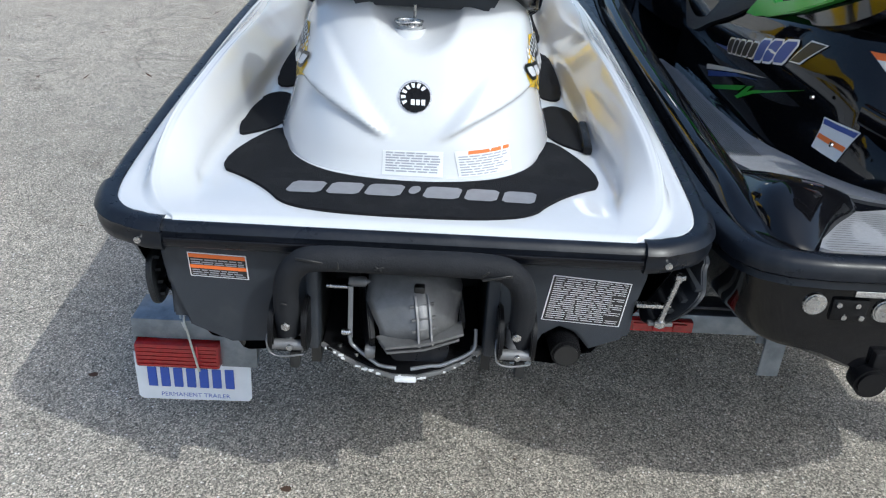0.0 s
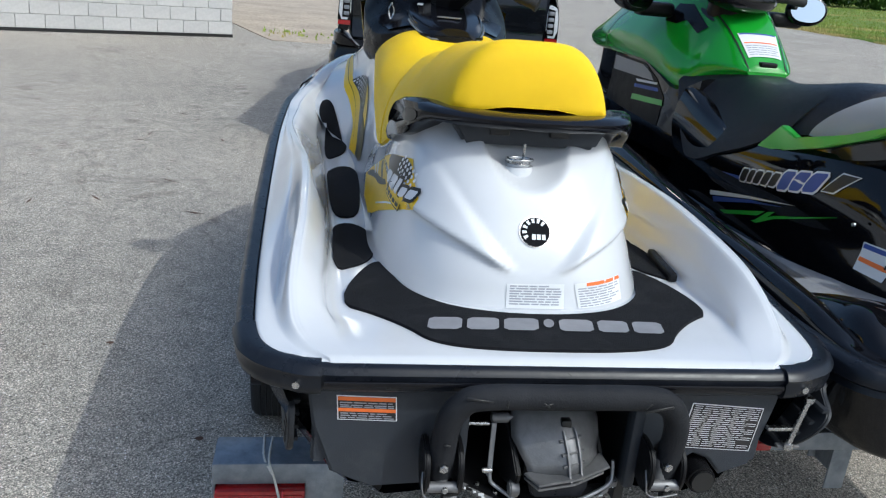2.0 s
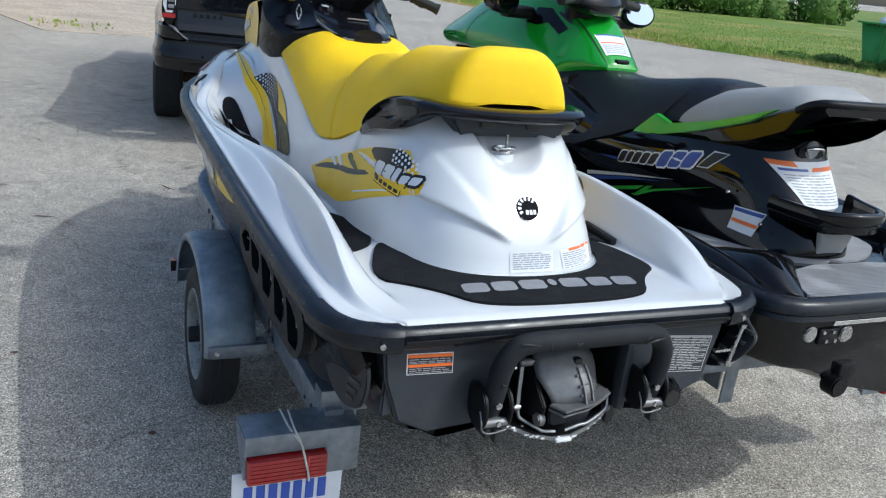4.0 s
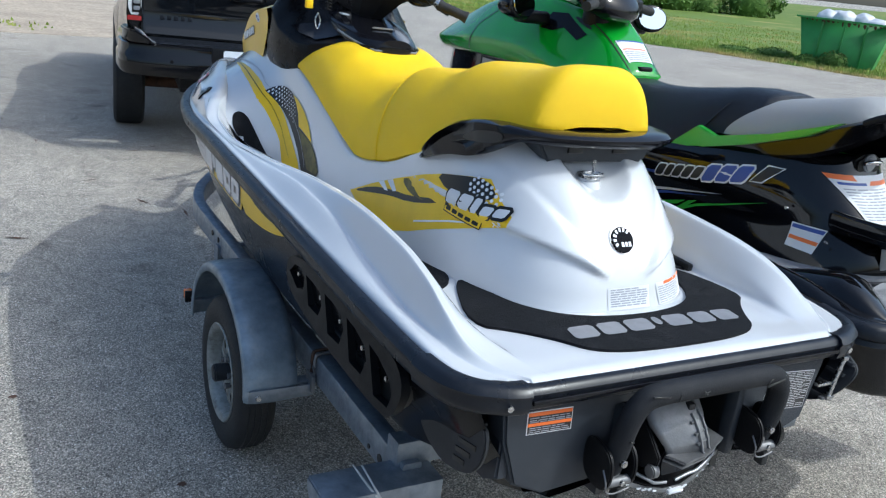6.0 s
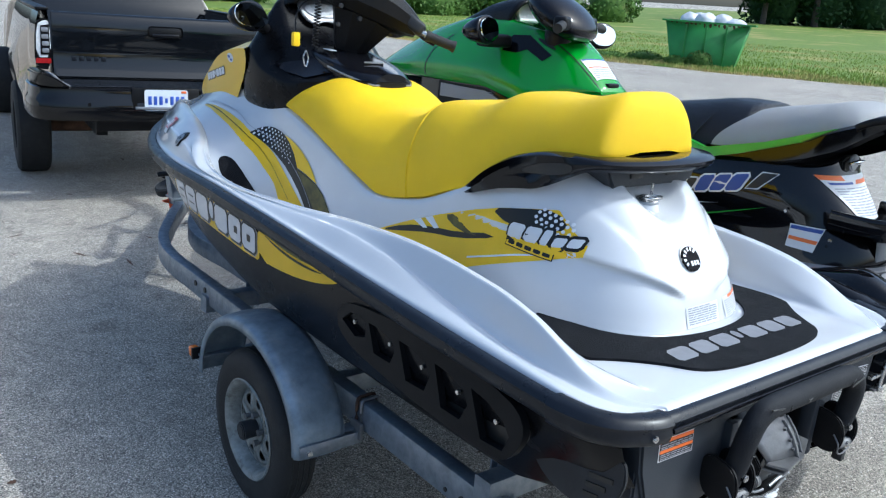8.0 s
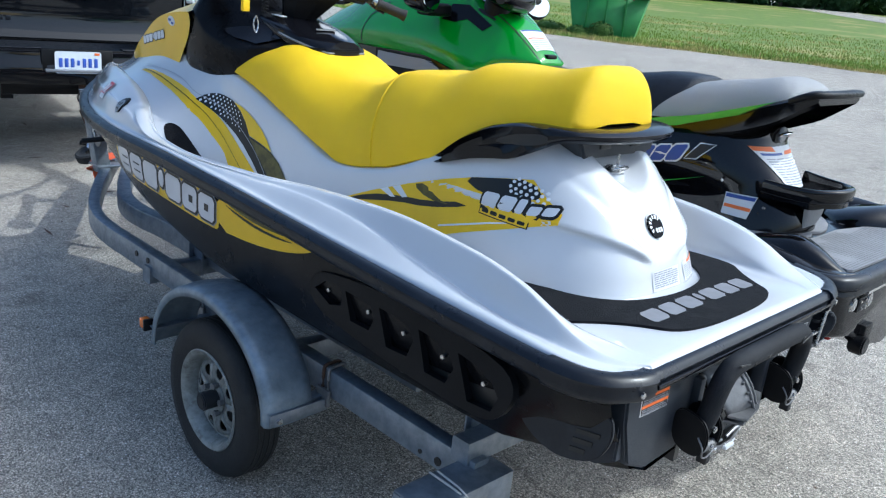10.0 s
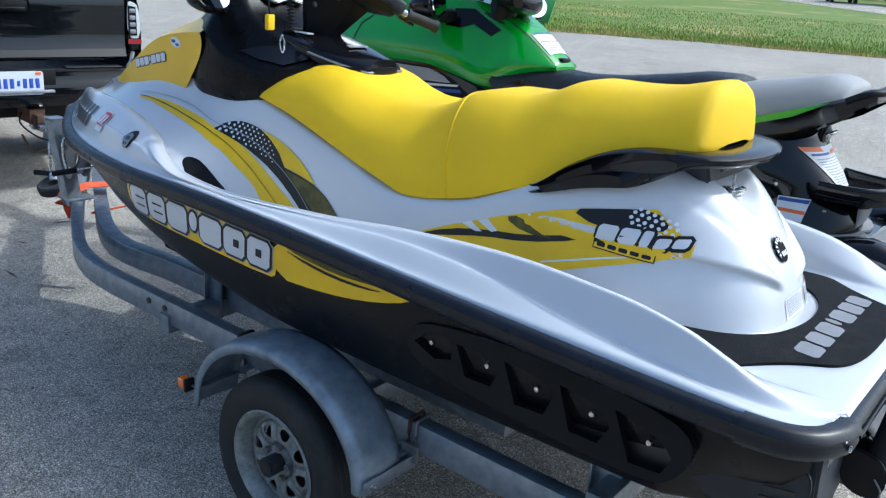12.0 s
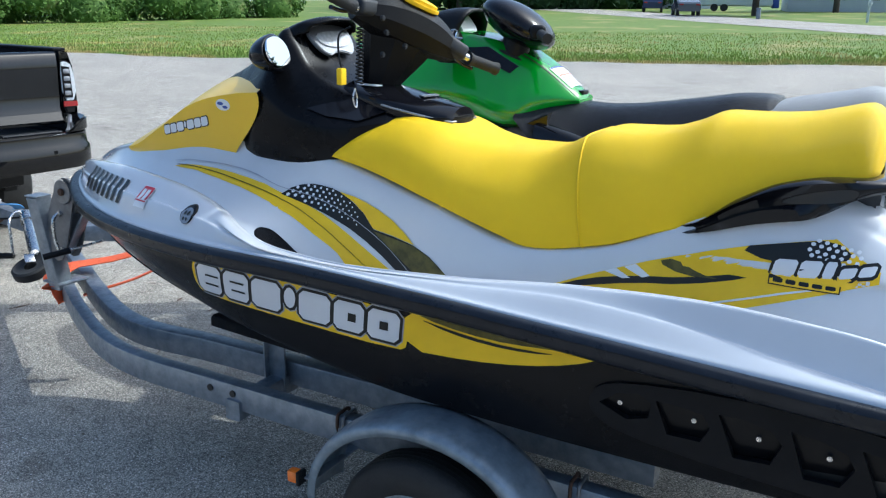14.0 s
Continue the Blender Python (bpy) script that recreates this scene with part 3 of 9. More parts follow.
    # turned-down rear edge behind the rubber rail
    rows.insert(0, [(x * 0.99, -0.008, z - 0.014) for x, y, z in rows[0]])
    return rows


def pod_rows():
    """The raised middle of the deck: rings from its foot to its top, round at the stern."""
    lv = [0.0, 0.015, 0.03, 0.045, 0.06, 0.08, 0.10, 0.12] + [0.14 + 0.0172 * i for i in range(51)]
    rows = []
    for v in lv:
        yr = float(curve_at((0, 0.06, 0.14, 0.25, 0.4, 0.55, 0.7, 0.82, 0.9, 1.0), (0.20, 0.228, 0.240, 0.252, 0.278, 0.315, 0.352, 0.39, 0.425, 0.49), v))
        yc = 0.70
        ring = []
        for i in range(131):
            u = i / 130
            if u < 0.45:
                a = radians(90 * u / 0.45)
                y = yc - (yc - yr) * math.cos(a) ** 0.80
                r = math.sin(a) ** 0.62
            else:
                y = yc + (3.33 - yc) * ((u - 0.45) / 0.55) ** 1.05
                r = 1.0
            top = float(curve_at((0.2, 0.4, 0.55, 0.7, 0.86, 1.1, 1.3, 1.6, 2.0, 2.2, 2.45, 2.75, 2.95, 3.1, 3.2, 3.27, 3.33), (1.262, 1.270, 1.274, 1.245, 1.178, 1.078, 1.048, 1.128, 1.232, 1.258, 1.255, 1.220, 1.180, 1.150, 1.122, 1.096, 1.070), y))
            foot = float(curve_at((0.2, 0.6, 0.9, 1.7, 1.95, 2.05, 2.12, 2.25, 2.5, 2.8, 3.0, 3.2, 3.33), (0.90, 0.90, 0.87, 0.87, 0.88, 0.93, 0.995, 1.045, 1.09, 1.10, 1.10, 1.085, 1.06), y))
            w0 = float(curve_at((0.2, 0.7, 1.1, 1.6, 1.92, 2.04, 2.10, 2.17, 2.25, 2.5, 2.8, 3.0, 3.15, 3.25, 3.33), (0.345, 0.345, 0.335, 0.335, 0.362, 0.420, 0.468, 0.490, 0.486, 0.445, 0.354, 0.275, 0.200, 0.130, 0.05), y))
            w1 = float(curve_at((0.2, 0.5, 0.9, 1.15, 1.6, 2.0, 2.45, 2.75, 2.95, 3.1, 3.2, 3.33), (0.215, 0.225, 0.262, 0.282, 0.262, 0.25, 0.262, 0.225, 0.165, 0.115, 0.075, 0.02), y))
            bulge = float(curve_at((0, 0.06, 0.14, 0.3, 0.6, 0.85, 0.95, 1.0), (1.06, 0.92, 0.83, 0.66, 0.40, 0.20, 0.09, 0.0), v))
            fore = min(1.0, max(0.0, (y - 1.75) / 0.5))
            fore = fore * fore * (3 - 2 * fore)
            bulge = bulge * (1 - fore) + (1 - v) ** 1.8 * fore
            w = w1 + (w0 - w1) * bulge
            z = foot + (top - foot) * v
            ring.append((w * r, y, z))
        rows.append([(-a, b, c) for a, b, c in ring[::-1]] + ring[1:])
    # the top, drawn in to the middle line and hidden under the seat
    last = rows[-1]
    for s in (0.93, 0.8, 0.55, 0.28, 0.0):
        rows.append([(x * s, y, z + (0.012 if s < 0.93 else 0.007)) for x, y, z in last])
    out = []
    for row in rows:
        r2 = []
        for x, y, z in row:
            # the scoop round the latch, and the two creases that run down from it
            e = ((x + 0.004) / 0.104) ** 2 + ((z - 1.275) / 0.112) ** 2
            y2 = y + (0.072 * (1 - e ** 2.2) if e < 1 and y < 0.62 else 0.0)
            z2 = z
            # a fin on each side: a ledge along its foot, a slope towards the emblem
            ax = abs(x)
            ledge = 0.985 + 0.62 * max(0.0, ax - 0.03) - 0.9 * max(0.0, ax - 0.03) ** 2
            up = min(1.0, max(0.0, (z - ledge) / 0.016))
            up = up * up * (3 - 2 * up) * max(0.0, 1 - max(0.0, z - ledge - 0.016) / 0.15)
            inn = min(1.0, max(0.0, (ax - 0.028 - 0.80 * max(0.0, z - 0.985)) / 0.022))
            k = 0.020 * up * inn * max(0.0, min(1.0, (0.36 - ax) / 0.12)) if y < 0.85 else 0.0
            if k > 0:
                q = Vector((x * 0.55, y - 0.62, 0)).normalized()
                x, y2 = x + q.x * k, y2 + q.y * k
            r2.append((x, y2, z2))
        out.append(r2)
    return out


def seat_rows(y0, y1, n, lo, hi, wb, wt, boxy=0.0):
    """A padded seat along y: from its lower edge over a rounded top, with squarer shoulders forward where boxy."""
    rows = []
    for i in range(n + 1):
        y = y0 + (y1 - y0) * i / n
        zb, zt, b, t = (float(curve_at(*k, y)) for k in (lo, hi, wb, wt))
        half = [(b - 0.02, y, zb - 0.006)]
        e = boxy * min(1.0, max(0.0, (y - 0.78) / 0.25))
        for k in range(25):
            a = radians(90 * k / 24)
            u = math.sin(a) ** 0.80
            x = b * max(0.0, math.cos(a)) ** (0.48 - 0.20 * e) * (1 - (1 - t / b) * u ** (1.1 + 1.2 * e))
            half.append((x, y, zb + (zt - zb) * u))
        rows.append([(-a, q, c) for a, q, c in half] + half[-2::-1])
    return rows


def shrink_row(row, y, k, kz=None, c=None):
    cx = sum(p[0] for p in row) / len(row)
    zc = sum(p[2] for p in row) / len(row) if c is None else c
    return [(cx + (p[0] - cx) * k, y, zc + (p[2] - zc) * (k if kz is None else kz)) for p in row]


def block_word(cells, place, gap=0.12, skew=0.0, round_by=1):
    """Plain letter-sized blocks: outlines in (u, v) for a row of cells, each a (width, hole) pair, mapped by place()."""
    total = sum(c[0] for c in cells) + gap * (len(cells) - 1)
    u = 0.0
    out = []
    for w, hole in cells:
        a, b = u / total, (u + w) / total
        s = skew
        if hole == "dot":
            m, r = (a + b) / 2, (b - a) / 2
            out.append([place(m + r * math.cos(k * math.pi / 6), 0.62 + 0.36 * math.sin(k * math.pi / 6)) for k in range(12)])
        else:
            c = 0.14 * (b - a)
            pts = [(a + c, 0), (b - c, 0), (b, 0.16), (b, 0.84), (b - c, 1), (a + c, 1), (a, 0.84), (a, 0.16)]
            out.append([place(p + s * (q - 0.5), q) for p, q in pts])
        u += w + gap
    return out


def build_ski():
    ski = thing("personal_watercraft", "white and yellow personal watercraft on a galvanised trailer", "jet ski")
    # hull below the rubber rail
    rows = []
    for y in np.concatenate([np.linspace(0.03, 0.2, 5), np.linspace(0.3, 2.4, 36), np.linspace(2.45, 3.385, 26)]):
        X, Z = max(0.012, float(beam(y)) - 0.016), float(rail_z(y)) - 0.02
        chz = float(curve_at((0, 1.0, 1.5, 2.0, 2.4, 2.8, 3.1, 3.385), (0.655, 0.655, 0.665, 0.72, 0.785, 0.845, 0.89, 0.96), y))
        kz = float(curve_at((0, 0.3, 0.7, 1.2, 2.0, 2.5, 2.9, 3.15, 3.28, 3.36, 3.385), (0.63, 0.60, 0.54, 0.53, 0.55, 0.59, 0.64, 0.70, 0.77, 0.86, 0.92), y))
        sx = float(curve_at((0, 0.15, 0.32, 1.0, 2.0, 2.6, 3.1, 3.385), (0.13, 0.12, 0.055, 0.05, 0.055, 0.07, 0.06, 0.008), y))
        cx = max(0.01, X - sx)
        pts = [(X, Z), (X - 0.008, Z - 0.05), (X - 0.35 * sx, 0.5 * (Z + chz)), (cx, chz + 0.01), (cx - 0.02, chz - 0.012), (cx * 0.80, chz - 0.012 - 0.22 * (chz - kz)), (cx * 0.78, chz - 0.035 - 0.22 * (chz - kz)), (cx * 0.35, kz + 0.25 * (chz - kz)), (0.0, kz)]
        half = [(p.x, y, p.z) for p in smooth_line([(a, 0, c) for a, c in pts], 3)]
        rows.append([(-a, q, c) for a, q, c in half] + half[-2::-1])
    v, f = sheet(rows)
    v.append((0, 3.392, 0.98))
    m = len(rows[0])
    f += [((len(rows) - 1) * m + j, (len(rows) - 1) * m + j + 1, len(v) - 1) for j in range(m - 1)]
    hull = obj("hull", v, f, M["hull_black"], ski, sharp=45)
    # deck moulding
    v, f = sheet(ski_deck_rows())
    deck = obj("deck", v, f, M["white"], ski, "glossy white gelcoat deck", sharp=80)
    v, f = sheet(pod_rows())
    pod = obj("engine_cover", v, f, M["white"], ski, "glossy white gelcoat cover", sharp=80)
    # rubber rail round the sheer
    ys = np.concatenate([np.linspace(0.0, 0.16, 14), np.linspace(0.2, 2.6, 40), np.linspace(2.65, 3.40, 36)])
    side = [(-float(beam(y)), float(y), float(rail_z(y)) - 0.026) for y in ys]
    bow = [(-0.012, 3.406, 1.008), (0.012, 3.406, 1.008)]
    stern = [(x, -0.004, 0.896) for x in (0.42, 0.3, 0.15, 0, -0.15, -0.3, -0.42)]
    path = side + bow + [(-a, b, c) for a, b, c in side[::-1]] + stern
    prof = [(a + 0.0, b) for a, b in ((0.012, 0.024), (-0.006, 0.027), (-0.016, 0.022), (-0.022, 0.012), (-0.018, 0.003), (-0.020, -0.006), (-0.017, -0.020), (-0.008, -0.027), (0.012, -0.024))]
    v, f = sweep(path, prof, closed=True)
    obj("rubber_rail", v, f, M["bumper"], ski, sharp=50)
    bar("rail_bead", [(x, -0.028, 0.893) for x in (-0.45, -0.2, 0.0, 0.2, 0.45)], 0.008, 0.010, M["gloss"], ski, "glossy bead along the stern rail", r=0.003)
    bar("rail_piping", [(x, 0.0145, 0.866) for x in (-0.43, 0.0, 0.43)], 0.004, 0.003, M["grey_print"], ski, r=0.001)
    # moulded corner caps of the rail
    for s in (-1, 1):
        cap_path = [(s * float(beam(y)) - s * 0.0, float(y), float(rail_z(y)) - 0.026) for y in np.linspace(0.15, 0.0, 14)] + [(s * 0.47, -0.004, 0.896), (s * 0.455, -0.004, 0.896)]
        prof2 = [(a * 1.32, b * 1.20) for a, b in prof]
        if s > 0:
            prof2 = [(-a, b) for a, b in prof2]
        prof2 = [(-a, b) for a, b in prof2]
        v, f = sweep(cap_path, prof2)
        cap = obj("corner_cap", v, f, M["bumper"], ski, sharp=50)
        part("screw", bm_cyl(0.007, 0.007, 0.004, (s * 0.50, -0.026, 0.888), "Y", 12), M["steel"], cap)
    # transom with its jet opening
    out = [(-0.485, 0.905), (0.485, 0.905), (0.478, 0.83), (0.447, 0.685), (0.385, 0.66), (0.35, 0.70), (0.318, 0.712), (0.285, 0.69), (0.27, 0.655), (0.235, 0.645)]
    arch = [(0.168, 0.66), (0.168, 0.825), (-0.172, 0.825), (-0.172, 0.66)]
    tail = [(-0.235, 0.645), (-0.35, 0.637), (-0.43, 0.674), (-0.468, 0.78)]
    bm = prism(out + arch + tail, 0.06, "y", 0.048, 0.006)
    transom = part("transom", bm, M["transom"], ski, "dark grey moulded plastic transom")
    for s in (-1, 1):
        part("transom_side", prism([(0.03, 0.90), (0.36, 0.90), (0.36, 0.66), (0.08, 0.66), (0.03, 0.69)], 0.03, "x", s * 0.452, 0.005), M["transom"], ski)
        part("stern_corner", prism([(0.085, 0.90), (0.34, 0.90), (0.34, 0.64), (0.20, 0.66), (0.085, 0.72)], 0.03, "x", s * 0.478, 0.006), M["hull_black"], ski)
    part("jet_tunnel", join(bm_box((0.34, 0.02, 0.26), 0, (0, 0.30, 0.72)), bm_box((0.02, 0.28, 0.26), 0, (-0.178, 0.17, 0.72)), bm_box((0.02, 0.28, 0.26), 0, (0.175, 0.17, 0.72)), bm_box((0.36, 0.28, 0.02), 0, (0, 0.17, 0.835))), M["label_hollow_black"], ski)
    # moulded jambs on both sides of the opening
    for x, w in ((-0.180, 0.026), (0.178, 0.026)):
        part("jamb", bm_box((w, 0.05, 0.185), 0.008, (x, 0.022, 0.735)), M["transom"], ski)
    # jet nozzle and reverse bucket, swung to starboard
    part("jet_nozzle", bm_cyl(0.075, 0.055, 0.2, (0.02, 0.13, 0.665), "Y", 28, 0.004), M["plastic"], ski)
    part("nozzle_ring", bm_cyl(0.062, 0.062, 0.02, (0.035, 0.02, 0.648), "Y", 28, 0.004), M["bumper"], ski)
    c17, s17 = math.cos(radians(15)), math.sin(radians(15))

    def swing(x, y, z):
        return (0.032 + c17 * x - s17 * y, 0.010 + s17 * x + c17 * y, z + 0.09 * x)

    # rows from the crown down to the lip: height, depth, half width, sweep of the cheeks
    shell = ((0.838, 0.105, 0.068, 0.02), (0.828, 0.070, 0.078, 0.03), (0.805, 0.030, 0.090, 0.04), (0.780, -0.002, 0.098, 0.05), (0.770, -0.012, 0.100, 0.05), (0.748, -0.028, 0.092, 0.045), (0.725, -0.040, 0.082, 0.04), (0.706, -0.047, 0.080, 0.035))
    P = [[swing(w * k, d + sw * abs(k) ** 1.6 - 0.006 * (abs(k) < 0.2), z - 0.010 * abs(k) ** 2) for k in (-1, -0.86, -0.6, -0.35, -0.16, 0.0, 0.16, 0.35, 0.6, 0.86, 1)] for z, d, w, sw in shell]
    v, f = sheet(P)
    bucket = obj("reverse_bucket", v, f, M["alloy"], ski, "worn grey cast reverse bucket", sharp=24)
    bucket.modifiers.new("wall", "SOLIDIFY").thickness = 0.009
    # lip with its two shelves, the ladder rib, the cheeks
    for z, d, w in ((0.701, -0.066, 0.088), (0.684, -0.058, 0.082)):
        bm = prism([(-w, d + 0.058), (-w * 0.9, d + 0.012), (0.0, d), (w * 0.9, d + 0.012), (w, d + 0.058)], 0.006, "z", 0.0, 0.001)
        for q in bm.verts:
            q.co = swing(q.co.x, q.co.y, q.co.z + z)
        part("lip", bm, M["alloy"], bucket)
    for k in (-0.013, 0.013):
        bar("rib", [swing(k, d - 0.006, z) for z, d, w, sw in shell[3:]] + [swing(k, -0.062, 0.695)], 0.005, 0.008, M["alloy"], bucket, r=0.001)
    for z, d in ((0.764, -0.020), (0.742, -0.036), (0.722, -0.046)):
        bar("rung", [swing(-0.024, d + 0.002, z), swing(0.024, d + 0.002, z)], 0.006, 0.006, M["alloy"], bucket, r=0.001)
    part("hollow", bm_box((0.022, 0.02, 0.020), 0.004, swing(0.0, 0.006, 0.786)), M["label_hollow_black"], bucket)
    for k in (-1, 1):
        bm = prism(chaikin([(0.10, 0.80), (0.03, 0.775), (-0.01, 0.72), (-0.035, 0.685), (0.0, 0.645), (0.10, 0.665)], 1), 0.012, "x", 0.0, 0.003)
        for q in bm.verts:
            q.co = swing(k * 0.094 + q.co.x, q.co.y + 0.028, q.co.z)
        part("cheek", bm, M["plastic"], bucket, "black plastic cheek plate")
    bm = bm_cyl(0.017, 0.017, 0.02, (0, 0, 0), "X", 18, 0.003)
    bmesh.ops.translate(bm, verts=bm.verts, vec=(-0.064, -0.004, 0.648))
    part("pivot_bolt", bm, M["alloy"], bucket)
    # shift linkage on the port side, steering rod to starboard
    tube("linkage_rod", [(-0.158, 0.05, 0.765), (-0.115, 0.05, 0.764)], 0.005, M["steel"], ski, n=10)
    part("rod_end", join(bm_cyl(0.011, 0.011, 0.036, (-0.095, 0.05, 0.778), "X", 14, 0.002), bm_cyl(0.005, 0.005, 0.03, (-0.066, 0.05, 0.778), "X", 10)), M["alloy"], ski)
    bar("link_plate", [(-0.108, 0.040, 0.772), (-0.108, 0.036, 0.715), (-0.108, 0.030, 0.655)], 0.010, 0.006, M["silver"], ski, r=0.001)
    tube("linkage_rod", smooth_line([(-0.108, 0.028, 0.670), (-0.106, 0.024, 0.648), (-0.094, 0.02, 0.636), (-0.060, 0.005, 0.618), (-0.044, 0.0, 0.610), (-0.010, -0.002, 0.606)], 5), 0.0042, M["silver"], ski, n=10)
    tube("linkage_rod", smooth_line([(0.150, 0.03, 0.690), (0.150, 0.02, 0.655), (0.135, 0.01, 0.640), (0.085, 0.0, 0.618), (0.060, 0.0, 0.614), (0.02, 0.0, 0.604)], 5), 0.0042, M["silver"], ski, n=10)
    part("rod_bolt", bm_cyl(0.012, 0.012, 0.018, (0.153, 0.025, 0.642), "Z", 12, 0.003), M["alloy"], ski)
    part("rod_bolt", bm_cyl(0.007, 0.007, 0.02, (-0.115, 0.024, 0.672), "X", 10, 0.002), M["steel"], ski)
    for x, z in ((-0.15, 0.79), (-0.152, 0.735), (-0.12, 0.71), (-0.135, 0.815), (-0.06, 0.818), (-0.085, 0.735), (0.15, 0.78), (0.145, 0.72), (0.10, 0.822), (0.04, 0.824)):
        part("bolt", bm_cyl(0.0045, 0.0045, 0.01, (x, 0.285, z), "Y", 8), M["steel"], ski)
    # ride plate: a shallow pan with a scuffed edge
    bm = prism([(-0.165, 0.36), (-0.165, 0.04), (-0.155, 0.018), (-0.075, 0.006), (-0.02, -0.006), (0.035, -0.006), (0.085, 0.004), (0.155, 0.018), (0.162, 0.04), (0.16, 0.36)], 0.010, "z", 0.0, 0.002)
    for q in bm.verts:
        q.co.z += 0.590 + 0.045 * min(1.0, max(0.0, (abs(q.co.x - 0.005) - 0.03) / 0.135)) + 0.02 * q.co.y
    plate = part("ride_plate", bm, M["plastic"], ski, "scuffed black ride plate with a bare metal edge")
    edge = [(-0.166, 0.028, 0.638), (-0.118, 0.010, 0.618), (-0.070, 0.000, 0.600), (-0.02, -0.008, 0.590), (0.035, -0.008, 0.590), (0.085, 0.000, 0.602), (0.126, 0.010, 0.620), (0.163, 0.028, 0.638)]
    bar("bare_edge", edge, 0.006, 0.010, M["alloy"], plate, r=0.001)
    part("front_tab", bm_box((0.045, 0.014, 0.010), 0.003, (0.010, -0.014, 0.588)), M["label_white"], plate)
    rnd = random.Random(14)
    for i in range(22):
        u = rnd.uniform(0.02, 0.98) * (len(edge) - 1)
        a, b = Vector(edge[int(u)]), Vector(edge[int(u) + 1])
        q = a.lerp(b, u - int(u))
        part("chip", bm_box((rnd.uniform(0.004, 0.014), 0.003, rnd.uniform(0.002, 0.005)), 0.0, (q.x, q.y - 0.0035, q.z + rnd.uniform(-0.003, 0.004))), M["label_white"], plate)
    for x, y, z in ((-0.13, 0.035, 0.630), (-0.095, 0.02, 0.620), (0.11, 0.03, 0.624), (-0.05, 0.02, 0.606)):
        part("bolt", bm_cyl(0.006, 0.005, 0.010, (x, y, z), "Z", 8), M["steel"], plate)
    part("exhaust_outlet", bm_cyl(0.036, 0.030, 0.12, (0.334, 0.05, 0.664), "Y", 24, 0.004), M["plastic"], ski)
    part("exhaust_bore", bm_cyl(0.024, 0.024, 0.004, (0.334, -0.0115, 0.664), "Y", 20), M["label_hollow_black"], ski)
    # boarding step: a padded hoop on two hinges
    hoop = smooth_line([(-0.223, -0.030, 0.705), (-0.223, -0.044, 0.76), (-0.220, -0.054, 0.825), (-0.200, -0.058, 0.868), (-0.155, -0.060, 0.886), (0.0, -0.060, 0.887), (0.155, -0.060, 0.886), (0.206, -0.058, 0.868), (0.228, -0.054, 0.825), (0.232, -0.044, 0.76), (0.231, -0.030, 0.705)], 6)
    step = tube("boarding_step", hoop, 0.0245, M["foam"], ski, "black foam padded boarding step with small tears", n=18, up=(0, 1, 0))
    for x, z, w, h, tilt in ((-0.172, 0.893, 0.050, 0.004, 8), (-0.120, 0.885, 0.003, 0.016, 0), (-0.045, 0.884, 0.018, 0.003, -20), (-0.047, 0.884, 0.016, 0.003, 35), (0.172, 0.876, 0.056, 0.005, -12), (0.150, 0.883, 0.016, 0.004, -40), (-0.222, 0.795, 0.012, 0.003, 15)):
        part("tear", bm_box((w, 0.004, h), 0.0008, (x, -0.0835 + (0.006 if z < 0.85 else 0.0), z), 1, Matrix.Rotation(radians(tilt), 3, "Y")), M["label_hollow_black"], step)
    for s, x in ((-1, -0.220), (1, 0.224)):
        for d in (-0.032, 0.032):
            part("step_bracket", prism(chaikin([(0.02, 0.775), (-0.045, 0.770), (-0.070, 0.745), (-0.074, 0.705), (-0.060, 0.672), (-0.02, 0.665), (0.02, 0.690)], 2), 0.011, "x", x + d, 0.003), M["plastic"], ski)
        part("hinge_pin", bm_cyl(0.011, 0.011, 0.066, (x, -0.056, 0.690), "X", 16, 0.002), M["alloy"], ski)
        part("hinge_block", bm_box((0.050, 0.034, 0.018), 0.004, (x, -0.044, 0.684)), M["plastic"], ski)
        part("pin_cap", bm_cyl(0.007, 0.006, 0.006, (x + 0.004, -0.068, 0.690), "Y", 10, 0.001), M["steel"], ski)
        part("tube_end", bm_cyl(0.019, 0.019, 0.05, (x - 0.002, -0.036, 0.722), "Z", 18, 0.004), M["alloy"], ski)
        part("hinge_bolt", bm_cyl(0.009, 0.009, 0.02, (x - 0.002, -0.062, 0.738), "Y", 6, 0.002), M["steel"], ski)
        tube("spring_clip", smooth_line([(x - 0.038, -0.05, 0.72), (x - 0.040, -0.066, 0.70), (x - 0.034, -0.066, 0.676), (x - 0.010, -0.066, 0.668), (x + 0.03, -0.062, 0.672)], 4), 0.0022, M["alloy"], ski, n=8)
        part("stop_block", bm_box((0.020, 0.026, 0.034), 0.004, (x + 0.012, -0.050, 0.655)), M["rubber"], ski)
    # side sponsons of the stern (trim tabs) with louvred plastic blades
    for s in (-1, 1):
        # port: hanging upright close to the hull; starboard: swung outwards
        if s < 0:
            rim_ = chaikin([(0.27, 1.16), (0.128, 1.16), (0.112, 0.86), (0.085, 0.80), (0.040, 0.84), (0.022, 0.74), (0.020, 0.44), (0.045, 0.10), (0.085, -0.06), (0.16, -0.14), (0.24, 0.10), (0.27, 0.50)], 2)
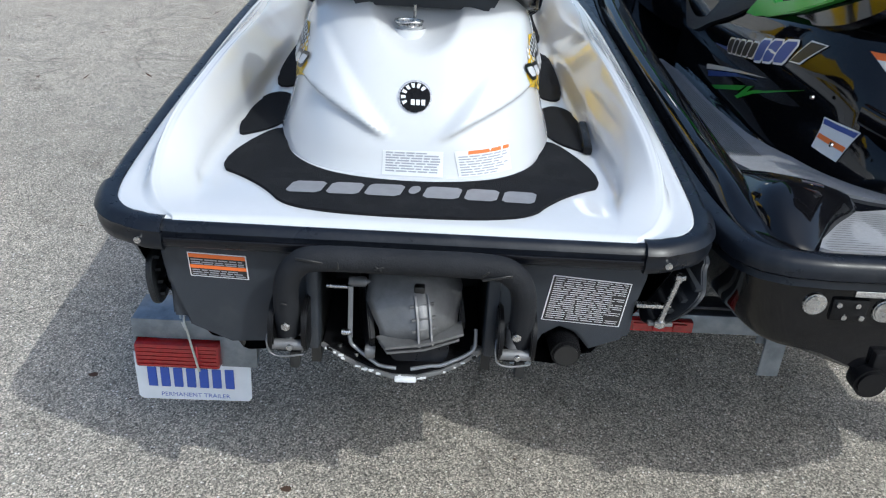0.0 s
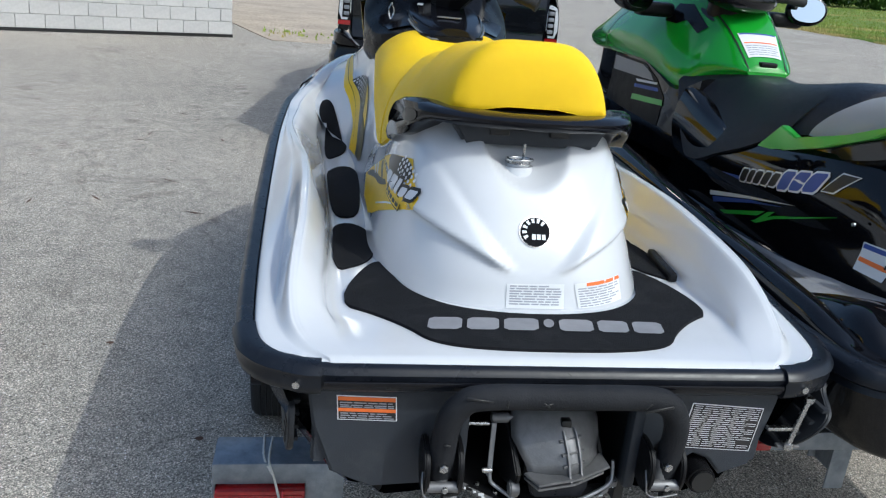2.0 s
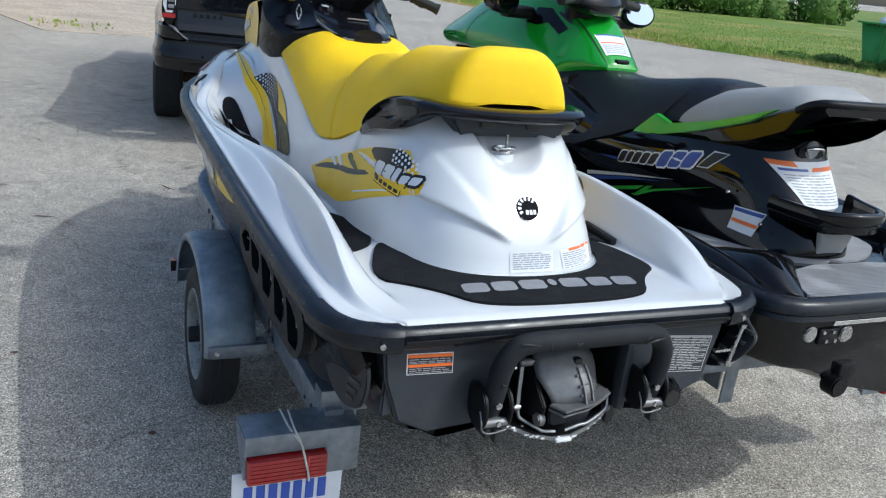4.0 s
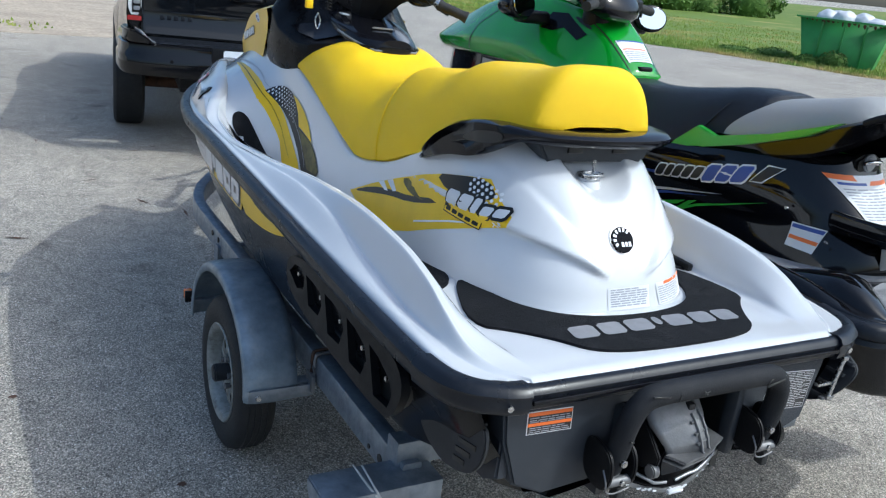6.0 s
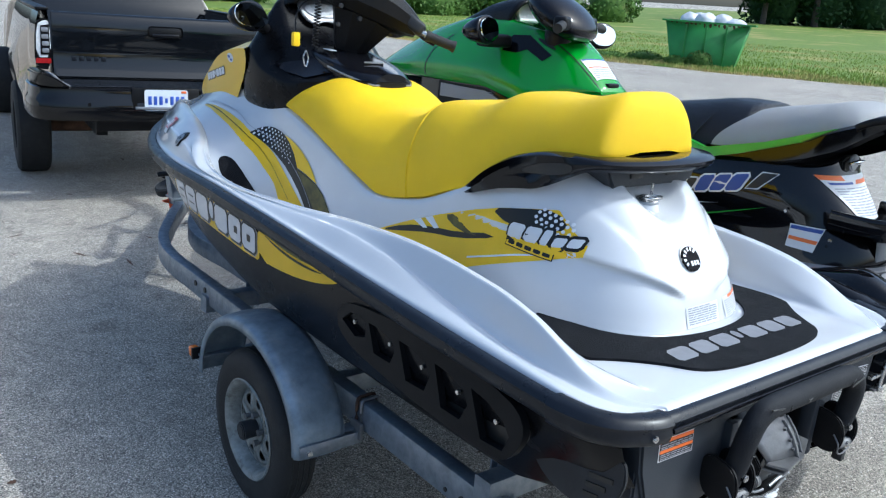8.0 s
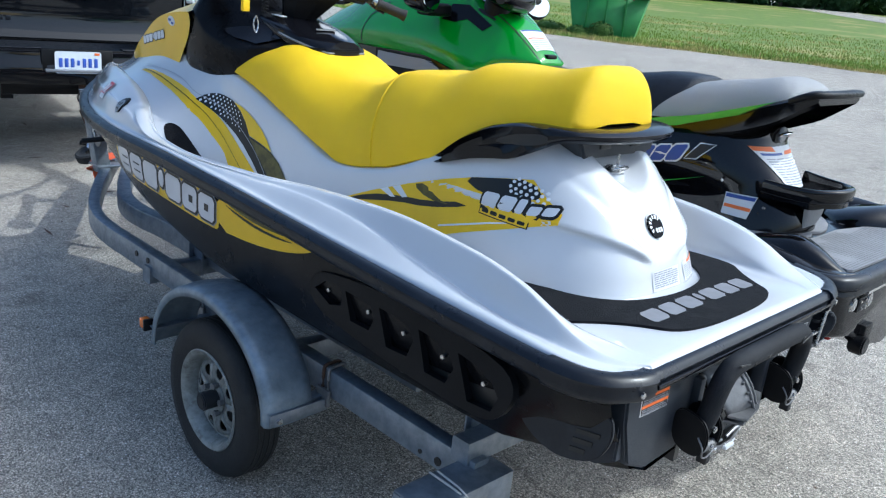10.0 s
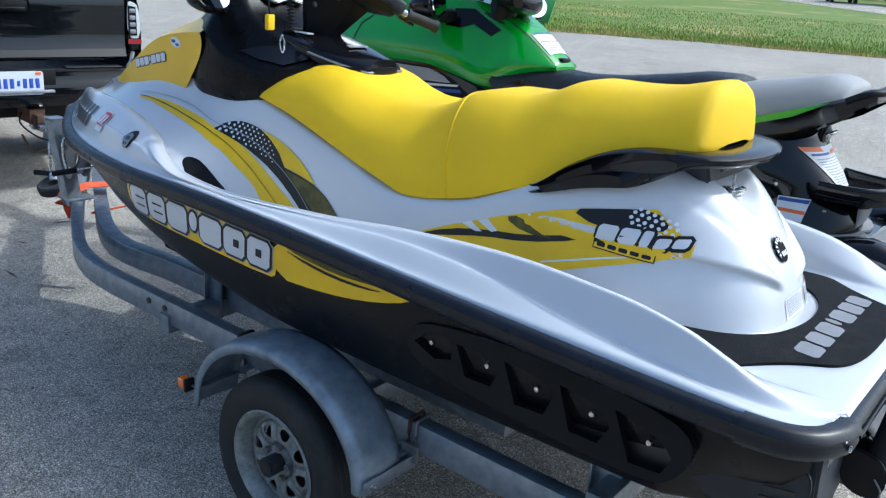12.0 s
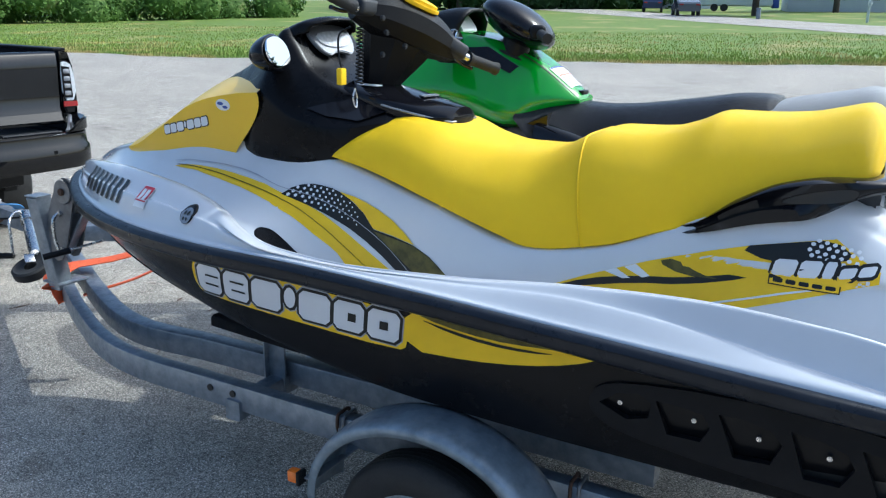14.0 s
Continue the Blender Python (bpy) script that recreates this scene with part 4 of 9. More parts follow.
            lean = lambda x, y, h: (-(0.506 + 0.10 * max(0.0, y - 0.03) + x), y, 0.690 + 0.150 * h)
        else:
            rim_ = chaikin([(0.20, 1.05), (0.060, 1.05), (0.050, 0.93), (0.012, 0.84), (-0.016, 0.74), (-0.018, 0.52), (0.0, 0.22), (0.035, 0.03), (0.075, -0.04), (0.13, 0.06), (0.20, 0.45)], 2)
            lean = lambda x, y, h: (0.508 + 0.100 * h - 0.02 * (h - 0.5) ** 2 + x, y, 0.712 + 0.142 * h)
        bm = prism(rim_, 0.012, "x", 0.0, 0.003)
        for q in bm.verts:
            q.co = lean(*q.co)
        blade = part("side_vane", bm, M["vane"], ski, "dark grey louvred side vane")
        for i in range(3):
            bm = bm_box((0.004, 0.058 - 0.010 * i, 0.075), 0.001, (0.0066, (0.075 if s < 0 else 0.030) + 0.010 * i, 0.46 - 0.155 * i))
            for q in bm.verts:
                q.co = lean(q.co.x, q.co.y, q.co.z - (0.9 if s < 0 else -0.5) * (q.co.y - 0.06))
            part("slot", bm, M["label_hollow_black"], blade)
        for i in range(4):
            bm = bm_box((0.014, 0.13 - 0.012 * i, 0.05), 0.002, (-0.010, 0.115 if s < 0 else 0.062, 0.80 - 0.21 * i))
            for q in bm.verts:
                q.co = lean(q.co.x, q.co.y, q.co.z)
            part("louvre", bm, M["vane"], blade)
        if s < 0:
            continue
        tube("vane_rod", [(s * 0.536, 0.004, 0.846), (s * 0.514, 0.004, 0.742)], 0.0065, M["steel"], ski, n=12)
        part("rod_head", bm_cyl(0.011, 0.011, 0.010, (s * 0.537, 0.004, 0.850), "Z", 6, 0.001), M["steel"], ski)
        part("rod_nut", bm_cyl(0.012, 0.012, 0.014, (s * 0.514, 0.004, 0.742), "Z", 6, 0.001), M["steel"], ski)
        part("vane_arm", bm_box((0.07, 0.014, 0.008), 0.002, (s * 0.497, 0.010, 0.780)), M["steel"], ski)
        part("vane_arm", bm_box((0.05, 0.014, 0.007), 0.002, (s * 0.517, 0.010, 0.738)), M["alloy"], ski)
    # seats
    lo = ((0.44, 0.55, 0.65, 0.75, 0.86, 0.96, 1.1, 1.2, 1.28, 1.33, 1.40, 1.6, 1.85, 2.0), (1.322, 1.316, 1.296, 1.248, 1.174, 1.142, 1.100, 1.078, 1.060, 1.056, 1.078, 1.146, 1.218, 1.245))
    hi = ((0.44, 0.5, 0.57, 0.64, 0.74, 0.84, 0.93, 1.0, 1.07, 1.14, 1.2, 1.26, 1.34, 1.45, 1.56, 1.66, 1.75, 1.88, 2.0), (1.435, 1.475, 1.460, 1.444, 1.436, 1.434, 1.398, 1.377, 1.372, 1.37, 1.352, 1.32, 1.298, 1.297, 1.318, 1.355, 1.37, 1.345, 1.27))
    wb = ((0.44, 0.5, 0.6, 0.8, 1.1, 1.5, 1.8, 2.0), (0.172, 0.190, 0.214, 0.250, 0.278, 0.276, 0.263, 0.25))
    wt = ((0.44, 0.5, 0.7, 0.9, 1.1, 1.3, 1.5, 1.7, 2.0), (0.135, 0.150, 0.172, 0.190, 0.195, 0.185, 0.185, 0.195, 0.22))
    def sheared(rows):
        """The seam's foot lies further aft than its crown."""
        out = []
        for row in rows:
            zb, zt = row[0][2], max(p[2] for p in row)
            out.append([(x, y - 0.058 * (1 - (z - zb) / (zt - zb)) * math.exp(-((y - 1.193) / 0.2) ** 2), z) for x, y, z in row])
        return out

    rows = sheared(seat_rows(0.485, 1.190, 46, lo, hi, wb, wt, 1.0))
    rows = [shrink_row(rows[0], 0.456, 0.35, 0.25, 1.335), shrink_row(rows[0], 0.461, 0.75, 0.72, 1.33), shrink_row(rows[0], 0.471, 0.93, 0.92, 1.325)] + rows
    v, f = sheet(rows, caps=True)
    rear = obj("rear_seat", v, f, M["yellow"], ski, "bright yellow vinyl rear seat", sharp=60)
    rows = sheared(seat_rows(1.196, 2.0, 46, lo, hi, wb, wt, 1.0))
    v, f = sheet(rows, caps=True)
    front = obj("front_seat", v, f, M["yellow"], ski, "bright yellow vinyl front seat", sharp=60)
    seam = sheared(seat_rows(1.192, 1.194, 1, lo, hi, wb, wt, 1.0))[0]
    tube("seam_piping", [(a * 1.003, q, c + 0.0006) for a, q, c in seam], 0.0030, M["yellow"], ski, n=8, up=(0, 1, 0))
    # grab rail and its base behind the seat
    half = [(-0.246, 0.905, 0), (-0.278, 0.850, 0), (-0.292, 0.79, 0), (-0.290, 0.68, 0), (-0.277, 0.575, 0), (-0.250, 0.475, 0), (-0.195, 0.408, 0), (-0.105, 0.374, 0)]
    path = smooth_line(half + [(0, 0.364, 0)] + [(-a, b, c) for a, b, c in half[::-1]], 6)
    P = []
    for i, p in enumerate(path):
        q0, q1 = path[max(0, i - 1)], path[min(len(path) - 1, i + 1)]
        nx, ny = q1.y - q0.y, -(q1.x - q0.x)
        nl = math.hypot(nx, ny)
        nx, ny = nx / nl, ny / nl
        zt = float(curve_at(*lo, p.y)) + 0.006
        zb = min(float(curve_at((0.45, 0.5, 0.6, 0.7, 0.8, 0.92, 1.02), (1.240, 1.234, 1.222, 1.203, 1.172, 1.135, 1.108), p.y)), zt - 0.008)
        h = zt - zb
        t_ = min(1.0, max(0.0, (0.61 - p.y) / 0.18))
        b = t_ * t_ * (3 - 2 * t_)
        ze = float(curve_at((0.36, 0.45, 0.6, 0.8), (1.314, 1.312, 1.302, 1.26), p.y))
        g = max(0.0, 1 - ((p.y - 0.72) / 0.15) ** 2)
        flank = [(-0.045, zt), (-0.010, zt), (0.0, zt - 0.08 * h), (-0.006 - 0.016 * g, zt - (0.40 - 0.14 * g) * h), (-0.006 - 0.016 * g, zt - (0.62 - 0.06 * g) * h), (0.004, zb + (0.16 + 0.26 * g) * h), (0.0, zb), (-0.045, zb)]
        blade = [(-0.100, ze + 0.006), (-0.050, ze + 0.010), (-0.012, ze + 0.008), (-0.001, ze), (-0.002, ze - 0.008), (-0.010, ze - 0.020), (-0.034, ze - 0.022), (-0.100, ze - 0.008)]
        P.append([(p.x + nx * (u0 + (u1 - u0) * b), p.y + ny * (u0 + (u1 - u0) * b), z0 + (z1 - z0) * b) for (u0, z0), (u1, z1) in zip(flank, blade)])
    v, f = sheet(P, False, True, True)
    rail_ob = obj("grab_rail", v, f, M["gloss"], ski, "gloss black moulded grab rail", sharp=60)
    # a flat black patch on each flank paints the shade of the rail's hollow
    for way in ("+x", "-x"):
        decal("rail_scoop", chaikin([(0.672, 1.254), (0.60, 1.288), (0.54, 1.300), (0.49, 1.303), (0.50, 1.278), (0.57, 1.262)], 2), way, tree_of(rail_ob), M["label_hollow_black"], rail_ob, 0.002)
    part("rear_bracket", prism([(-0.19, 1.306), (-0.150, 1.243), (0.160, 1.243), (0.19, 1.306)], 0.10, "y", 0.500, 0.008), M["transom"], ski, "dark grey rail bracket with two slots")
    for x in (-0.07, 0.07):
        part("bracket_slot", bm_box((0.045, 0.01, 0.018), 0.002, (x, 0.449, 1.276)), M["label_hollow_black"], ski)
    # latch post in the scoop
    part("latch_boss", bm_cyl(0.050, 0.036, 0.05, (-0.022, 0.452, 1.184), "Z", 24, 0.008), M["white"], ski)
    latch = part("seat_latch", bm_cyl(0.032, 0.026, 0.010, (-0.022, 0.440, 1.214), "Z", 20, 0.003), M["steel"], ski, "small steel latch")
    part("pin", bm_cyl(0.004, 0.004, 0.035, (-0.010, 0.440, 1.234), "Z", 8), M["steel"], latch)
    tube("ring", [(-0.022 + 0.03 * math.cos(a), 0.425 + 0.018 * math.sin(a), 1.2195) for a in np.linspace(0, 2 * math.pi, 16)[:-1]], 0.003, M["steel"], latch, n=6, closed=True)
    return ski, hull, deck, pod


ski, hull, deck, pod = build_ski()


def build_ski_front(ski):
    # yellow nose cowl: a ridge that climbs from the bow to the console
    cut = []
    for i in range(27):
        t = i / 26
        row = []
        for j in range(29):
            u = j / 28
            # the rear edge leans forward at the foot and at the crest
            back = float(curve_at((0, 0.45, 0.6, 1), (2.350, 2.215, 2.235, 2.56), u))
            y = 3.15 - (3.15 - back) * t
            zt = float(curve_at((2.15, 2.44, 2.57, 2.75, 2.95, 3.06, 3.15), (1.525, 1.488, 1.452, 1.358, 1.252, 1.194, 1.146), y))
            zb = float(curve_at((2.15, 2.36, 2.7, 2.96, 3.15), (1.245, 1.240, 1.192, 1.168, 1.142), y))
            w = float(curve_at((2.15, 2.36, 2.7, 2.96, 3.08, 3.15), (0.275, 0.272, 0.245, 0.172, 0.095, 0.02), y))
            bulge = float(curve_at((2.15, 2.36, 2.7, 3.15), (0.036, 0.028, 0.012, 0.0), y))
            zc = zb + float(curve_at((2.3, 2.5, 2.75, 2.95, 3.15), (0.67, 0.62, 0.42, 0.14, 0.05), y)) * (zt - zb)
            if u < 0.5:
                k = u / 0.5
                x, z = w + bulge * k, zb - 0.02 + (zc - zb + 0.02) * k
            else:
                k = (u - 0.5) / 0.5
                x, z = (w + bulge) * (1 - k) ** 0.96, zc + (zt - zc) * (1 - (1 - k) ** 1.25)
            row.append((x, y, z))
        cut.append([(-a, q, c) for a, q, c in row] + row[-2::-1])
    v, f = sheet(cut)
    nose = obj("nose_cowl", v, f, M["yellow_gloss"], ski, "glossy yellow nose cowl", sharp=22)
    # black console between cowl and seat
    rows = []
    for i in range(73):
        y = 2.60 - 0.94 * i / 72
        zt = float(curve_at((1.66, 1.72, 1.83, 1.95, 2.04, 2.116, 2.169, 2.215, 2.27, 2.345, 2.45, 2.60), (1.335, 1.37, 1.395, 1.415, 1.455, 1.505, 1.575, 1.622, 1.575, 1.525, 1.482, 1.43), y))
        zb = float(curve_at((1.66, 1.81, 2.0, 2.2, 2.34, 2.45, 2.60), (1.33, 1.31, 1.240, 1.238, 1.235, 1.29, 1.38), y))
        w = float(curve_at((1.66, 1.81, 2.0, 2.15, 2.25, 2.34, 2.45, 2.60), (0.05, 0.165, 0.262, 0.288, 0.284, 0.250, 0.18, 0.07), y))
        wt = float(curve_at((1.66, 1.81, 1.95, 2.08, 2.2, 2.34, 2.45, 2.60), (0.03, 0.10, 0.145, 0.175, 0.170, 0.150, 0.11, 0.05), y))
        pts = [(w - 0.02, zb - 0.03), (w, zb), (w + 0.006, zb + 0.45 * (zt - zb)), (w + 0.002, zb + 0.50 * (zt - zb)), (wt + 0.012, zt - 0.020), (wt, zt - 0.006), (wt * 0.9, zt), (0, zt + 0.004)]
        half = [(a, y, c) for a, c in pts]
        rows.append([(-a, q, c) for a, q, c in half] + half[-2::-1])
    v, f = sheet(rows, caps=True)
    console = obj("console", v, f, M["console"], ski, sharp=32)
    for way in ("+x", "-x"):
        decal("side_recess", [(2.065, 1.380), (2.02, 1.395), (1.94, 1.412), (1.83, 1.378), (1.90, 1.346), (2.0, 1.358)], way, tree_of(console), M["gloss"], console, 0.003, 0.004, label="gloss black side panel")
    # glossy lid behind the handlebar
    rows = []
    for i in range(21):
        t = i / 20
        y = 1.645 + 0.365 * t
        w = 0.112 * math.sin(math.pi * min(1.0, 0.06 + 0.60 * t)) ** 0.5 + 0.02
        zt = 1.384 + 0.074 * t
        pts = [(w + 0.010, zt - 0.050), (w + 0.010, zt - 0.024), (w - 0.006, zt - 0.008), (w * 0.5, zt + 0.006), (0, zt + 0.010)]
        half = [(p.x, y, p.z) for p in smooth_line([(a, 0, c) for a, c in pts], 3)]
        rows.append([(-a, q, c) for a, q, c in half] + half[-2::-1])
    v, f = sheet(rows, caps=True)
    lid = obj("glove_box_lid", v, f, M["gloss"], ski, "gloss black glove box lid", sharp=60)
    edge = [rows[i][2] for i in range(12, -1, -1)] + [rows[i][-3] for i in range(13)]
    tube("lid_edge", [(x * 1.01, y - 0.003, z + 0.002) for x, y, z in edge], 0.004, M["silver"], lid, n=8)
    part("lid_gasket", prism(chaikin([(-0.145, 2.02), (-0.135, 1.72), (-0.08, 1.632), (0.08, 1.632), (0.135, 1.72), (0.145, 2.02)], 2), 0.03, "z", 1.352, 0.004), M["plastic"], lid)
    part("lid_emblem", prism([(-0.05, 1.76), (0.03, 1.75), (0.045, 1.775), (-0.03, 1.79)], 0.004, "z", 1.422), M["silver"], ski)
    part("lid_tag", prism([(-0.11, 1.90), (-0.09, 1.89), (-0.075, 1.98), (-0.095, 1.985)], 0.004, "z", 1.452), M["label_white"], ski)
    # instrument hood with its gauge
    rows = []
    for i in range(15):
        t = i / 14
        y = 2.36 - 0.27 * t
        z = float(curve_at((0, 0.3, 0.6, 0.85, 1), (1.50, 1.592, 1.645, 1.660, 1.652), t))
        w = float(curve_at((0, 0.4, 0.8, 1), (0.13, 0.158, 0.150, 0.125), t))
        drop = float(curve_at((0, 0.5, 1), (0.09, 0.085, 0.045), t))
        half = [(p.x, y + 0.05 * t * (p.x / w) ** 2, p.z) for p in smooth_line([(w + 0.006, 0, z - drop), (w * 0.96, 0, z - 0.45 * drop), (w * 0.75, 0, z - 0.012), (w * 0.4, 0, z - 0.001), (0, 0, z)], 4)]
        rows.append([(-a, q, c) for a, q, c in half] + half[-2::-1])
    v, f = sheet(rows)
    hood = obj("instrument_hood", v, f, M["console"], ski, "black visor over the gauge", sharp=60)
    hood.modifiers.new("wall", "SOLIDIFY").thickness = 0.010
    tilt = Matrix.Rotation(radians(-37), 3, "X")
    bm = prism(chaikin([(-0.115, 0.035), (-0.08, 0.062), (0.08, 0.062), (0.115, 0.035), (0.10, -0.03), (0.06, -0.062), (0.02, -0.045), (-0.02, -0.045), (-0.06, -0.062), (-0.10, -0.03)], 2), 0.014, "y", 0.0, 0.003)
    bmesh.ops.rotate(bm, verts=bm.verts, matrix=tilt)
    bmesh.ops.translate(bm, verts=bm.verts, vec=(0, 2.150, 1.580))
    gauge = part("instrument_gauge", bm, M["silver"], ski, "silver faced instrument gauge")
    bm = prism(chaikin([(-0.09, 0.03), (0.09, 0.03), (0.085, -0.02), (0.0, -0.035), (-0.085, -0.02)], 2), 0.004, "y", -0.010)
    bmesh.ops.rotate(bm, verts=bm.verts, matrix=tilt)
    bmesh.ops.translate(bm, verts=bm.verts, vec=(0, 2.150, 1.580))
    part("gauge_glass", bm, M["lens_clear"], gauge)
    # mirrors
    for s in (-1, 1):
        bm = bmesh.new()
        bmesh.ops.create_uvsphere(bm, u_segments=28, v_segments=16, radius=1.0)
        for w in bm.verts:
            x, y, z = w.co
            w.co = (0.084 * x, (0.072 if y > 0 else 0.012) * y, 0.056 * z * (1.0 - 0.18 * x * s))
        bmesh.ops.rotate(bm, verts=bm.verts, matrix=Matrix.Rotation(radians(-16 * s), 3, "Z") @ Matrix.Rotation(radians(-13), 3, "X"))
        bmesh.ops.translate(bm, verts=bm.verts, vec=(s * 0.335, 2.12, 1.553))
        mir = part("mirror_housing", bm, M["gloss"], ski, sharp=70)
        bm = prism(chaikin([(-0.078, 0.018), (-0.05, 0.044), (0.03, 0.046), (0.078, 0.01), (0.076, -0.040), (-0.03, -0.044), (-0.076, -0.02)], 2), 0.006, "y", -0.014, 0.001)
        bmesh.ops.rotate(bm, verts=bm.verts, matrix=Matrix.Rotation(radians(-16 * s), 3, "Z") @ Matrix.Rotation(radians(-13), 3, "X"))
        bmesh.ops.translate(bm, verts=bm.verts, vec=(s * 0.335, 2.12, 1.553))
        part("mirror_glass", bm, M["mirror"], mir)
        bar("mirror_stalk", smooth_line([(s * 0.28, 2.17, 1.53), (s * 0.21, 2.21, 1.49), (s * 0.15, 2.26, 1.45)], 5), 0.05, 0.04, M["plastic"], ski, r=0.015)
    # steering column cover, turned to starboard, with the yellow pad
    turn = Matrix.Rotation(radians(-32), 3, Vector((0, -math.sin(radians(40)), math.cos(radians(40)))))

    def st(x, y, z):
        q = turn @ Vector((x, y, z))
        return (q.x, q.y + 1.95, q.z + 1.45)

    rows = []
    for i in range(19):
        t = i / 18
        x = -0.20 + 0.40 * t
        e = 1 - abs(2 * t - 1) ** 2.2
        row = []
        for j in range(10):
            a = 2 * math.pi * (j + 0.5) / 10
            row.append(st(x, -0.05 - 0.01 * (1 - e) + (0.036 + 0.055 * e) * math.cos(a), 0.175 + 0.020 * e + (0.035 + 0.045 * e) * math.sin(a)))
        rows.append(row)
    v, f = sheet(rows, False, True, True)
    cover = obj("handlebar_cover", v, f, M["cover"], ski, "angular black handlebar cover", sharp=24)
    rows = []
    for i in range(11):
        t = i / 10
        row = []
        for j in range(8):
            a = 2 * math.pi * (j + 0.5) / 8
            row.append(st((0.035 + 0.115 * t) * math.cos(a), 0.03 - 0.07 * t + (0.045 + 0.035 * t) * math.sin(a), -0.05 + 0.22 * t))
        rows.append(row)
    v, f = sheet(rows, False, True, True)
    column = obj("steering_column", v, f, M["cover"], ski, "angular black steering column", sharp=24)
    for x, z in ((-0.10, 0.130), (-0.085, 0.065), (-0.02, 0.115), (-0.13, 0.165)):
        part("cover_bolt", bm_cyl(0.009, 0.009, 0.012, st(x, -0.028 - 0.050 * (z + 0.05) / 0.22 - 0.046, z), "Y", 12, 0.002), M["vane"], column)
    bm = prism(chaikin([(-0.07, -0.06), (0.07, -0.06), (0.085, 0.0), (0.05, 0.07), (-0.05, 0.07), (-0.085, 0.0)], 2), 0.03, "z", 0.0, 0.010)
    bmesh.ops.rotate(bm, verts=bm.verts, matrix=turn @ Matrix.Rotation(radians(24), 3, "X"))
    bmesh.ops.translate(bm, verts=bm.verts, vec=st(0, -0.075, 0.272))
    part("handlebar_pad", bm, M["yellow"], ski, "yellow handlebar pad")
    for s in (-1, 1):
        bar_path = smooth_line([st(s * 0.14, -0.07, 0.185), st(s * 0.23, -0.115, 0.162), st(s * 0.342, -0.127, 0.163)], 6)
        tube("handlebar_tube", bar_path, 0.012, M["steel"], ski, n=12)
        grip = smooth_line([st(s * 0.232, -0.117, 0.160), st(s * 0.29, -0.122, 0.162), st(s * 0.350, -0.127, 0.164)], 6)
        v, f = sweep(grip, [(0.018 * math.cos(a), 0.018 * math.sin(a)) for a in np.linspace(0, 2 * math.pi, 15)[:-1]], scale=[1.25 if i in (0, 1, 11, 12) else (1.0 if i % 2 else 1.08) for i in range(13)])
        obj("grip", v, f, M["rubber"], ski, "black ribbed rubber grip", sharp=50)
        bm = bm_box((0.10, 0.055, 0.05), 0.014, (0, 0, 0), 3)
        bmesh.ops.rotate(bm, verts=bm.verts, matrix=turn @ Matrix.Rotation(radians(16 * s), 3, "Y") @ Matrix.Rotation(radians(-18 * s), 3, "Z"))
        bmesh.ops.translate(bm, verts=bm.verts, vec=st(s * 0.175, -0.092, 0.182))
        part("lever_housing", bm, M["vane"], ski)
        bar("throttle_lever" if s > 0 else "brake_lever", smooth_line([st(s * 0.20, -0.07, 0.165), st(s * 0.24, -0.065, 0.150), st(s * 0.285, -0.075, 0.145)], 5), 0.02, 0.012, M["gloss"], ski, r=0.005)
    # coiled lanyard with its yellow float and clip, hanging on the port side
    coil = []
    for i in range(15 * 10 + 1):
        t = i / 150
        a = 2 * math.pi * 15 * t
        coil.append((-0.150 + 0.011 * math.cos(a) - 0.01 * t, 1.93 + 0.011 * math.sin(a), 1.63 - 0.17 * t))
    tube("lanyard_coil", coil, 0.0028, M["plastic"], ski, "black coiled lanyard", n=6)
    part("lanyard_float", bm_box((0.028, 0.020, 0.050), 0.004, (-0.232, 1.945, 1.485)), M["yellow"], ski, "small yellow float tag")
    tube("lanyard_cord", smooth_line([(-0.232, 1.945, 1.51), (-0.225, 1.96, 1.56), (-0.19, 1.98, 1.61), (-0.16, 1.96, 1.63)], 6), 0.003, M["plastic"], ski, n=6)
    tube("clip", smooth_line([(-0.205, 1.915, 1.45), (-0.215, 1.915, 1.42), (-0.205, 1.912, 1.39), (-0.195, 1.915, 1.42), (-0.205, 1.915, 1.45)], 5), 0.003, M["steel"], ski, n=6)
    return nose, console


nose, console = build_ski_front(ski)


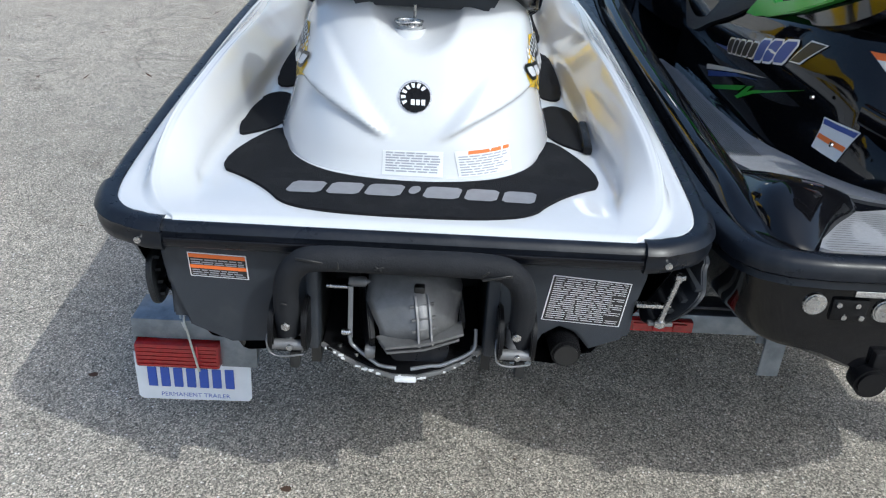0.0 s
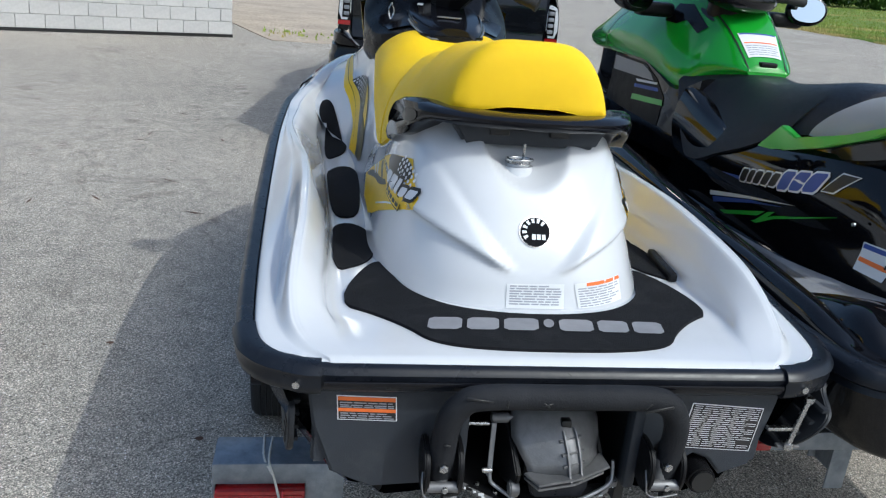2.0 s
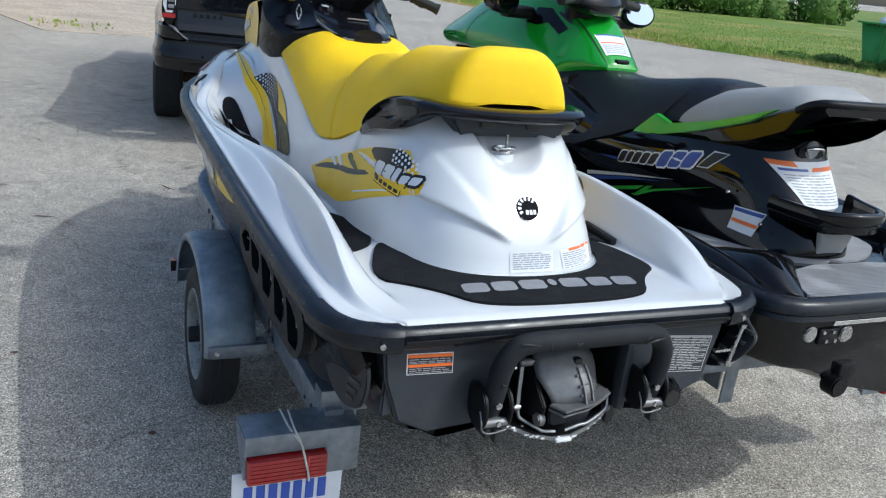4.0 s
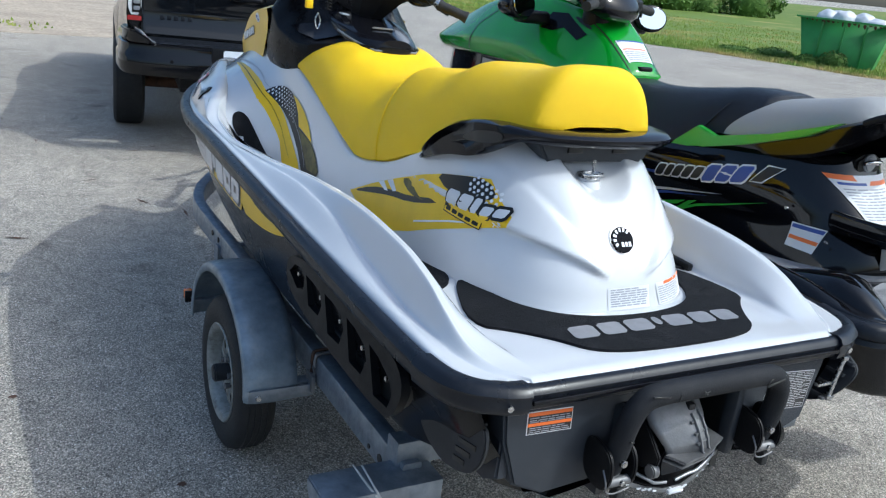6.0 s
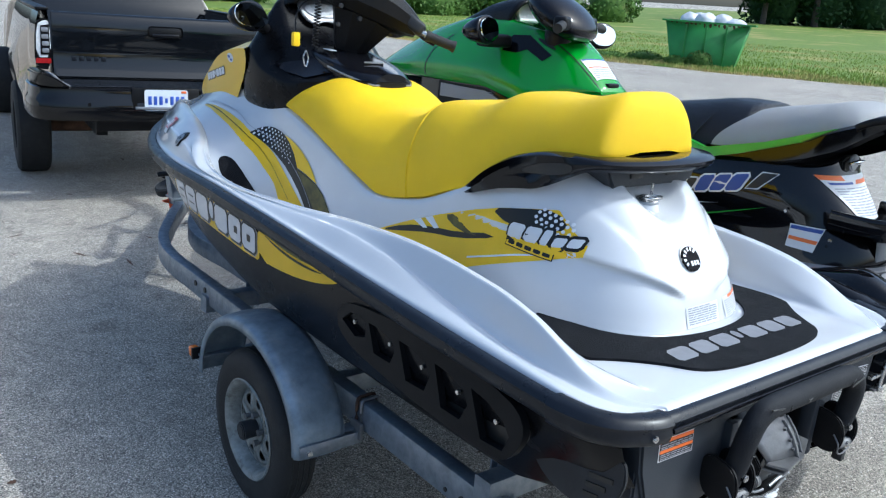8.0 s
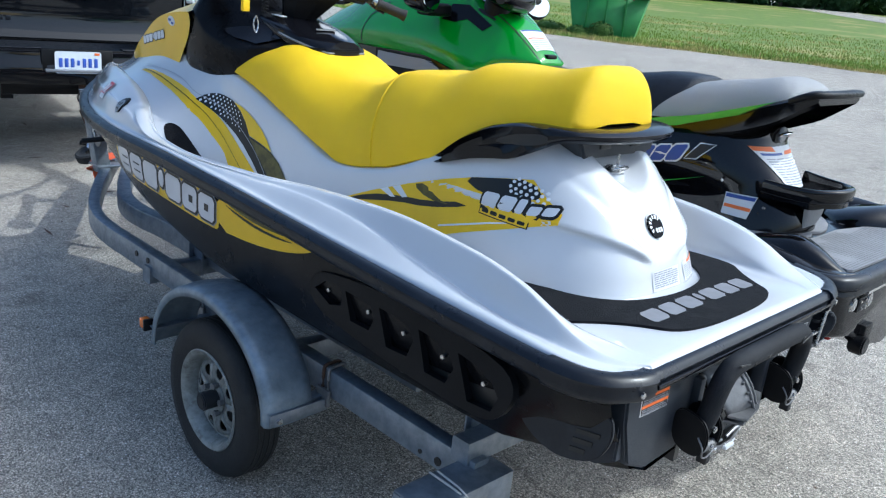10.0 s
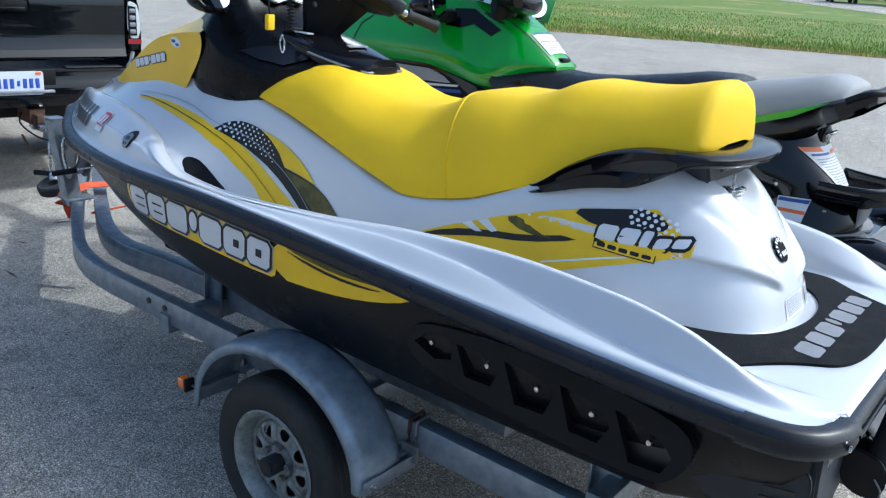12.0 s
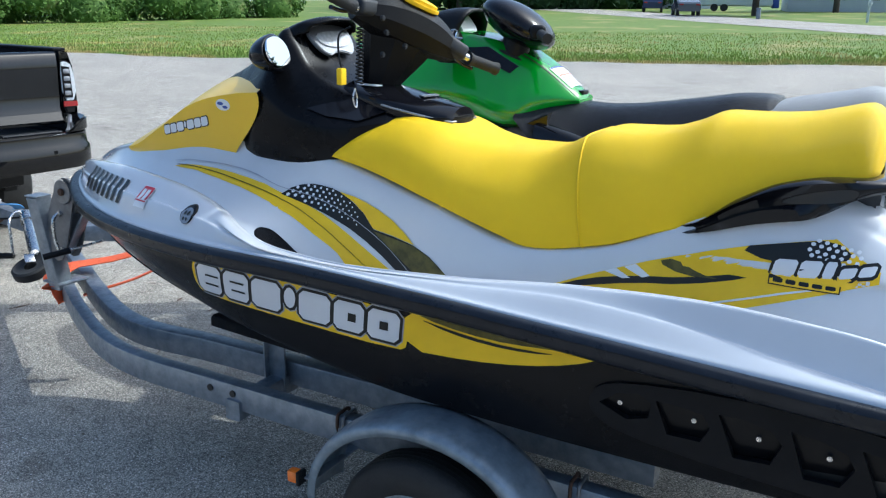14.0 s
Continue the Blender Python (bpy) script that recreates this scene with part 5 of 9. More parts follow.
def build_ski_marks(ski):
    t_hull, t_deck, t_pod, t_nose = tree_of(hull), tree_of(deck), tree_of(pod), tree_of(nose)
    # traction mats on the deck
    a = [(-0.304, 0.50), (-0.285, 0.36), (-0.235, 0.275), (-0.15, 0.215), (0.0, 0.19), (0.15, 0.215), (0.235, 0.275), (0.285, 0.36), (0.304, 0.50), (0.345, 0.485), (0.43, 0.27), (0.345, 0.20), (0.285, 0.13), (0.245, 0.062), (0.15, 0.037), (0.0, 0.032), (-0.15, 0.037), (-0.245, 0.062), (-0.285, 0.13), (-0.345, 0.20), (-0.425, 0.27), (-0.345, 0.485)]
    mat_a = decal("traction_mat", chaikin(a, 2), "-z", t_deck, M["pad"], ski, 0.0, 0.007, label="black foam mat with grey block lettering")
    tm = tree_of(mat_a)
    place = lambda u, v: (-0.243 + 0.50 * u + 0.012 * (v - 0.5), 0.112 + 0.058 * v)
    for poly in block_word([(1.05, 0), (1.0, 0), (1.1, 0), (0.35, "dot"), (1.1, 0), (1.0, 0), (1.0, 0)], place, 0.16):
        decal("letter_block", poly, "-z", tm, M["grey_print"], mat_a, 0.0015)
    for s in (-1, 1):
        b = [(s * x, y) for x, y in [(0.42, 0.872), (0.335, 0.83), (0.312, 0.66), (0.33, 0.53), (0.37, 0.47), (0.425, 0.455), (0.432, 0.66)]]
        decal("traction_mat", chaikin(b, 2), "-z", t_deck, M["pad"], ski, 0.0, 0.006)
        b = [(s * x, y) for x, y in [(0.435, 1.53), (0.325, 1.58), (0.325, 1.25), (0.345, 0.90), (0.425, 0.945), (0.435, 1.25)]]
        decal("traction_mat", chaikin(b, 2), "-z", t_deck, M["pad"], ski, 0.0, 0.006)
        b = [(s * x, y) for x, y in [(0.430, 2.165), (0.392, 2.172), (0.356, 2.12), (0.342, 1.92), (0.366, 1.75), (0.440, 1.67), (0.436, 1.95)]]
        decal("traction_mat", chaikin(b, 2), "-z", t_deck, M["pad"], ski, 0.0, 0.006)
    part("foot_chock", bm_box((0.020, 0.19, 0.022), 0.005, (0.418, 0.54, 0.935), 2, Matrix.Rotation(radians(-4), 3, "Z")), M["plastic"], ski)
    for s in (-1, 1):
        decal("traction_mat", chaikin([(s * a, b) for a, b in ((0.460, 0.975), (0.452, 1.014), (0.425, 1.030), (0.403, 1.020), (0.382, 0.965), (0.362, 0.902), (0.360, 0.895), (0.366, 0.896), (0.41, 0.912), (0.442, 0.938))], 2), "+y", t_pod, M["pad"], ski, 0.001, 0.004, step=0.012, start=-1.80)
    # round emblem on the engine cover
    em = decal("emblem", disc(0.0, 1.088, 0.036, 0.030, 32), "+y", t_pod, M["steel"], ski, 0.003, label="round black and silver emblem", step=0.015)
    te = tree_of(em)
    decal("emblem_ring", disc(0.0, 1.088, 0.0325, 0.027, 32), "+y", te, M["pad"], em, 0.003, step=0.008)
    teeth = []
    for k in range(7):
        w0, w1 = radians(40 + 27 * k), radians(40 + 27 * k + 15)
        teeth.append([(0.030 * math.cos(w), 1.088 + 0.025 * math.sin(w)) for w in (w0, w1)] + [(0.020 * math.cos(w), 1.088 + 0.0165 * math.sin(w)) for w in (w1, w0)])
    decal("emblem_teeth", teeth, "+y", te, M["label_white"], em, 0.0045, step=0.01)
    decal("emblem_bar", [rect(-0.008 + 0.011 * i, 1.073, 0.0 + 0.011 * i, 1.083) for i in range(3)], "+y", te, M["label_white"], em, 0.0047, step=0.01)
    # two labels at the foot of the cover
    q = quad_map([(-0.062, 0.936), (0.067, 0.936), (0.066, 0.988), (-0.062, 0.986)])
    lab = decal("notice_label", [q(0, 0), q(1, 0), q(1, 1), q(0, 1)], "+y", t_pod, M["label_white"], ski, 0.0018, label="small white label with grey print")
    tl = tree_of(lab)
    decal("fine_print", bars(q, [0.92 - 0.105 * i for i in range(8)], 0.05, 0.95, 0.55, 3), "+y", tl, M["label_ink"], lab, 0.0010, step=0.05)
    q = quad_map([(0.102, 0.937), (0.217, 0.942), (0.207, 0.994), (0.089, 0.989)])
    lab = decal("warning_label", [q(0, 0), q(1, 0), q(1, 1), q(0, 1)], "+y", t_pod, M["label_white"], ski, 0.0018, label="white warning label with an orange strip")
    tl = tree_of(lab)
    decal("orange_strip", [q(0, 0.86), q(1, 0.86), q(1, 1), q(0, 1)], "+y", tl, M["label_orange"], lab, 0.0010)
    decal("fine_print", bars(q, [0.78 - 0.1 * i for i in range(8)], 0.05, 0.95, 0.5, 5), "+y", tl, M["label_ink"], lab, 0.0010, step=0.05)
    # labels on the transom
    tt = tree_of(bpy.data.objects["transom"])
    q = quad_map([(-0.420, 0.792), (-0.306, 0.788), (-0.310, 0.841), (-0.424, 0.845)])
    lab = decal("warning_label", [q(0, 0), q(1, 0), q(1, 1), q(0, 1)], "+y", tt, M["label_white"], ski, 0.0015, label="black and orange warning label")
    tl = tree_of(lab)
    decal("label_face", [q(0.02, 0.04), q(0.98, 0.04), q(0.98, 0.96), q(0.02, 0.96)], "+y", tl, M["label_hollow_black"], lab, 0.0008)
    decal("orange_strip", [[q(0.02, 0.80), q(0.98, 0.80), q(0.98, 0.96), q(0.02, 0.96)], [q(0.02, 0.36), q(0.98, 0.36), q(0.98, 0.50), q(0.02, 0.50)]], "+y", tl, M["label_orange"], lab, 0.0014)
    decal("fine_print", bars(q, [0.72, 0.62, 0.545], 0.05, 0.95, 0.45, 6) + bars(q, [0.29, 0.2, 0.11], 0.05, 0.95, 0.45, 7), "+y", tl, M["label_ink"], lab, 0.0016, step=0.05)
    q = quad_map([(0.278, 0.730), (0.438, 0.720), (0.450, 0.822), (0.292, 0.834)])
    lab = decal("capacity_label", [q(0, 0), q(1, 0), q(1, 1), q(0, 1)], "+y", tt, M["label_white"], ski, 0.0015, label="black label and dark hollow with lines of white print")
    tl = tree_of(lab)
    decal("label_face", [q(0.015, 0.02), q(0.985, 0.02), q(0.985, 0.98), q(0.015, 0.98)], "+y", tl, M["label_hollow_black"], lab, 0.0008)
    decal("fine_print", bars(q, [0.95 - 0.046 * i for i in range(20)], 0.04, 0.96, 0.30, 8), "+y", tl, M["label_white"], lab, 0.0014, step=0.05)
    # block lettering on the hull, with halo and outline
    place = lambda u, v: (2.262 - 0.752 * u - 0.012 * (v - 0.5), 0.838 - 0.010 * u + (0.094 - 0.008 * u) * v)
    cells = [(1.0, 0), (1.0, 0), (1.1, 0), (0.42, "dot"), (1.1, 0), (1.0, 0), (1.0, 0)]
    words = block_word(cells, place, 0.13)
    halo = decal("hull_lettering", chaikin([(2.292, 0.84), (2.282, 0.935), (2.24, 0.944), (2.0, 0.940), (1.9, 0.936), (1.52, 0.922), (1.488, 0.905), (1.488, 0.825), (1.52, 0.806), (1.9, 0.815), (2.24, 0.822)], 1), "+x", t_hull, M["yellow_print"], ski, 0.002, label="yellow decal with pale block lettering")
    decal("letter_outline", [grow(w, 0.013) for w in words], "+x", t_hull, M["label_ink"], halo, 0.0030)
    decal("letter_outline", [grow(w, 0.009) for w in words], "+x", t_hull, M["black_print"], halo, 0.0040)
    for w in words:
        decal("letter_block", w, "+x", t_hull, M["letter_print"], halo, 0.0052)
    holes = []
    for u in (0.795, 0.935):
        holes.append([place(u - 0.018, 0.36), place(u + 0.018, 0.36), place(u + 0.018, 0.64), place(u - 0.018, 0.64)])
    for u0, v0 in ((0.05, 0.62), (0.045, 0.30), (0.19, 0.62), (0.195, 0.32)):
        holes.append([place(u0, v0), place(u0 + 0.075, v0), place(u0 + 0.075, v0 + 0.07), place(u0, v0 + 0.07)])
    for piece in holes:
        decal("letter_notch", piece, "+x", t_hull, M["black_print"], halo, 0.0062)
    sw = decal("hull_swoosh", chaikin([(1.50, 0.932), (1.35, 0.932), (1.15, 0.925), (0.955, 0.911), (1.03, 0.878), (1.15, 0.848), (1.30, 0.826), (1.495, 0.815)], 1), "+x", t_hull, M["yellow_print"], ski, 0.0015, label="yellow swoosh decal")
    decal("swoosh_line", chaikin([(1.46, 0.916), (1.36, 0.892), (1.25, 0.882), (1.14, 0.885), (1.06, 0.898), (1.14, 0.892), (1.25, 0.891), (1.36, 0.901)], 1), "+x", t_hull, M["black_print"], sw, 0.003)
    decal("swoosh_shade", chaikin([(1.47, 0.928), (1.38, 0.908), (1.25, 0.897), (1.12, 0.903), (1.02, 0.915), (1.25, 0.924)], 1), "+x", t_hull, M["smoke_print"], sw, 0.0025)
    # side graphics of the engine cover, on both sides
    for way in ("+x", "-x"):
        g = decal("side_graphic", [(1.24, 0.955), (1.10, 1.015), (0.95, 1.072), (0.80, 1.122), (0.70, 1.150), (0.60, 1.170), (0.525, 1.182), (0.47, 1.142), (0.425, 1.115), (0.425, 1.090), (0.50, 1.065), (0.60, 1.032), (0.70, 0.998), (0.80, 0.960), (0.90, 0.930), (1.10, 0.92)], way, t_pod, M["yellow_print"], ski, 0.0016, label="yellow and black side decal")
        decal("graphic_streak", chaikin([(1.22, 0.960), (1.10, 1.006), (0.98, 1.030), (0.85, 1.045), (0.70, 1.082), (0.70, 1.068), (0.85, 1.028), (0.98, 1.012), (1.10, 0.986)], 1), way, t_pod, M["black_print"], g, 0.0026)
        decal("graphic_streak", chaikin([(0.93, 1.075), (0.88, 1.09), (0.82, 1.06), (0.76, 1.055), (0.86, 1.05)], 1), way, t_pod, M["smoke_print"], g, 0.0028)
        decal("graphic_streak", [[(1.06, 1.030), (1.03, 1.042), (0.99, 1.022), (1.01, 1.018)], [(1.01, 1.048), (0.98, 1.06), (0.94, 1.035), (0.96, 1.028)]], way, t_pod, M["label_white"], g, 0.0028)
        decal("graphic_streak", [(0.79, 0.990), (0.62, 1.043), (0.50, 1.075), (0.50, 1.078), (0.62, 1.048), (0.79, 0.995)], way, t_pod, M["label_white"], g, 0.0028)
        decal("graphic_field", chaikin([(0.74, 1.141), (0.62, 1.166), (0.53, 1.180), (0.475, 1.140), (0.56, 1.125), (0.66, 1.115)], 1), way, t_pod, M["black_print"], g, 0.0028)
        dots = []
        for i in range(7):
            for j in range(5):
                y, z = 0.578 - 0.017 * i - 0.006 * (j % 2), 1.172 - 0.0125 * j - 0.004 * i + 0.008
                if z < 1.178 and z > 1.118 and y > 0.462:
                    dots.append(disc(y, z, 0.0052, 0.0045, 10))
        decal("graphic_dots", dots, way, t_pod, M["label_white"], g, 0.0036, step=0.05)
        chk = [rect(0.50 - 0.016 * i - 0.008 * (j % 2), 1.070 + 0.008 * j + 0.003 * i, 0.508 - 0.016 * i - 0.008 * (j % 2), 1.078 + 0.008 * j + 0.003 * i) for i in range(4) for j in range(2)]
        decal("graphic_checks", chk, way, t_pod, M["label_white"], g, 0.0028, step=0.05)
        pl_ = lambda u, v: (0.650 - 0.132 * u - 0.006 * (v - 0.5), 1.090 + 0.006 * u + 0.036 * v)
        w = block_word([(1.1, 0), (1.0, 0), (0.5, 0)], pl_, 0.14, 0.02)
        pl2 = lambda u, v: (0.508 - 0.072 * u - 0.004 * (v - 0.5), 1.096 + 0.010 * u + 0.022 * v)
        w += block_word([(1, 0), (1, 0)], pl2, 0.2, 0.03)
        decal("word_outline", [grow(x, 0.008) for x in w], way, t_pod, M["black_print"], g, 0.0044)
        for piece in w:
            decal("word_block", piece, way, t_pod, M["letter_print"], g, 0.0054)
        tag = [(0.655, 1.066), (0.505, 1.060), (0.505, 1.076), (0.655, 1.086)]
        decal("tag_outline", grow(tag, 0.004), way, t_pod, M["black_print"], g, 0.0062)
        decal("tag_face", grow(tag, 0.0), way, t_pod, M["yellow_print"], g, 0.0070)
        pl3 = quad_map([(0.648, 1.070), (0.512, 1.064), (0.512, 1.073), (0.648, 1.081)])
        decal("tag_blocks", block_word([(1, 0)] * 5, pl3, 0.3), way, t_pod, M["black_print"], g, 0.0078)
        # long stripe from the bow along the cover
        st = decal("bow_stripe", [(2.594, 1.158), (2.54, 1.169), (2.474, 1.172), (2.40, 1.170), (2.324, 1.163), (2.25, 1.153), (2.181, 1.141), (2.09, 1.112), (1.979, 1.067), (1.873, 1.014), (1.789, 0.969), (1.708, 0.926), (1.68, 0.905), (1.83, 0.895), (1.904, 0.956), (1.99, 1.003), (2.068, 1.056), (2.142, 1.096), (2.19, 1.111), (2.26, 1.127), (2.32, 1.137), (2.37, 1.145), (2.477, 1.158)], way, t_pod, M["yellow_print"], ski, 0.0016, start=0.62, label="curved yellow stripe decal")
        decal("stripe_field", [(2.117, 1.117), (2.095, 1.136), (2.066, 1.147), (2.03, 1.152), (1.999, 1.151), (1.955, 1.145), (1.913, 1.134), (1.87, 1.110), (1.829, 1.082), (1.789, 1.040), (1.72, 1.028), (1.648, 1.011), (1.59, 0.986), (1.519, 0.937), (1.52, 0.92), (1.66, 0.908), (1.748, 0.966), (1.81, 1.002), (1.872, 1.032), (2.001, 1.078)], way, t_pod, M["black_print"], st, 0.0026, start=0.62)
        decal("stripe_edge", [(1.925, 1.137), (1.875, 1.130), (1.829, 1.118), (1.78, 1.100), (1.728, 1.075), (1.685, 1.046), (1.644, 1.012), (1.72, 1.030), (1.789, 1.042), (1.829, 1.084), (1.87, 1.112)], way, t_pod, M["yellow_print"], st, 0.0036, start=0.62)
        decal("stripe_shade", [(1.789, 1.035), (1.648, 1.009), (1.59, 0.984), (1.523, 0.94), (1.53, 0.925), (1.618, 0.923), (1.70, 0.975)], way, t_pod, M["smoke_print"], st, 0.0036, start=0.62)
        dots = []
        for i in range(12):
            for j in range(8):
                y = 2.108 - 0.0225 * i - 0.011 * (j % 2)
                z = 1.152 - 0.0118 * j - 0.002 * i
                top = float(curve_at((1.80, 1.829, 1.87, 1.913, 1.999, 2.066, 2.117), (1.052, 1.080, 1.108, 1.132, 1.150, 1.146, 1.118), y))
                low = float(curve_at((1.80, 1.872, 2.001, 2.117), (1.022, 1.048, 1.081, 1.115), y))
                if low + 0.003 < z < top - 0.002:
                    dots.append(disc(y, z, 0.0056 - 0.00025 * i, 0.0050 - 0.0002 * i, 8))
        decal("stripe_dots", dots, way, t_pod, M["label_white"], st, 0.0036, start=0.62, step=0.05)
        line = [(2.606, 1.172), (2.56, 1.180), (2.499, 1.184), (2.371, 1.183), (2.25, 1.169), (2.134, 1.139), (2.0, 1.111), (1.872, 1.068), (1.748, 1.005), (1.638, 0.925)]
        line = [(p.x, p.y) for p in smooth_line([(a, b, 0) for a, b in line], 4)]
        decal("stripe_line", line + [(a, b - 0.0022) for a, b in line[::-1]], way, t_pod, M["label_ink"], st, 0.0044, start=0.62)
        line = [(2.58, 1.164), (2.50, 1.167), (2.374, 1.158), (2.23, 1.135), (2.142, 1.115), (2.068, 1.084), (1.981, 1.035), (1.874, 0.974), (1.79, 0.925)]
        line = [(p.x, p.y) for p in smooth_line([(a, b, 0) for a, b in line], 4)]
        decal("stripe_line", line + [(a, b - 0.002) for a, b in line[::-1]], way, t_pod, M["smoke_print"], st, 0.0044, start=0.62)
    # registration marks as plain bars, the red sticker, the drain cap
    row = []
    for i in range(8):
        y = 3.055 - 0.0445 * i
        row.append([(y, 1.037), (y - 0.021, 1.036), (y - 0.032, 1.107), (y - 0.011, 1.108)])
    for piece in row:
        decal("registration_bar", piece, "+x", t_deck, M["black_print"], ski, 0.004, step=0.02, label="plain dark mark")
    stk = decal("sticker", [(2.619, 1.046), (2.552, 1.046), (2.541, 1.107), (2.605, 1.107)], "+x", t_deck, M["label_white"], ski, 0.004, step=0.015, label="small red and white sticker")
    decal("sticker_face", [(2.614, 1.065), (2.553, 1.065), (2.543, 1.105), (2.602, 1.105)], "+x", t_deck, M["label_red"], stk, 0.0055, step=0.015)
    decal("sticker_bars", [[(2.600, 1.072), (2.582, 1.072), (2.578, 1.097), (2.596, 1.097)], [(2.577, 1.072), (2.559, 1.072), (2.554, 1.097), (2.572, 1.097)]], "+x", t_deck, M["label_white"], stk, 0.007, step=0.01)
    cap = decal("drain_cap", disc(2.325, 1.060, 0.027, 0.025, 28), "+x", t_deck, M["plastic"], ski, 0.0, 0.006, label="round black cap with a steel face")
    decal("cap_face", disc(2.325, 1.060, 0.0235, 0.0215, 28), "+x", tree_of(cap), M["silver"], cap, 0.0015)
    decal("cap_slots", [disc(2.325 + 0.011 * math.cos(k), 1.060 + 0.010 * math.sin(k), 0.0045, 0.0055, 8) for k in (0.9, 2.3, 4.0, 5.4)], "+x", tree_of(cap), M["label_hollow_black"], cap, 0.0030)
    # marks on the yellow cowl
    place = lambda u, v: (2.690 - 0.232 * u, 1.253 + 0.052 * u + 0.030 * v)
    words = block_word([(1.0, 0), (1.0, 0), (1.1, 0), (0.4, "dot"), (1.1, 0), (1.0, 0), (1.0, 0)], place, 0.12)
    mk = decal("cowl_lettering", [grow(w, 0.004) for w in words], "+x", t_nose, M["label_hollow_black"], ski, 0.0015, label="small block lettering")
    decal("letter_blocks", words, "+x", t_nose, M["label_white"], mk, 0.003)
    sk = decal("round_sticker", disc(2.375, 1.378, 0.032, 0.019, 20), "+x", t_nose, M["label_white"], ski, 0.0015, label="pale oval sticker with blue marks")
    decal("sticker_marks", [disc(2.385, 1.382, 0.014, 0.006, 10), disc(2.365, 1.371, 0.012, 0.005, 10)], "+x", t_nose, M["label_blue"], sk, 0.003)
    # moulded vent panel along each side of the hull
    for s in (-1, 1):
        rim = chaikin([(0.985, 0.805), (0.965, 0.845), (0.90, 0.868), (0.69, 0.888), (0.44, 0.882), (0.28, 0.862), (0.232, 0.832), (0.226, 0.785), (0.262, 0.725), (0.31, 0.705), (0.42, 0.702), (0.66, 0.712), (0.90, 0.738), (0.97, 0.77)], 1)
        gaps = [grow(g_, 0.004) for g_ in ([(0.952, 0.806), (0.912, 0.835), (0.862, 0.842), (0.838, 0.828), (0.842, 0.796), (0.888, 0.782)],
                [(0.822, 0.838), (0.775, 0.836), (0.722, 0.830), (0.706, 0.804), (0.722, 0.770), (0.792, 0.768)],
                [(0.684, 0.840), (0.632, 0.838), (0.580, 0.828), (0.556, 0.803), (0.574, 0.757), (0.646, 0.752)],
                [(0.536, 0.838), (0.483, 0.832), (0.430, 0.815), (0.414, 0.788), (0.436, 0.745), (0.502, 0.744)],
                [(0.400, 0.832), (0.350, 0.823), (0.292, 0.800), (0.272, 0.776), (0.288, 0.738), (0.356, 0.732)])]
        bm = bmesh.new()
        edges = []
        for loop in [rim] + gaps:
            ring = [bm.verts.new((s * 0.597, a, b)) for a, b in loop]
            edges += [bm.edges.new((ring[i], ring[(i + 1) % len(ring)])) for i in range(len(ring))]
        bmesh.ops.triangle_fill(bm, edges=edges, use_beauty=True)
        bmesh.ops.recalc_face_normals(bm, faces=bm.faces)
        if sum(fc.normal.x for fc in bm.faces) * s < 0:
            bmesh.ops.reverse_faces(bm, faces=bm.faces)
        grown = bmesh.ops.extrude_face_region(bm, geom=bm.faces[:])
        bmesh.ops.translate(bm, verts=[e for e in grown["geom"] if isinstance(e, bmesh.types.BMVert)], vec=(-s * 0.02, 0, 0))
        bmesh.ops.recalc_face_normals(bm, faces=bm.faces)
        panel = part("vent_panel", bm, M["panel"], ski, "black vent panel with five slanted openings")
        # black sheet added behind the openings to paint the shade within them
        part("vent_backing", prism([(0.60 + (a - 0.60) * 0.97, 0.785 + (b - 0.785) * 0.9) for a, b in rim], 0.012, "x", s * 0.562), M["label_hollow_black"], ski)
        for y, z in ((0.909, 0.811), (0.74, 0.809), (0.601, 0.802), (0.46, 0.796), (0.324, 0.785)):
            part("bolt", bm_cyl(0.006, 0.005, 0.010, (s * 0.583, y, z), "X", 10), M["steel"], panel)


build_ski_marks(ski)


# ---- the black and green watercraft ----
KX = 1.25


def k_beam(y):
    return curve_at((0.02, 0.04, 0.08, 0.16, 0.3, 0.8, 1.6, 2.2, 2.7, 3.0, 3.2, 3.28), (0.48, 0.535, 0.568, 0.588, 0.60, 0.605, 0.60, 0.57, 0.47, 0.34, 0.19, 0.05), y)


def k_rail(y):
    return curve_at((0.0, 0.3, 1.0, 2.0, 2.8, 3.28), (0.903, 0.903, 0.912, 0.955, 0.99, 1.0), y)


def mirrored(half):
    return [(KX - a, q, c) for a, q, c in half] + [(KX + a, q, c) for a, q, c in half[-2::-1]]


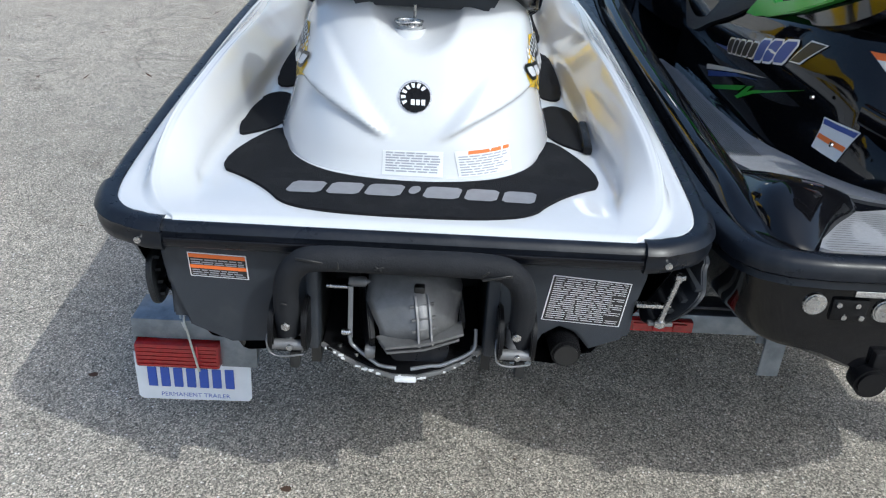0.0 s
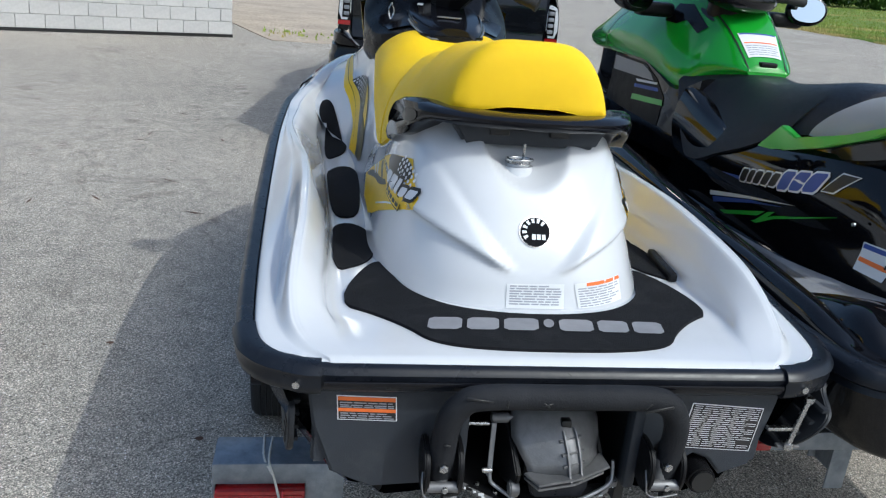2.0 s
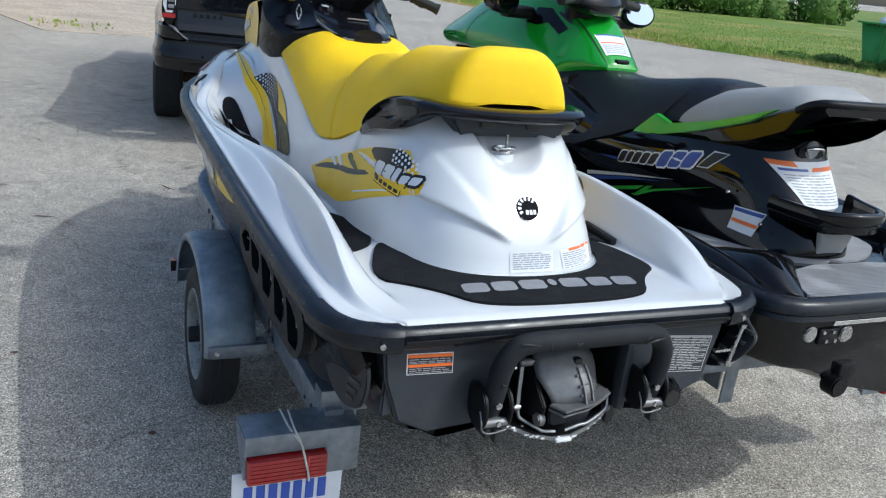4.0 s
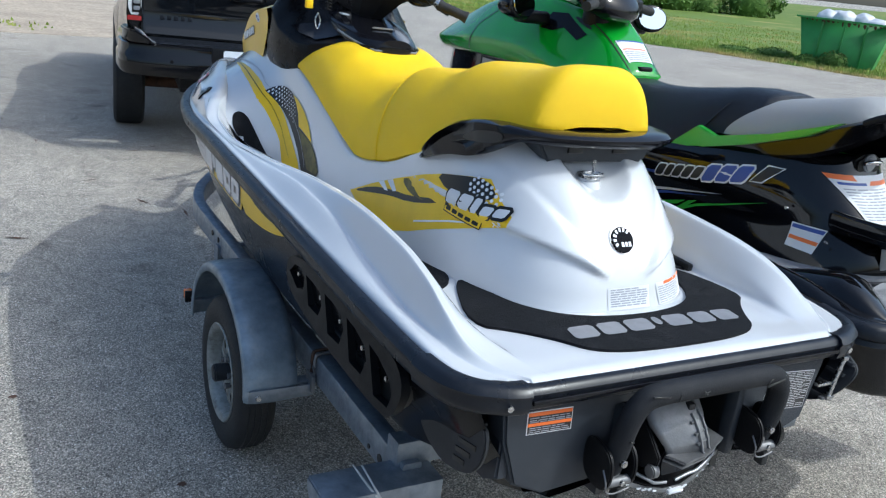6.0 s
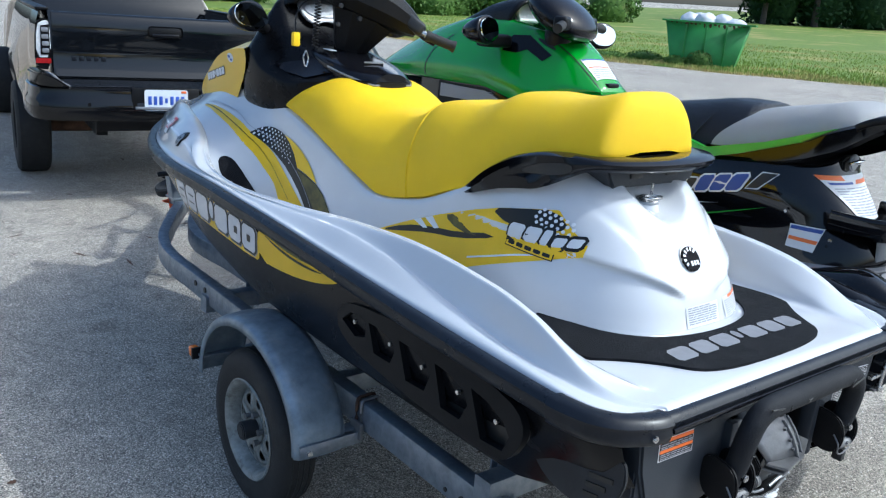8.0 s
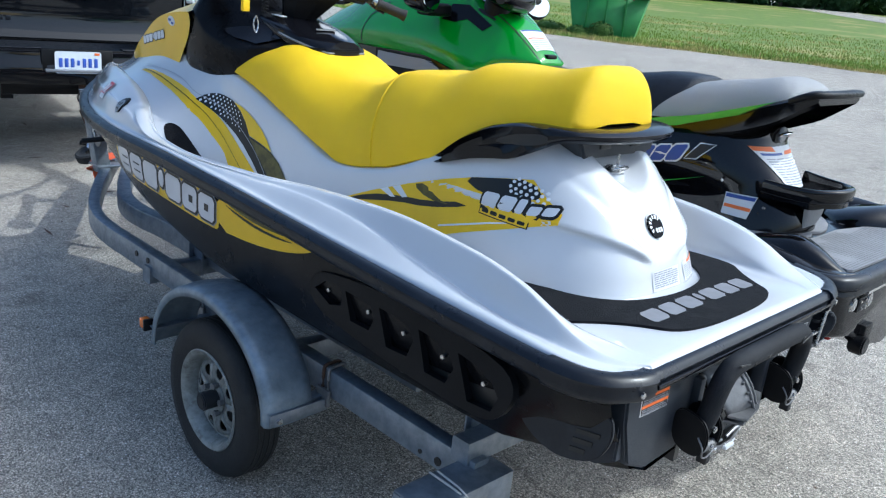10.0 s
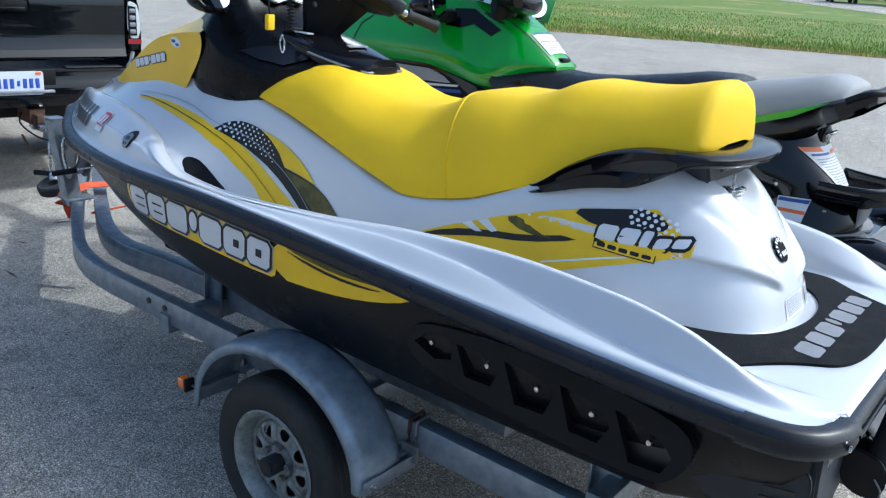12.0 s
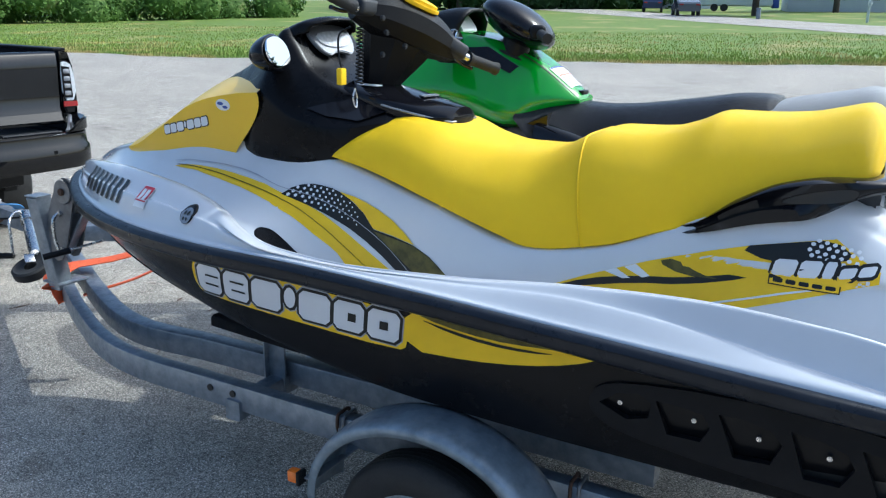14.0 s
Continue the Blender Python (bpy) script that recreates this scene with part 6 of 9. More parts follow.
def build_green():
    k = thing("personal_watercraft", "black and green personal watercraft on the same trailer", "jet ski")
    ys = np.concatenate([np.linspace(0.025, 0.3, 16), np.linspace(0.36, 2.4, 34), np.linspace(2.45, 3.27, 18)])
    # hull
    rows = []
    for y in ys:
        X, Z = float(k_beam(y)) - 0.015, float(k_rail(y)) - 0.02
        ch = float(curve_at((0, 0.5, 1.5, 2.2, 2.8, 3.27), (0.695, 0.67, 0.64, 0.70, 0.84, 0.96), y))
        kz = float(curve_at((0, 0.5, 1.5, 2.4, 3.0, 3.27), (0.56, 0.56, 0.50, 0.56, 0.75, 0.94), y))
        pts = [(X, Z), (X - 0.012, Z - 0.06), (max(0.03, X - 0.02), 0.5 * (Z + ch)), (max(0.02, X - 0.045), ch), (max(0.015, X - 0.10), ch - 0.02), (X * 0.4, kz + 0.3 * (ch - kz)), (0, kz)]
        rows.append(mirrored([(p.x, y, p.z) for p in smooth_line([(a, 0, c) for a, c in pts], 3)]))
    v, f = sheet(rows)
    m = len(rows[0])
    f.append(tuple(range(m)))
    hullk = obj("hull", v, f, M["k_black"], k, "gloss black hull", sharp=45)
    # deck: gunwale, foot tray and centre
    rows = []
    for y in ys:
        X, Z = float(k_beam(y)) - 0.012, float(k_rail(y))
        g = float(curve_at((-0.06, 0.1, 0.2, 0.32, 1.0, 2.0, 3.27), (0.0, 0.004, 0.02, 0.035, 0.045, 0.05, 0.02), y))
        fl = float(curve_at((0.0, 0.25, 0.6, 1.9, 2.3, 2.6, 3.27), (0.893, 0.89, 0.86, 0.83, 0.90, 1.05, 1.03), y))
        mid = float(curve_at((0.0, 0.6, 2.0, 2.5, 3.0, 3.27), (0.894, 0.865, 0.85, 1.10, 1.12, 1.03), y))
        tray = float(curve_at((-0.06, 0.1, 0.25, 0.5, 2.2, 3.27), (0.97, 0.95, 0.86, 0.83, 0.80, 0.70), y))
        pts = [(X, Z - 0.03), (X - 0.006, Z + 0.002), (X - 0.03, Z + g), (X * 0.90, Z + g * 1.1), (X * tray * 0.99, Z + g * 0.6), (X * tray * 0.94, fl + 0.01), (X * tray * 0.90, fl), (X * 0.5, fl), (X * 0.42, 0.5 * (fl + mid)), (0, mid)]
        rows.append(mirrored([(p.x, y, p.z) for p in smooth_line([(a, 0, c) for a, c in pts], 3)]))
    v, f = sheet(rows)
    deckk = obj("deck", v, f, M["k_black"], k, "gloss black deck", sharp=60)
    # rubber rail
    side = [(-float(k_beam(y)), float(y), float(k_rail(y)) - 0.03) for y in ys]
    stern = [(x, 0.018, 0.873) for x in (0.42, 0.2, 0, -0.2, -0.42)]
    path = [(KX + a, b, c) for a, b, c in side + [(0, 3.29, 0.97)] + [(-a, b, c) for a, b, c in side[::-1]] + stern]
    v, f = sweep(path, [(0.014, 0.032), (-0.014, 0.034), (-0.030, 0.020), (-0.030, -0.006), (-0.020, -0.014), (-0.024, -0.028), (0.010, -0.032)], closed=True)
    obj("rubber_rail", v, f, M["bumper"], k, sharp=50)
    bar("rail_trim", [(KX + x, 0.008, 0.830) for x in (-0.36, 0, 0.36)], 0.006, 0.014, M["chrome"], k, r=0.002)
    # centre body under the seat, round at the stern
    rows = []
    for v_ in (0.0, 0.08, 0.18, 0.30, 0.36, 0.41, 0.5, 0.6, 0.72, 0.85, 0.93, 1.0):
        yr = float(curve_at((0, 0.15, 0.33, 0.41, 0.6, 0.85, 1.0), (0.365, 0.362, 0.385, 0.425, 0.475, 0.540, 0.556), v_))
        ring = []
        for i in range(61):
            u = i / 60
            if u < 0.4:
                a = radians(90 * u / 0.4)
                y, r = 0.95 - (0.95 - yr) * math.cos(a) ** 0.95, math.sin(a) ** 0.78
            else:
                y, r = 0.95 + 0.87 * (u - 0.4) / 0.6, 1.0
            top = float(curve_at((0.2, 0.5, 1.0, 1.4, 1.8, 2.1, 2.6), (1.235, 1.225, 1.175, 1.14, 1.22, 1.28, 1.30), y))
            w0 = float(curve_at((0.2, 0.8, 1.6, 2.6), (0.30, 0.285, 0.27, 0.30), y))
            w1 = float(curve_at((0.2, 0.8, 1.4, 2.0, 2.6), (0.17, 0.215, 0.225, 0.235, 0.25), y))
            w = (w1 + 0.03) + (w0 - w1 - 0.03) * (1 - v_) ** 2.6 + 0.035 * math.sin(math.pi * min(1.0, max(0.0, (v_ - 0.35) / 0.65)))
            ring.append((w * r, y, 0.84 + (top - 0.84) * v_))
        rows.append([(KX - a, b, c) for a, b, c in ring[::-1]] + [(KX + a, b, c) for a, b, c in ring[1:]])
    last = rows[-1]
    for s in (0.7, 0.0):
        rows.append([(KX + (x - KX) * s, y, z + 0.01) for x, y, z in last])
    v, f = sheet(rows)
    body = obj("seat_body", v, f, M["k_black"], k, "gloss black seat body", sharp=60)
    # seats
    def seat(name, y0, y1, lo, hi, wb, wt, material, label):
        rr = seat_rows(y0, y1, 30, lo, hi, wb, wt)
        rr = [[(x + KX, y, z) for x, y, z in row] for row in rr]
        a, b = rr[0], rr[-1]
        zl = min(p[2] for p in a) + 0.015
        rr = [shrink_row(a, y0 - 0.022, 0.25, 0.25, zl), shrink_row(a, y0 - 0.018, 0.7, 0.7, zl), shrink_row(a, y0 - 0.008, 0.93, 0.93, zl)] + rr + [shrink_row(b, y1 + 0.006, 0.93), shrink_row(b, y1 + 0.01, 0.6)]
        v, f = sheet(rr, caps=True)
        return obj(name, v, f, material, k, label, sharp=60)

    # its padded sides reach far down over the body
    lo = ((0.85, 1.1, 1.25, 1.40, 1.55, 1.62, 1.70, 1.80, 1.93), (1.24, 1.19, 1.112, 1.053, 0.998, 0.992, 1.045, 1.124, 1.24))
    hi = ((0.85, 0.92, 1.0, 1.14, 1.32, 1.45, 1.6, 1.75, 1.85, 1.93), (1.372, 1.384, 1.384, 1.363, 1.333, 1.315, 1.305, 1.315, 1.325, 1.32))
    wb = ((0.85, 1.1, 1.25, 1.4, 1.6, 1.8, 1.93), (0.20, 0.235, 0.285, 0.306, 0.308, 0.285, 0.25))
    wt = ((0.85, 1.1, 1.5, 1.85), (0.155, 0.16, 0.175, 0.16))
    seat("front_seat", 0.88, 1.93, lo, hi, wb, wt, M["k_seat"], "black vinyl front seat")
    sm = seat_rows(1.09, 1.092, 1, lo, hi, wb, wt)[0]
    tube("seat_seam", [(KX + x * 1.005, y - 0.12 + 1.3 * (1.36 - z) * 0.35 + 0.05, z + 0.002) for x, y, z in sm], 0.004, M["label_hollow_black"], k, n=6, up=(0, 1, 0))
    seat("rear_seat", 0.475, 1.075, ((0.45, 0.6, 0.75, 0.9, 1.02), (1.350, 1.310, 1.262, 1.222, 1.212)), ((0.45, 0.50, 0.55, 0.62, 0.72, 0.82, 0.92, 1.02), (1.40, 1.425, 1.433, 1.418, 1.398, 1.378, 1.348, 1.30)), ((0.45, 0.6, 0.9, 1.02), (0.19, 0.215, 0.225, 0.215)), ((0.45, 0.6, 0.9, 1.02), (0.16, 0.175, 0.185, 0.185)), M["k_grey"], "grey vinyl rear seat")
    # green trim and black tail with the rear grab handle
    rows = []
    for i in range(22):
        t_ = i / 21
        y = 0.37 + 0.81 * t_
        zt = float(curve_at((0.33, 0.45, 0.6, 0.8, 1.0, 1.18), (1.408, 1.375, 1.315, 1.250, 1.205, 1.17), y))
        zb = float(curve_at((0.33, 0.42, 0.5, 0.56, 0.62, 0.8, 1.18), (1.388, 1.325, 1.268, 1.240, 1.215, 1.175, 1.15), y))
        w = float(curve_at((0.33, 0.4, 0.6, 1.0, 1.18), (0.17, 0.20, 0.228, 0.236, 0.23), y))
        rows.append(mirrored([(w - 0.02, y, zb), (w, y, zb + 0.012), (w, y, zt - 0.012), (w - 0.02, y, zt), (0, y, zt)]))
    v, f = sheet(rows, caps=True)
    obj("tail_panel", v, f, M["k_black"], k, sharp=50)
    hp = smooth_line([(KX - 0.20, 0.46, 1.36), (KX - 0.195, 0.40, 1.392), (KX - 0.14, 0.365, 1.398), (KX, 0.352, 1.400), (KX + 0.14, 0.365, 1.398), (KX + 0.195, 0.40, 1.392), (KX + 0.20, 0.46, 1.36)], 6)
    v, f = sweep(hp, round_profile(0.045, 0.024, 0.010, 3))
    obj("grab_handle", v, f, M["plastic"], k, "black rear grab handle", sharp=60)
    part("tow_hook_plate", prism(chaikin([(KX - 0.06, 1.17), (KX - 0.07, 1.24), (KX + 0.07, 1.24), (KX + 0.06, 1.17)], 1), 0.03, "y", 0.562, 0.008), M["plastic"], k)
    tube("tow_hook", smooth_line([(KX - 0.03, 0.545, 1.212), (KX - 0.025, 0.525, 1.222), (KX + 0.025, 0.525, 1.222), (KX + 0.03, 0.545, 1.212)], 5), 0.007, M["chrome"], k, "chrome tow hook")
    part("hook_base", bm_cyl(0.034, 0.028, 0.012, (KX, 0.546, 1.214), "Y", 20, 0.004), M["silver"], k)
    # rear step well and re-boarding handle
    for s in (-1, 1):
        rows = []
        for i in range(19):
            y = 0.045 + 0.43 * i / 18
            h = float(curve_at((0.045, 0.09, 0.16, 0.23, 0.33, 0.475), (0.004, 0.030, 0.065, 0.080, 0.060, 0.012), y))
            a = float(curve_at((0.045, 0.17, 0.30, 0.36, 0.475), (0.447, 0.350, 0.252, 0.275, 0.385), y))
            b = float(curve_at((0.045, 0.1, 0.2, 0.475), (0.47, 0.512, 0.528, 0.50), y))
            rows.append([(KX + s * (a + (b - a) * u), y, 0.888 + h * w) for u, w in ((-0.03, -0.3), (0.0, 0.12), (0.10, 0.50), (0.35, 0.82), (0.68, 1.0), (0.88, 0.8), (1.0, 0.2), (1.06, -0.3))])
        v, f = sheet(rows, caps=True)
        obj("step_fairing", v, f, M["k_black"], k, "gloss black moulded fairing", sharp=70)
    # lens under the lip of the seat body
    rows = []
    for i in range(9):
        t_ = i / 8
        z = 0.900 + 0.078 * t_
        w, d = 0.062 + 0.020 * t_, 0.030 * math.sin(0.35 + 1.5 * t_) - 0.004
        rows.append([(KX + w * math.cos(a), 0.372 - d * math.sin(a) ** 0.7, z) for a in np.linspace(0, math.pi, 17)])
    v, f = sheet(rows, caps=True)
    lens = obj("stern_lens", v, f, M["k_grey"], k, "translucent grey lens under a black lip", sharp=60)
    part("lens_cap", prism(chaikin([(KX - 0.09, 0.40), (KX - 0.09, 0.36), (KX - 0.05, 0.335), (KX + 0.05, 0.335), (KX + 0.09, 0.36), (KX + 0.09, 0.40)], 2), 0.014, "z", 0.984, 0.004), M["k_black"], lens)
    part("lens_sticker", prism(chaikin([(KX - 0.03, 0.349), (KX + 0.03, 0.349), (KX + 0.03, 0.372), (KX - 0.03, 0.372)], 1), 0.003, "z", 0.993), M["label_white"], lens)
    # moulded lip that sweeps aft round the foot of the label
    lip = smooth_line([(KX - 0.185, 0.50, 1.045), (KX - 0.165, 0.42, 1.040), (KX - 0.135, 0.33, 1.040), (KX - 0.07, 0.275, 1.045), (KX, 0.262, 1.047), (KX + 0.07, 0.275, 1.045), (KX + 0.135, 0.33, 1.040), (KX + 0.165, 0.42, 1.040), (KX + 0.185, 0.50, 1.045)], 6)
    part("lip_floor", prism([(p.x, p.y) for p in lip], 0.03, "z", 1.016), M["k_black"], k)
    v, f = sweep(lip, round_profile(0.026, 0.052, 0.010, 3))
    obj("body_lip", v, f, M["k_black"], k, "gloss black moulded lip", sharp=60)
    # hood in candy green
    rows = []
    for i in range(61):
        t_ = i / 60
        y = 1.69 + 0.75 * t_ * 1.4 if t_ < 0.5 else 2.215 + 2.45 * (t_ - 0.5)
        zt = float(curve_at((1.69, 1.75, 1.9, 2.1, 2.3, 2.5, 2.75, 3.0, 3.25, 3.44), (1.335, 1.385, 1.49, 1.572, 1.602, 1.60, 1.55, 1.475, 1.39, 1.315), y))
        zb = float(curve_at((1.69, 1.8, 1.88, 1.94, 2.0, 2.1, 2.2, 2.3, 2.7, 3.1, 3.44), (1.315, 1.295, 1.262, 1.205, 1.203, 1.243, 1.270, 1.285, 1.288, 1.275, 1.28), y))
        w = float(curve_at((1.69, 1.8, 2.0, 2.3, 2.7, 3.1, 3.35, 3.44), (0.085, 0.15, 0.245, 0.285, 0.30, 0.25, 0.14, 0.05), y))
        wt = float(curve_at((1.69, 1.9, 2.2, 2.7, 3.1, 3.44), (0.075, 0.11, 0.155, 0.17, 0.13, 0.03), y))
        pts = [(w - 0.02, zb - 0.02), (w, zb), (w + 0.006, zb + 0.25 * (zt - zb)), (0.55 * w + 0.45 * wt, zb + 0.62 * (zt - zb)), (wt, zt - 0.015), (wt * 0.6, zt - 0.002), (0, zt)]
        rows.append(mirrored([(p.x, y, p.z) for p in smooth_line([(a, 0, c) for a, c in pts], 4)]))
    v, f = sheet(rows, caps=True)
    hoodk = obj("hood", v, f, M["lime"], k, "glossy candy green hood", sharp=60)
    # black body below the hood
    rows = []
    for i in range(31):
        y = 1.78 + 1.50 * i / 30
        w = float(curve_at((1.78, 2.0, 2.5, 2.8, 3.1, 3.28), (0.225, 0.268, 0.290, 0.272, 0.19, 0.07), y))
        zt = float(curve_at((1.78, 1.94, 2.1, 2.3, 2.7, 3.28), (1.27, 1.21, 1.25, 1.29, 1.29, 1.28), y))
        rows.append(mirrored([(w + 0.03, y, 0.93), (w + 0.012, y, 1.05), (w, y, 1.16), (w - 0.004, y, zt - 0.01), (w - 0.03, y, zt), (0, y, zt)]))
    v, f = sheet(rows, caps=True)
    front_body = obj("front_body", v, f, M["k_black"], k, "gloss black body below the hood", sharp=60)
    tk = tree_of(front_body)
    th, tb, td, thl = tree_of(hoodk), tree_of(body), tree_of(deckk), tree_of(hullk)
    for sx in (-1, 1):
        gap = [(0.080, 1.70), (0.104, 1.86), (0.122, 1.97), (0.112, 2.02), (0.085, 2.05)]
        decal("storage_lid_gap", [(KX + sx * a, b) for a, b in gap] + [(KX + sx * (a - 0.005), b - 0.002) for a, b in gap[::-1]], "-z", th, M["label_hollow_black"], k, 0.002)
    lab = decal("hood_label", [(KX - 0.068, 1.735), (KX + 0.068, 1.735), (KX + 0.082, 1.84), (KX - 0.082, 1.84)], "-z", th, M["label_white"], k, 0.003, label="white label with red and blue lines")
    q = quad_map([(KX - 0.068, 1.735), (KX + 0.068, 1.735), (KX + 0.082, 1.84), (KX - 0.082, 1.84)])
    decal("blue_line", [q(0.03, 0.93), q(0.97, 0.93), q(0.97, 0.99), q(0.03, 0.99)], "-z", th, M["label_blue"], lab, 0.004)
    decal("red_line", [q(0.05, 0.55), q(0.95, 0.55), q(0.95, 0.60), q(0.05, 0.60)], "-z", th, M["label_orange"], lab, 0.004)
    decal("fine_print", bars(q, [0.45 - 0.09 * i for i in range(5)], 0.06, 0.94, 0.4, 11), "-z", th, M["label_ink"], lab, 0.004, step=0.05)
    part("lid_catch", bm_box((0.07, 0.03, 0.018), 0.005, (KX, 1.705, 1.348)), M["plastic"], k)
    for s in (-1, 1):
        w = "+x" if s < 0 else "-x"
        decal("hood_vent", [(2.21, 1.455), (2.19, 1.53), (2.10, 1.535), (1.955, 1.455), (1.985, 1.425), (2.08, 1.47), (2.13, 1.45)], w, th, M["gloss"], k, 0.004)
        decal("hood_mark", chaikin([(2.05, 1.515), (1.95, 1.475), (1.952, 1.488), (2.05, 1.53)], 1), w, th, M["label_hollow_black"], k, 0.004)
        decal("hood_gap", [(2.72, 1.29), (2.70, 1.42), (2.60, 1.50), (2.605, 1.503), (2.706, 1.424), (2.727, 1.29)], w, th, M["label_hollow_black"], k, 0.003)
        # striped knee panel below the hood
        kn = decal("knee_panel", [(2.62, 1.268), (2.24, 1.268), (2.10, 1.218), (2.00, 1.150), (2.0, 1.03), (2.62, 1.05)], w, tk, M["panel"], k, 0.003, label="grey ribbed knee panel with blue and green stripes")
        decal("grey_ribs", [(2.60, 1.258), (2.25, 1.258), (2.16, 1.232), (2.12, 1.205), (2.60, 1.192)], w, tk, M["k_grey"], kn, 0.005)
        decal("rib_groove", [[(2.59, z_), (2.14 + 0.012 * j, z_ + 0.010), (2.14 + 0.012 * j, z_ + 0.012), (2.59, z_ + 0.002)] for j, z_ in enumerate((1.203, 1.211, 1.219, 1.227, 1.235, 1.243))], w, tk, M["label_ink"], kn, 0.0062, step=0.1)
        decal("white_stripe", [(2.28, 1.178), (2.085, 1.193), (2.075, 1.203), (2.30, 1.188)], w, tk, M["label_white"], kn, 0.005)
        decal("blue_stripe", [(2.30, 1.150), (2.055, 1.168), (2.068, 1.182), (2.30, 1.166)], w, tk, M["label_blue"], kn, 0.005)
        decal("green_stripe", [(2.30, 1.095), (1.99, 1.118), (2.005, 1.140), (2.30, 1.120)], w, tk, M["lime_trim"], kn, 0.005)
        # side graphics: blocks for the model name, streaks
        place = lambda u, v: (1.215 - 0.225 * u - 0.02 * (v - 0.5), 1.003 + 0.040 * u + 0.046 * v)
        b1 = block_word([(1, 0), (0.8, 0), (1, 0), (1, 0), (1, 0)], place, 0.2, 0.02)
        mk = decal("name_outline", [grow(x, 0.006) for x in b1], w, tb, M["label_white"], k, 0.002, label="blocks of white edged lettering")
        for piece in b1:
            decal("name_block", piece, w, tb, M["label_hollow_black"], mk, 0.003)
        place2 = lambda u, v: (0.975 - 0.180 * u - 0.02 * (v - 0.5), 1.040 + 0.040 * u + 0.062 * v)
        b2 = block_word([(1, 0), (1, 0), (1, 0)], place2, 0.12, 0.03)
        decal("number_outline", [grow(x, 0.007) for x in b2], w, tb, M["label_white"], mk, 0.004)
        for piece in b2:
            decal("number_block", piece, w, tb, M["label_blue"], mk, 0.005)
        b3 = [(0.785, 1.092), (0.745, 1.098), (0.695, 1.155), (0.745, 1.152)]
        decal("letter_outline", grow(b3, 0.005), w, tb, M["label_white"], mk, 0.004)
        decal("letter_block", b3, w, tb, M["label_hollow_black"], mk, 0.005)
        decal("blue_streak", [(1.36, 1.000), (1.20, 1.022), (1.22, 1.005)], w, tb, M["label_blue"], mk, 0.002)
        decal("streak", [(1.45, 0.905), (1.15, 0.968), (0.88, 1.017), (1.15, 0.958), (1.44, 0.890)], w, tb, M["label_white"], k, 0.002)
        decal("streak", [(1.42, 0.890), (1.15, 0.955), (0.95, 0.992), (1.15, 0.945), (1.40, 0.875)], w, tb, M["label_blue"], k, 0.003)
        decal("green_streak", [(1.34, 0.862), (1.06, 0.943), (1.095, 0.918), (1.30, 0.860)], w, tb, M["lime_trim"], k, 0.003)
        decal("green_streak", [(1.11, 0.893), (1.045, 0.946), (1.005, 0.958), (1.075, 0.900)], w, tb, M["lime_trim"], k, 0.0034)
        decal("green_streak", [(1.12, 0.892), (1.005, 0.945), (0.70, 1.038), (1.00, 0.936), (1.09, 0.893)], w, tb, M["lime_trim"], k, 0.0030)
        part("green_trim", prism([(1.235, 1.108), (1.08, 1.225), (0.99, 1.205), (0.75, 1.265), (0.50, 1.352), (0.62, 1.285), (0.85, 1.205), (1.05, 1.150)], 0.03, "x", KX + s * 0.248, 0.004), M["lime_trim"], k, "bright green trim panel")
        # notice and warning labels
        lab = decal("notice_label", [(0.616, 0.917), (0.526, 0.910), (0.515, 0.993), (0.619, 0.997)], w, tb, M["label_white"], k, 0.003, label="white notice label with blue and orange strips")
        decal("blue_strip", [(0.616, 0.980), (0.520, 0.976), (0.518, 0.989), (0.616, 0.993)], w, tb, M["label_blue"], lab, 0.004)
        decal("orange_strip", [(0.614, 0.943), (0.524, 0.937), (0.523, 0.950), (0.614, 0.955)], w, tb, M["label_orange"], lab, 0.004)
        part("screw", bm_cyl(0.006, 0.006, 0.006, (KX + s * 0.262, 0.62, 1.045), "X", 8), M["steel"], k)
        part("screw", bm_cyl(0.006, 0.006, 0.006, (KX + s * 0.272, 0.44, 0.985), "X", 8), M["steel"], k)
    q = quad_map([(KX - 0.050, 1.018), (KX + 0.140, 1.010), (KX + 0.125, 1.176), (KX - 0.157, 1.170)])
    lab = decal("warning_label", [q(0, 0), q(1, 0), q(1, 1), q(0, 1)], "+y", tb, M["label_white"], k, 0.003, label="large white warning label with orange and blue strips")
    decal("orange_strip", [[q(0.0, 0.90), q(0.32, 0.88), q(0.30, 1.0), q(0.0, 1.0)], [q(0.5, 0.80), q(0.98, 0.80), q(1, 0.88), q(0.55, 0.88)]], "+y", tb, M["label_orange"], lab, 0.004)
    decal("blue_strip", [q(0.05, 0.80), q(0.45, 0.80), q(0.45, 0.85), q(0.05, 0.85)], "+y", tb, M["label_blue"], lab, 0.004)
    decal("fine_print", bars(q, [0.72 - 0.055 * i for i in range(11)], 0.06, 0.94, 0.45, 12), "+y", tb, M["label_ink"], lab, 0.004, step=0.05)
    # ribbed mats
    for s in (-1, 1):
        tray = decal("deck_mat", chaikin([(KX + s * a, b) for a, b in ((0.42, 1.75), (0.315, 1.75), (0.32, 0.95), (0.25, 0.62), (0.13, 0.45), (0.002, 0.42), (0.002, 0.335), (0.15, 0.345), (0.29, 0.424), (0.388, 0.516), (0.433, 0.624), (0.433, 1.16))], 1), "-z", td, M["k_mat"], k, 0.003, 0.005, label="grey ribbed deck mat")
        tmat = tree_of(tray)
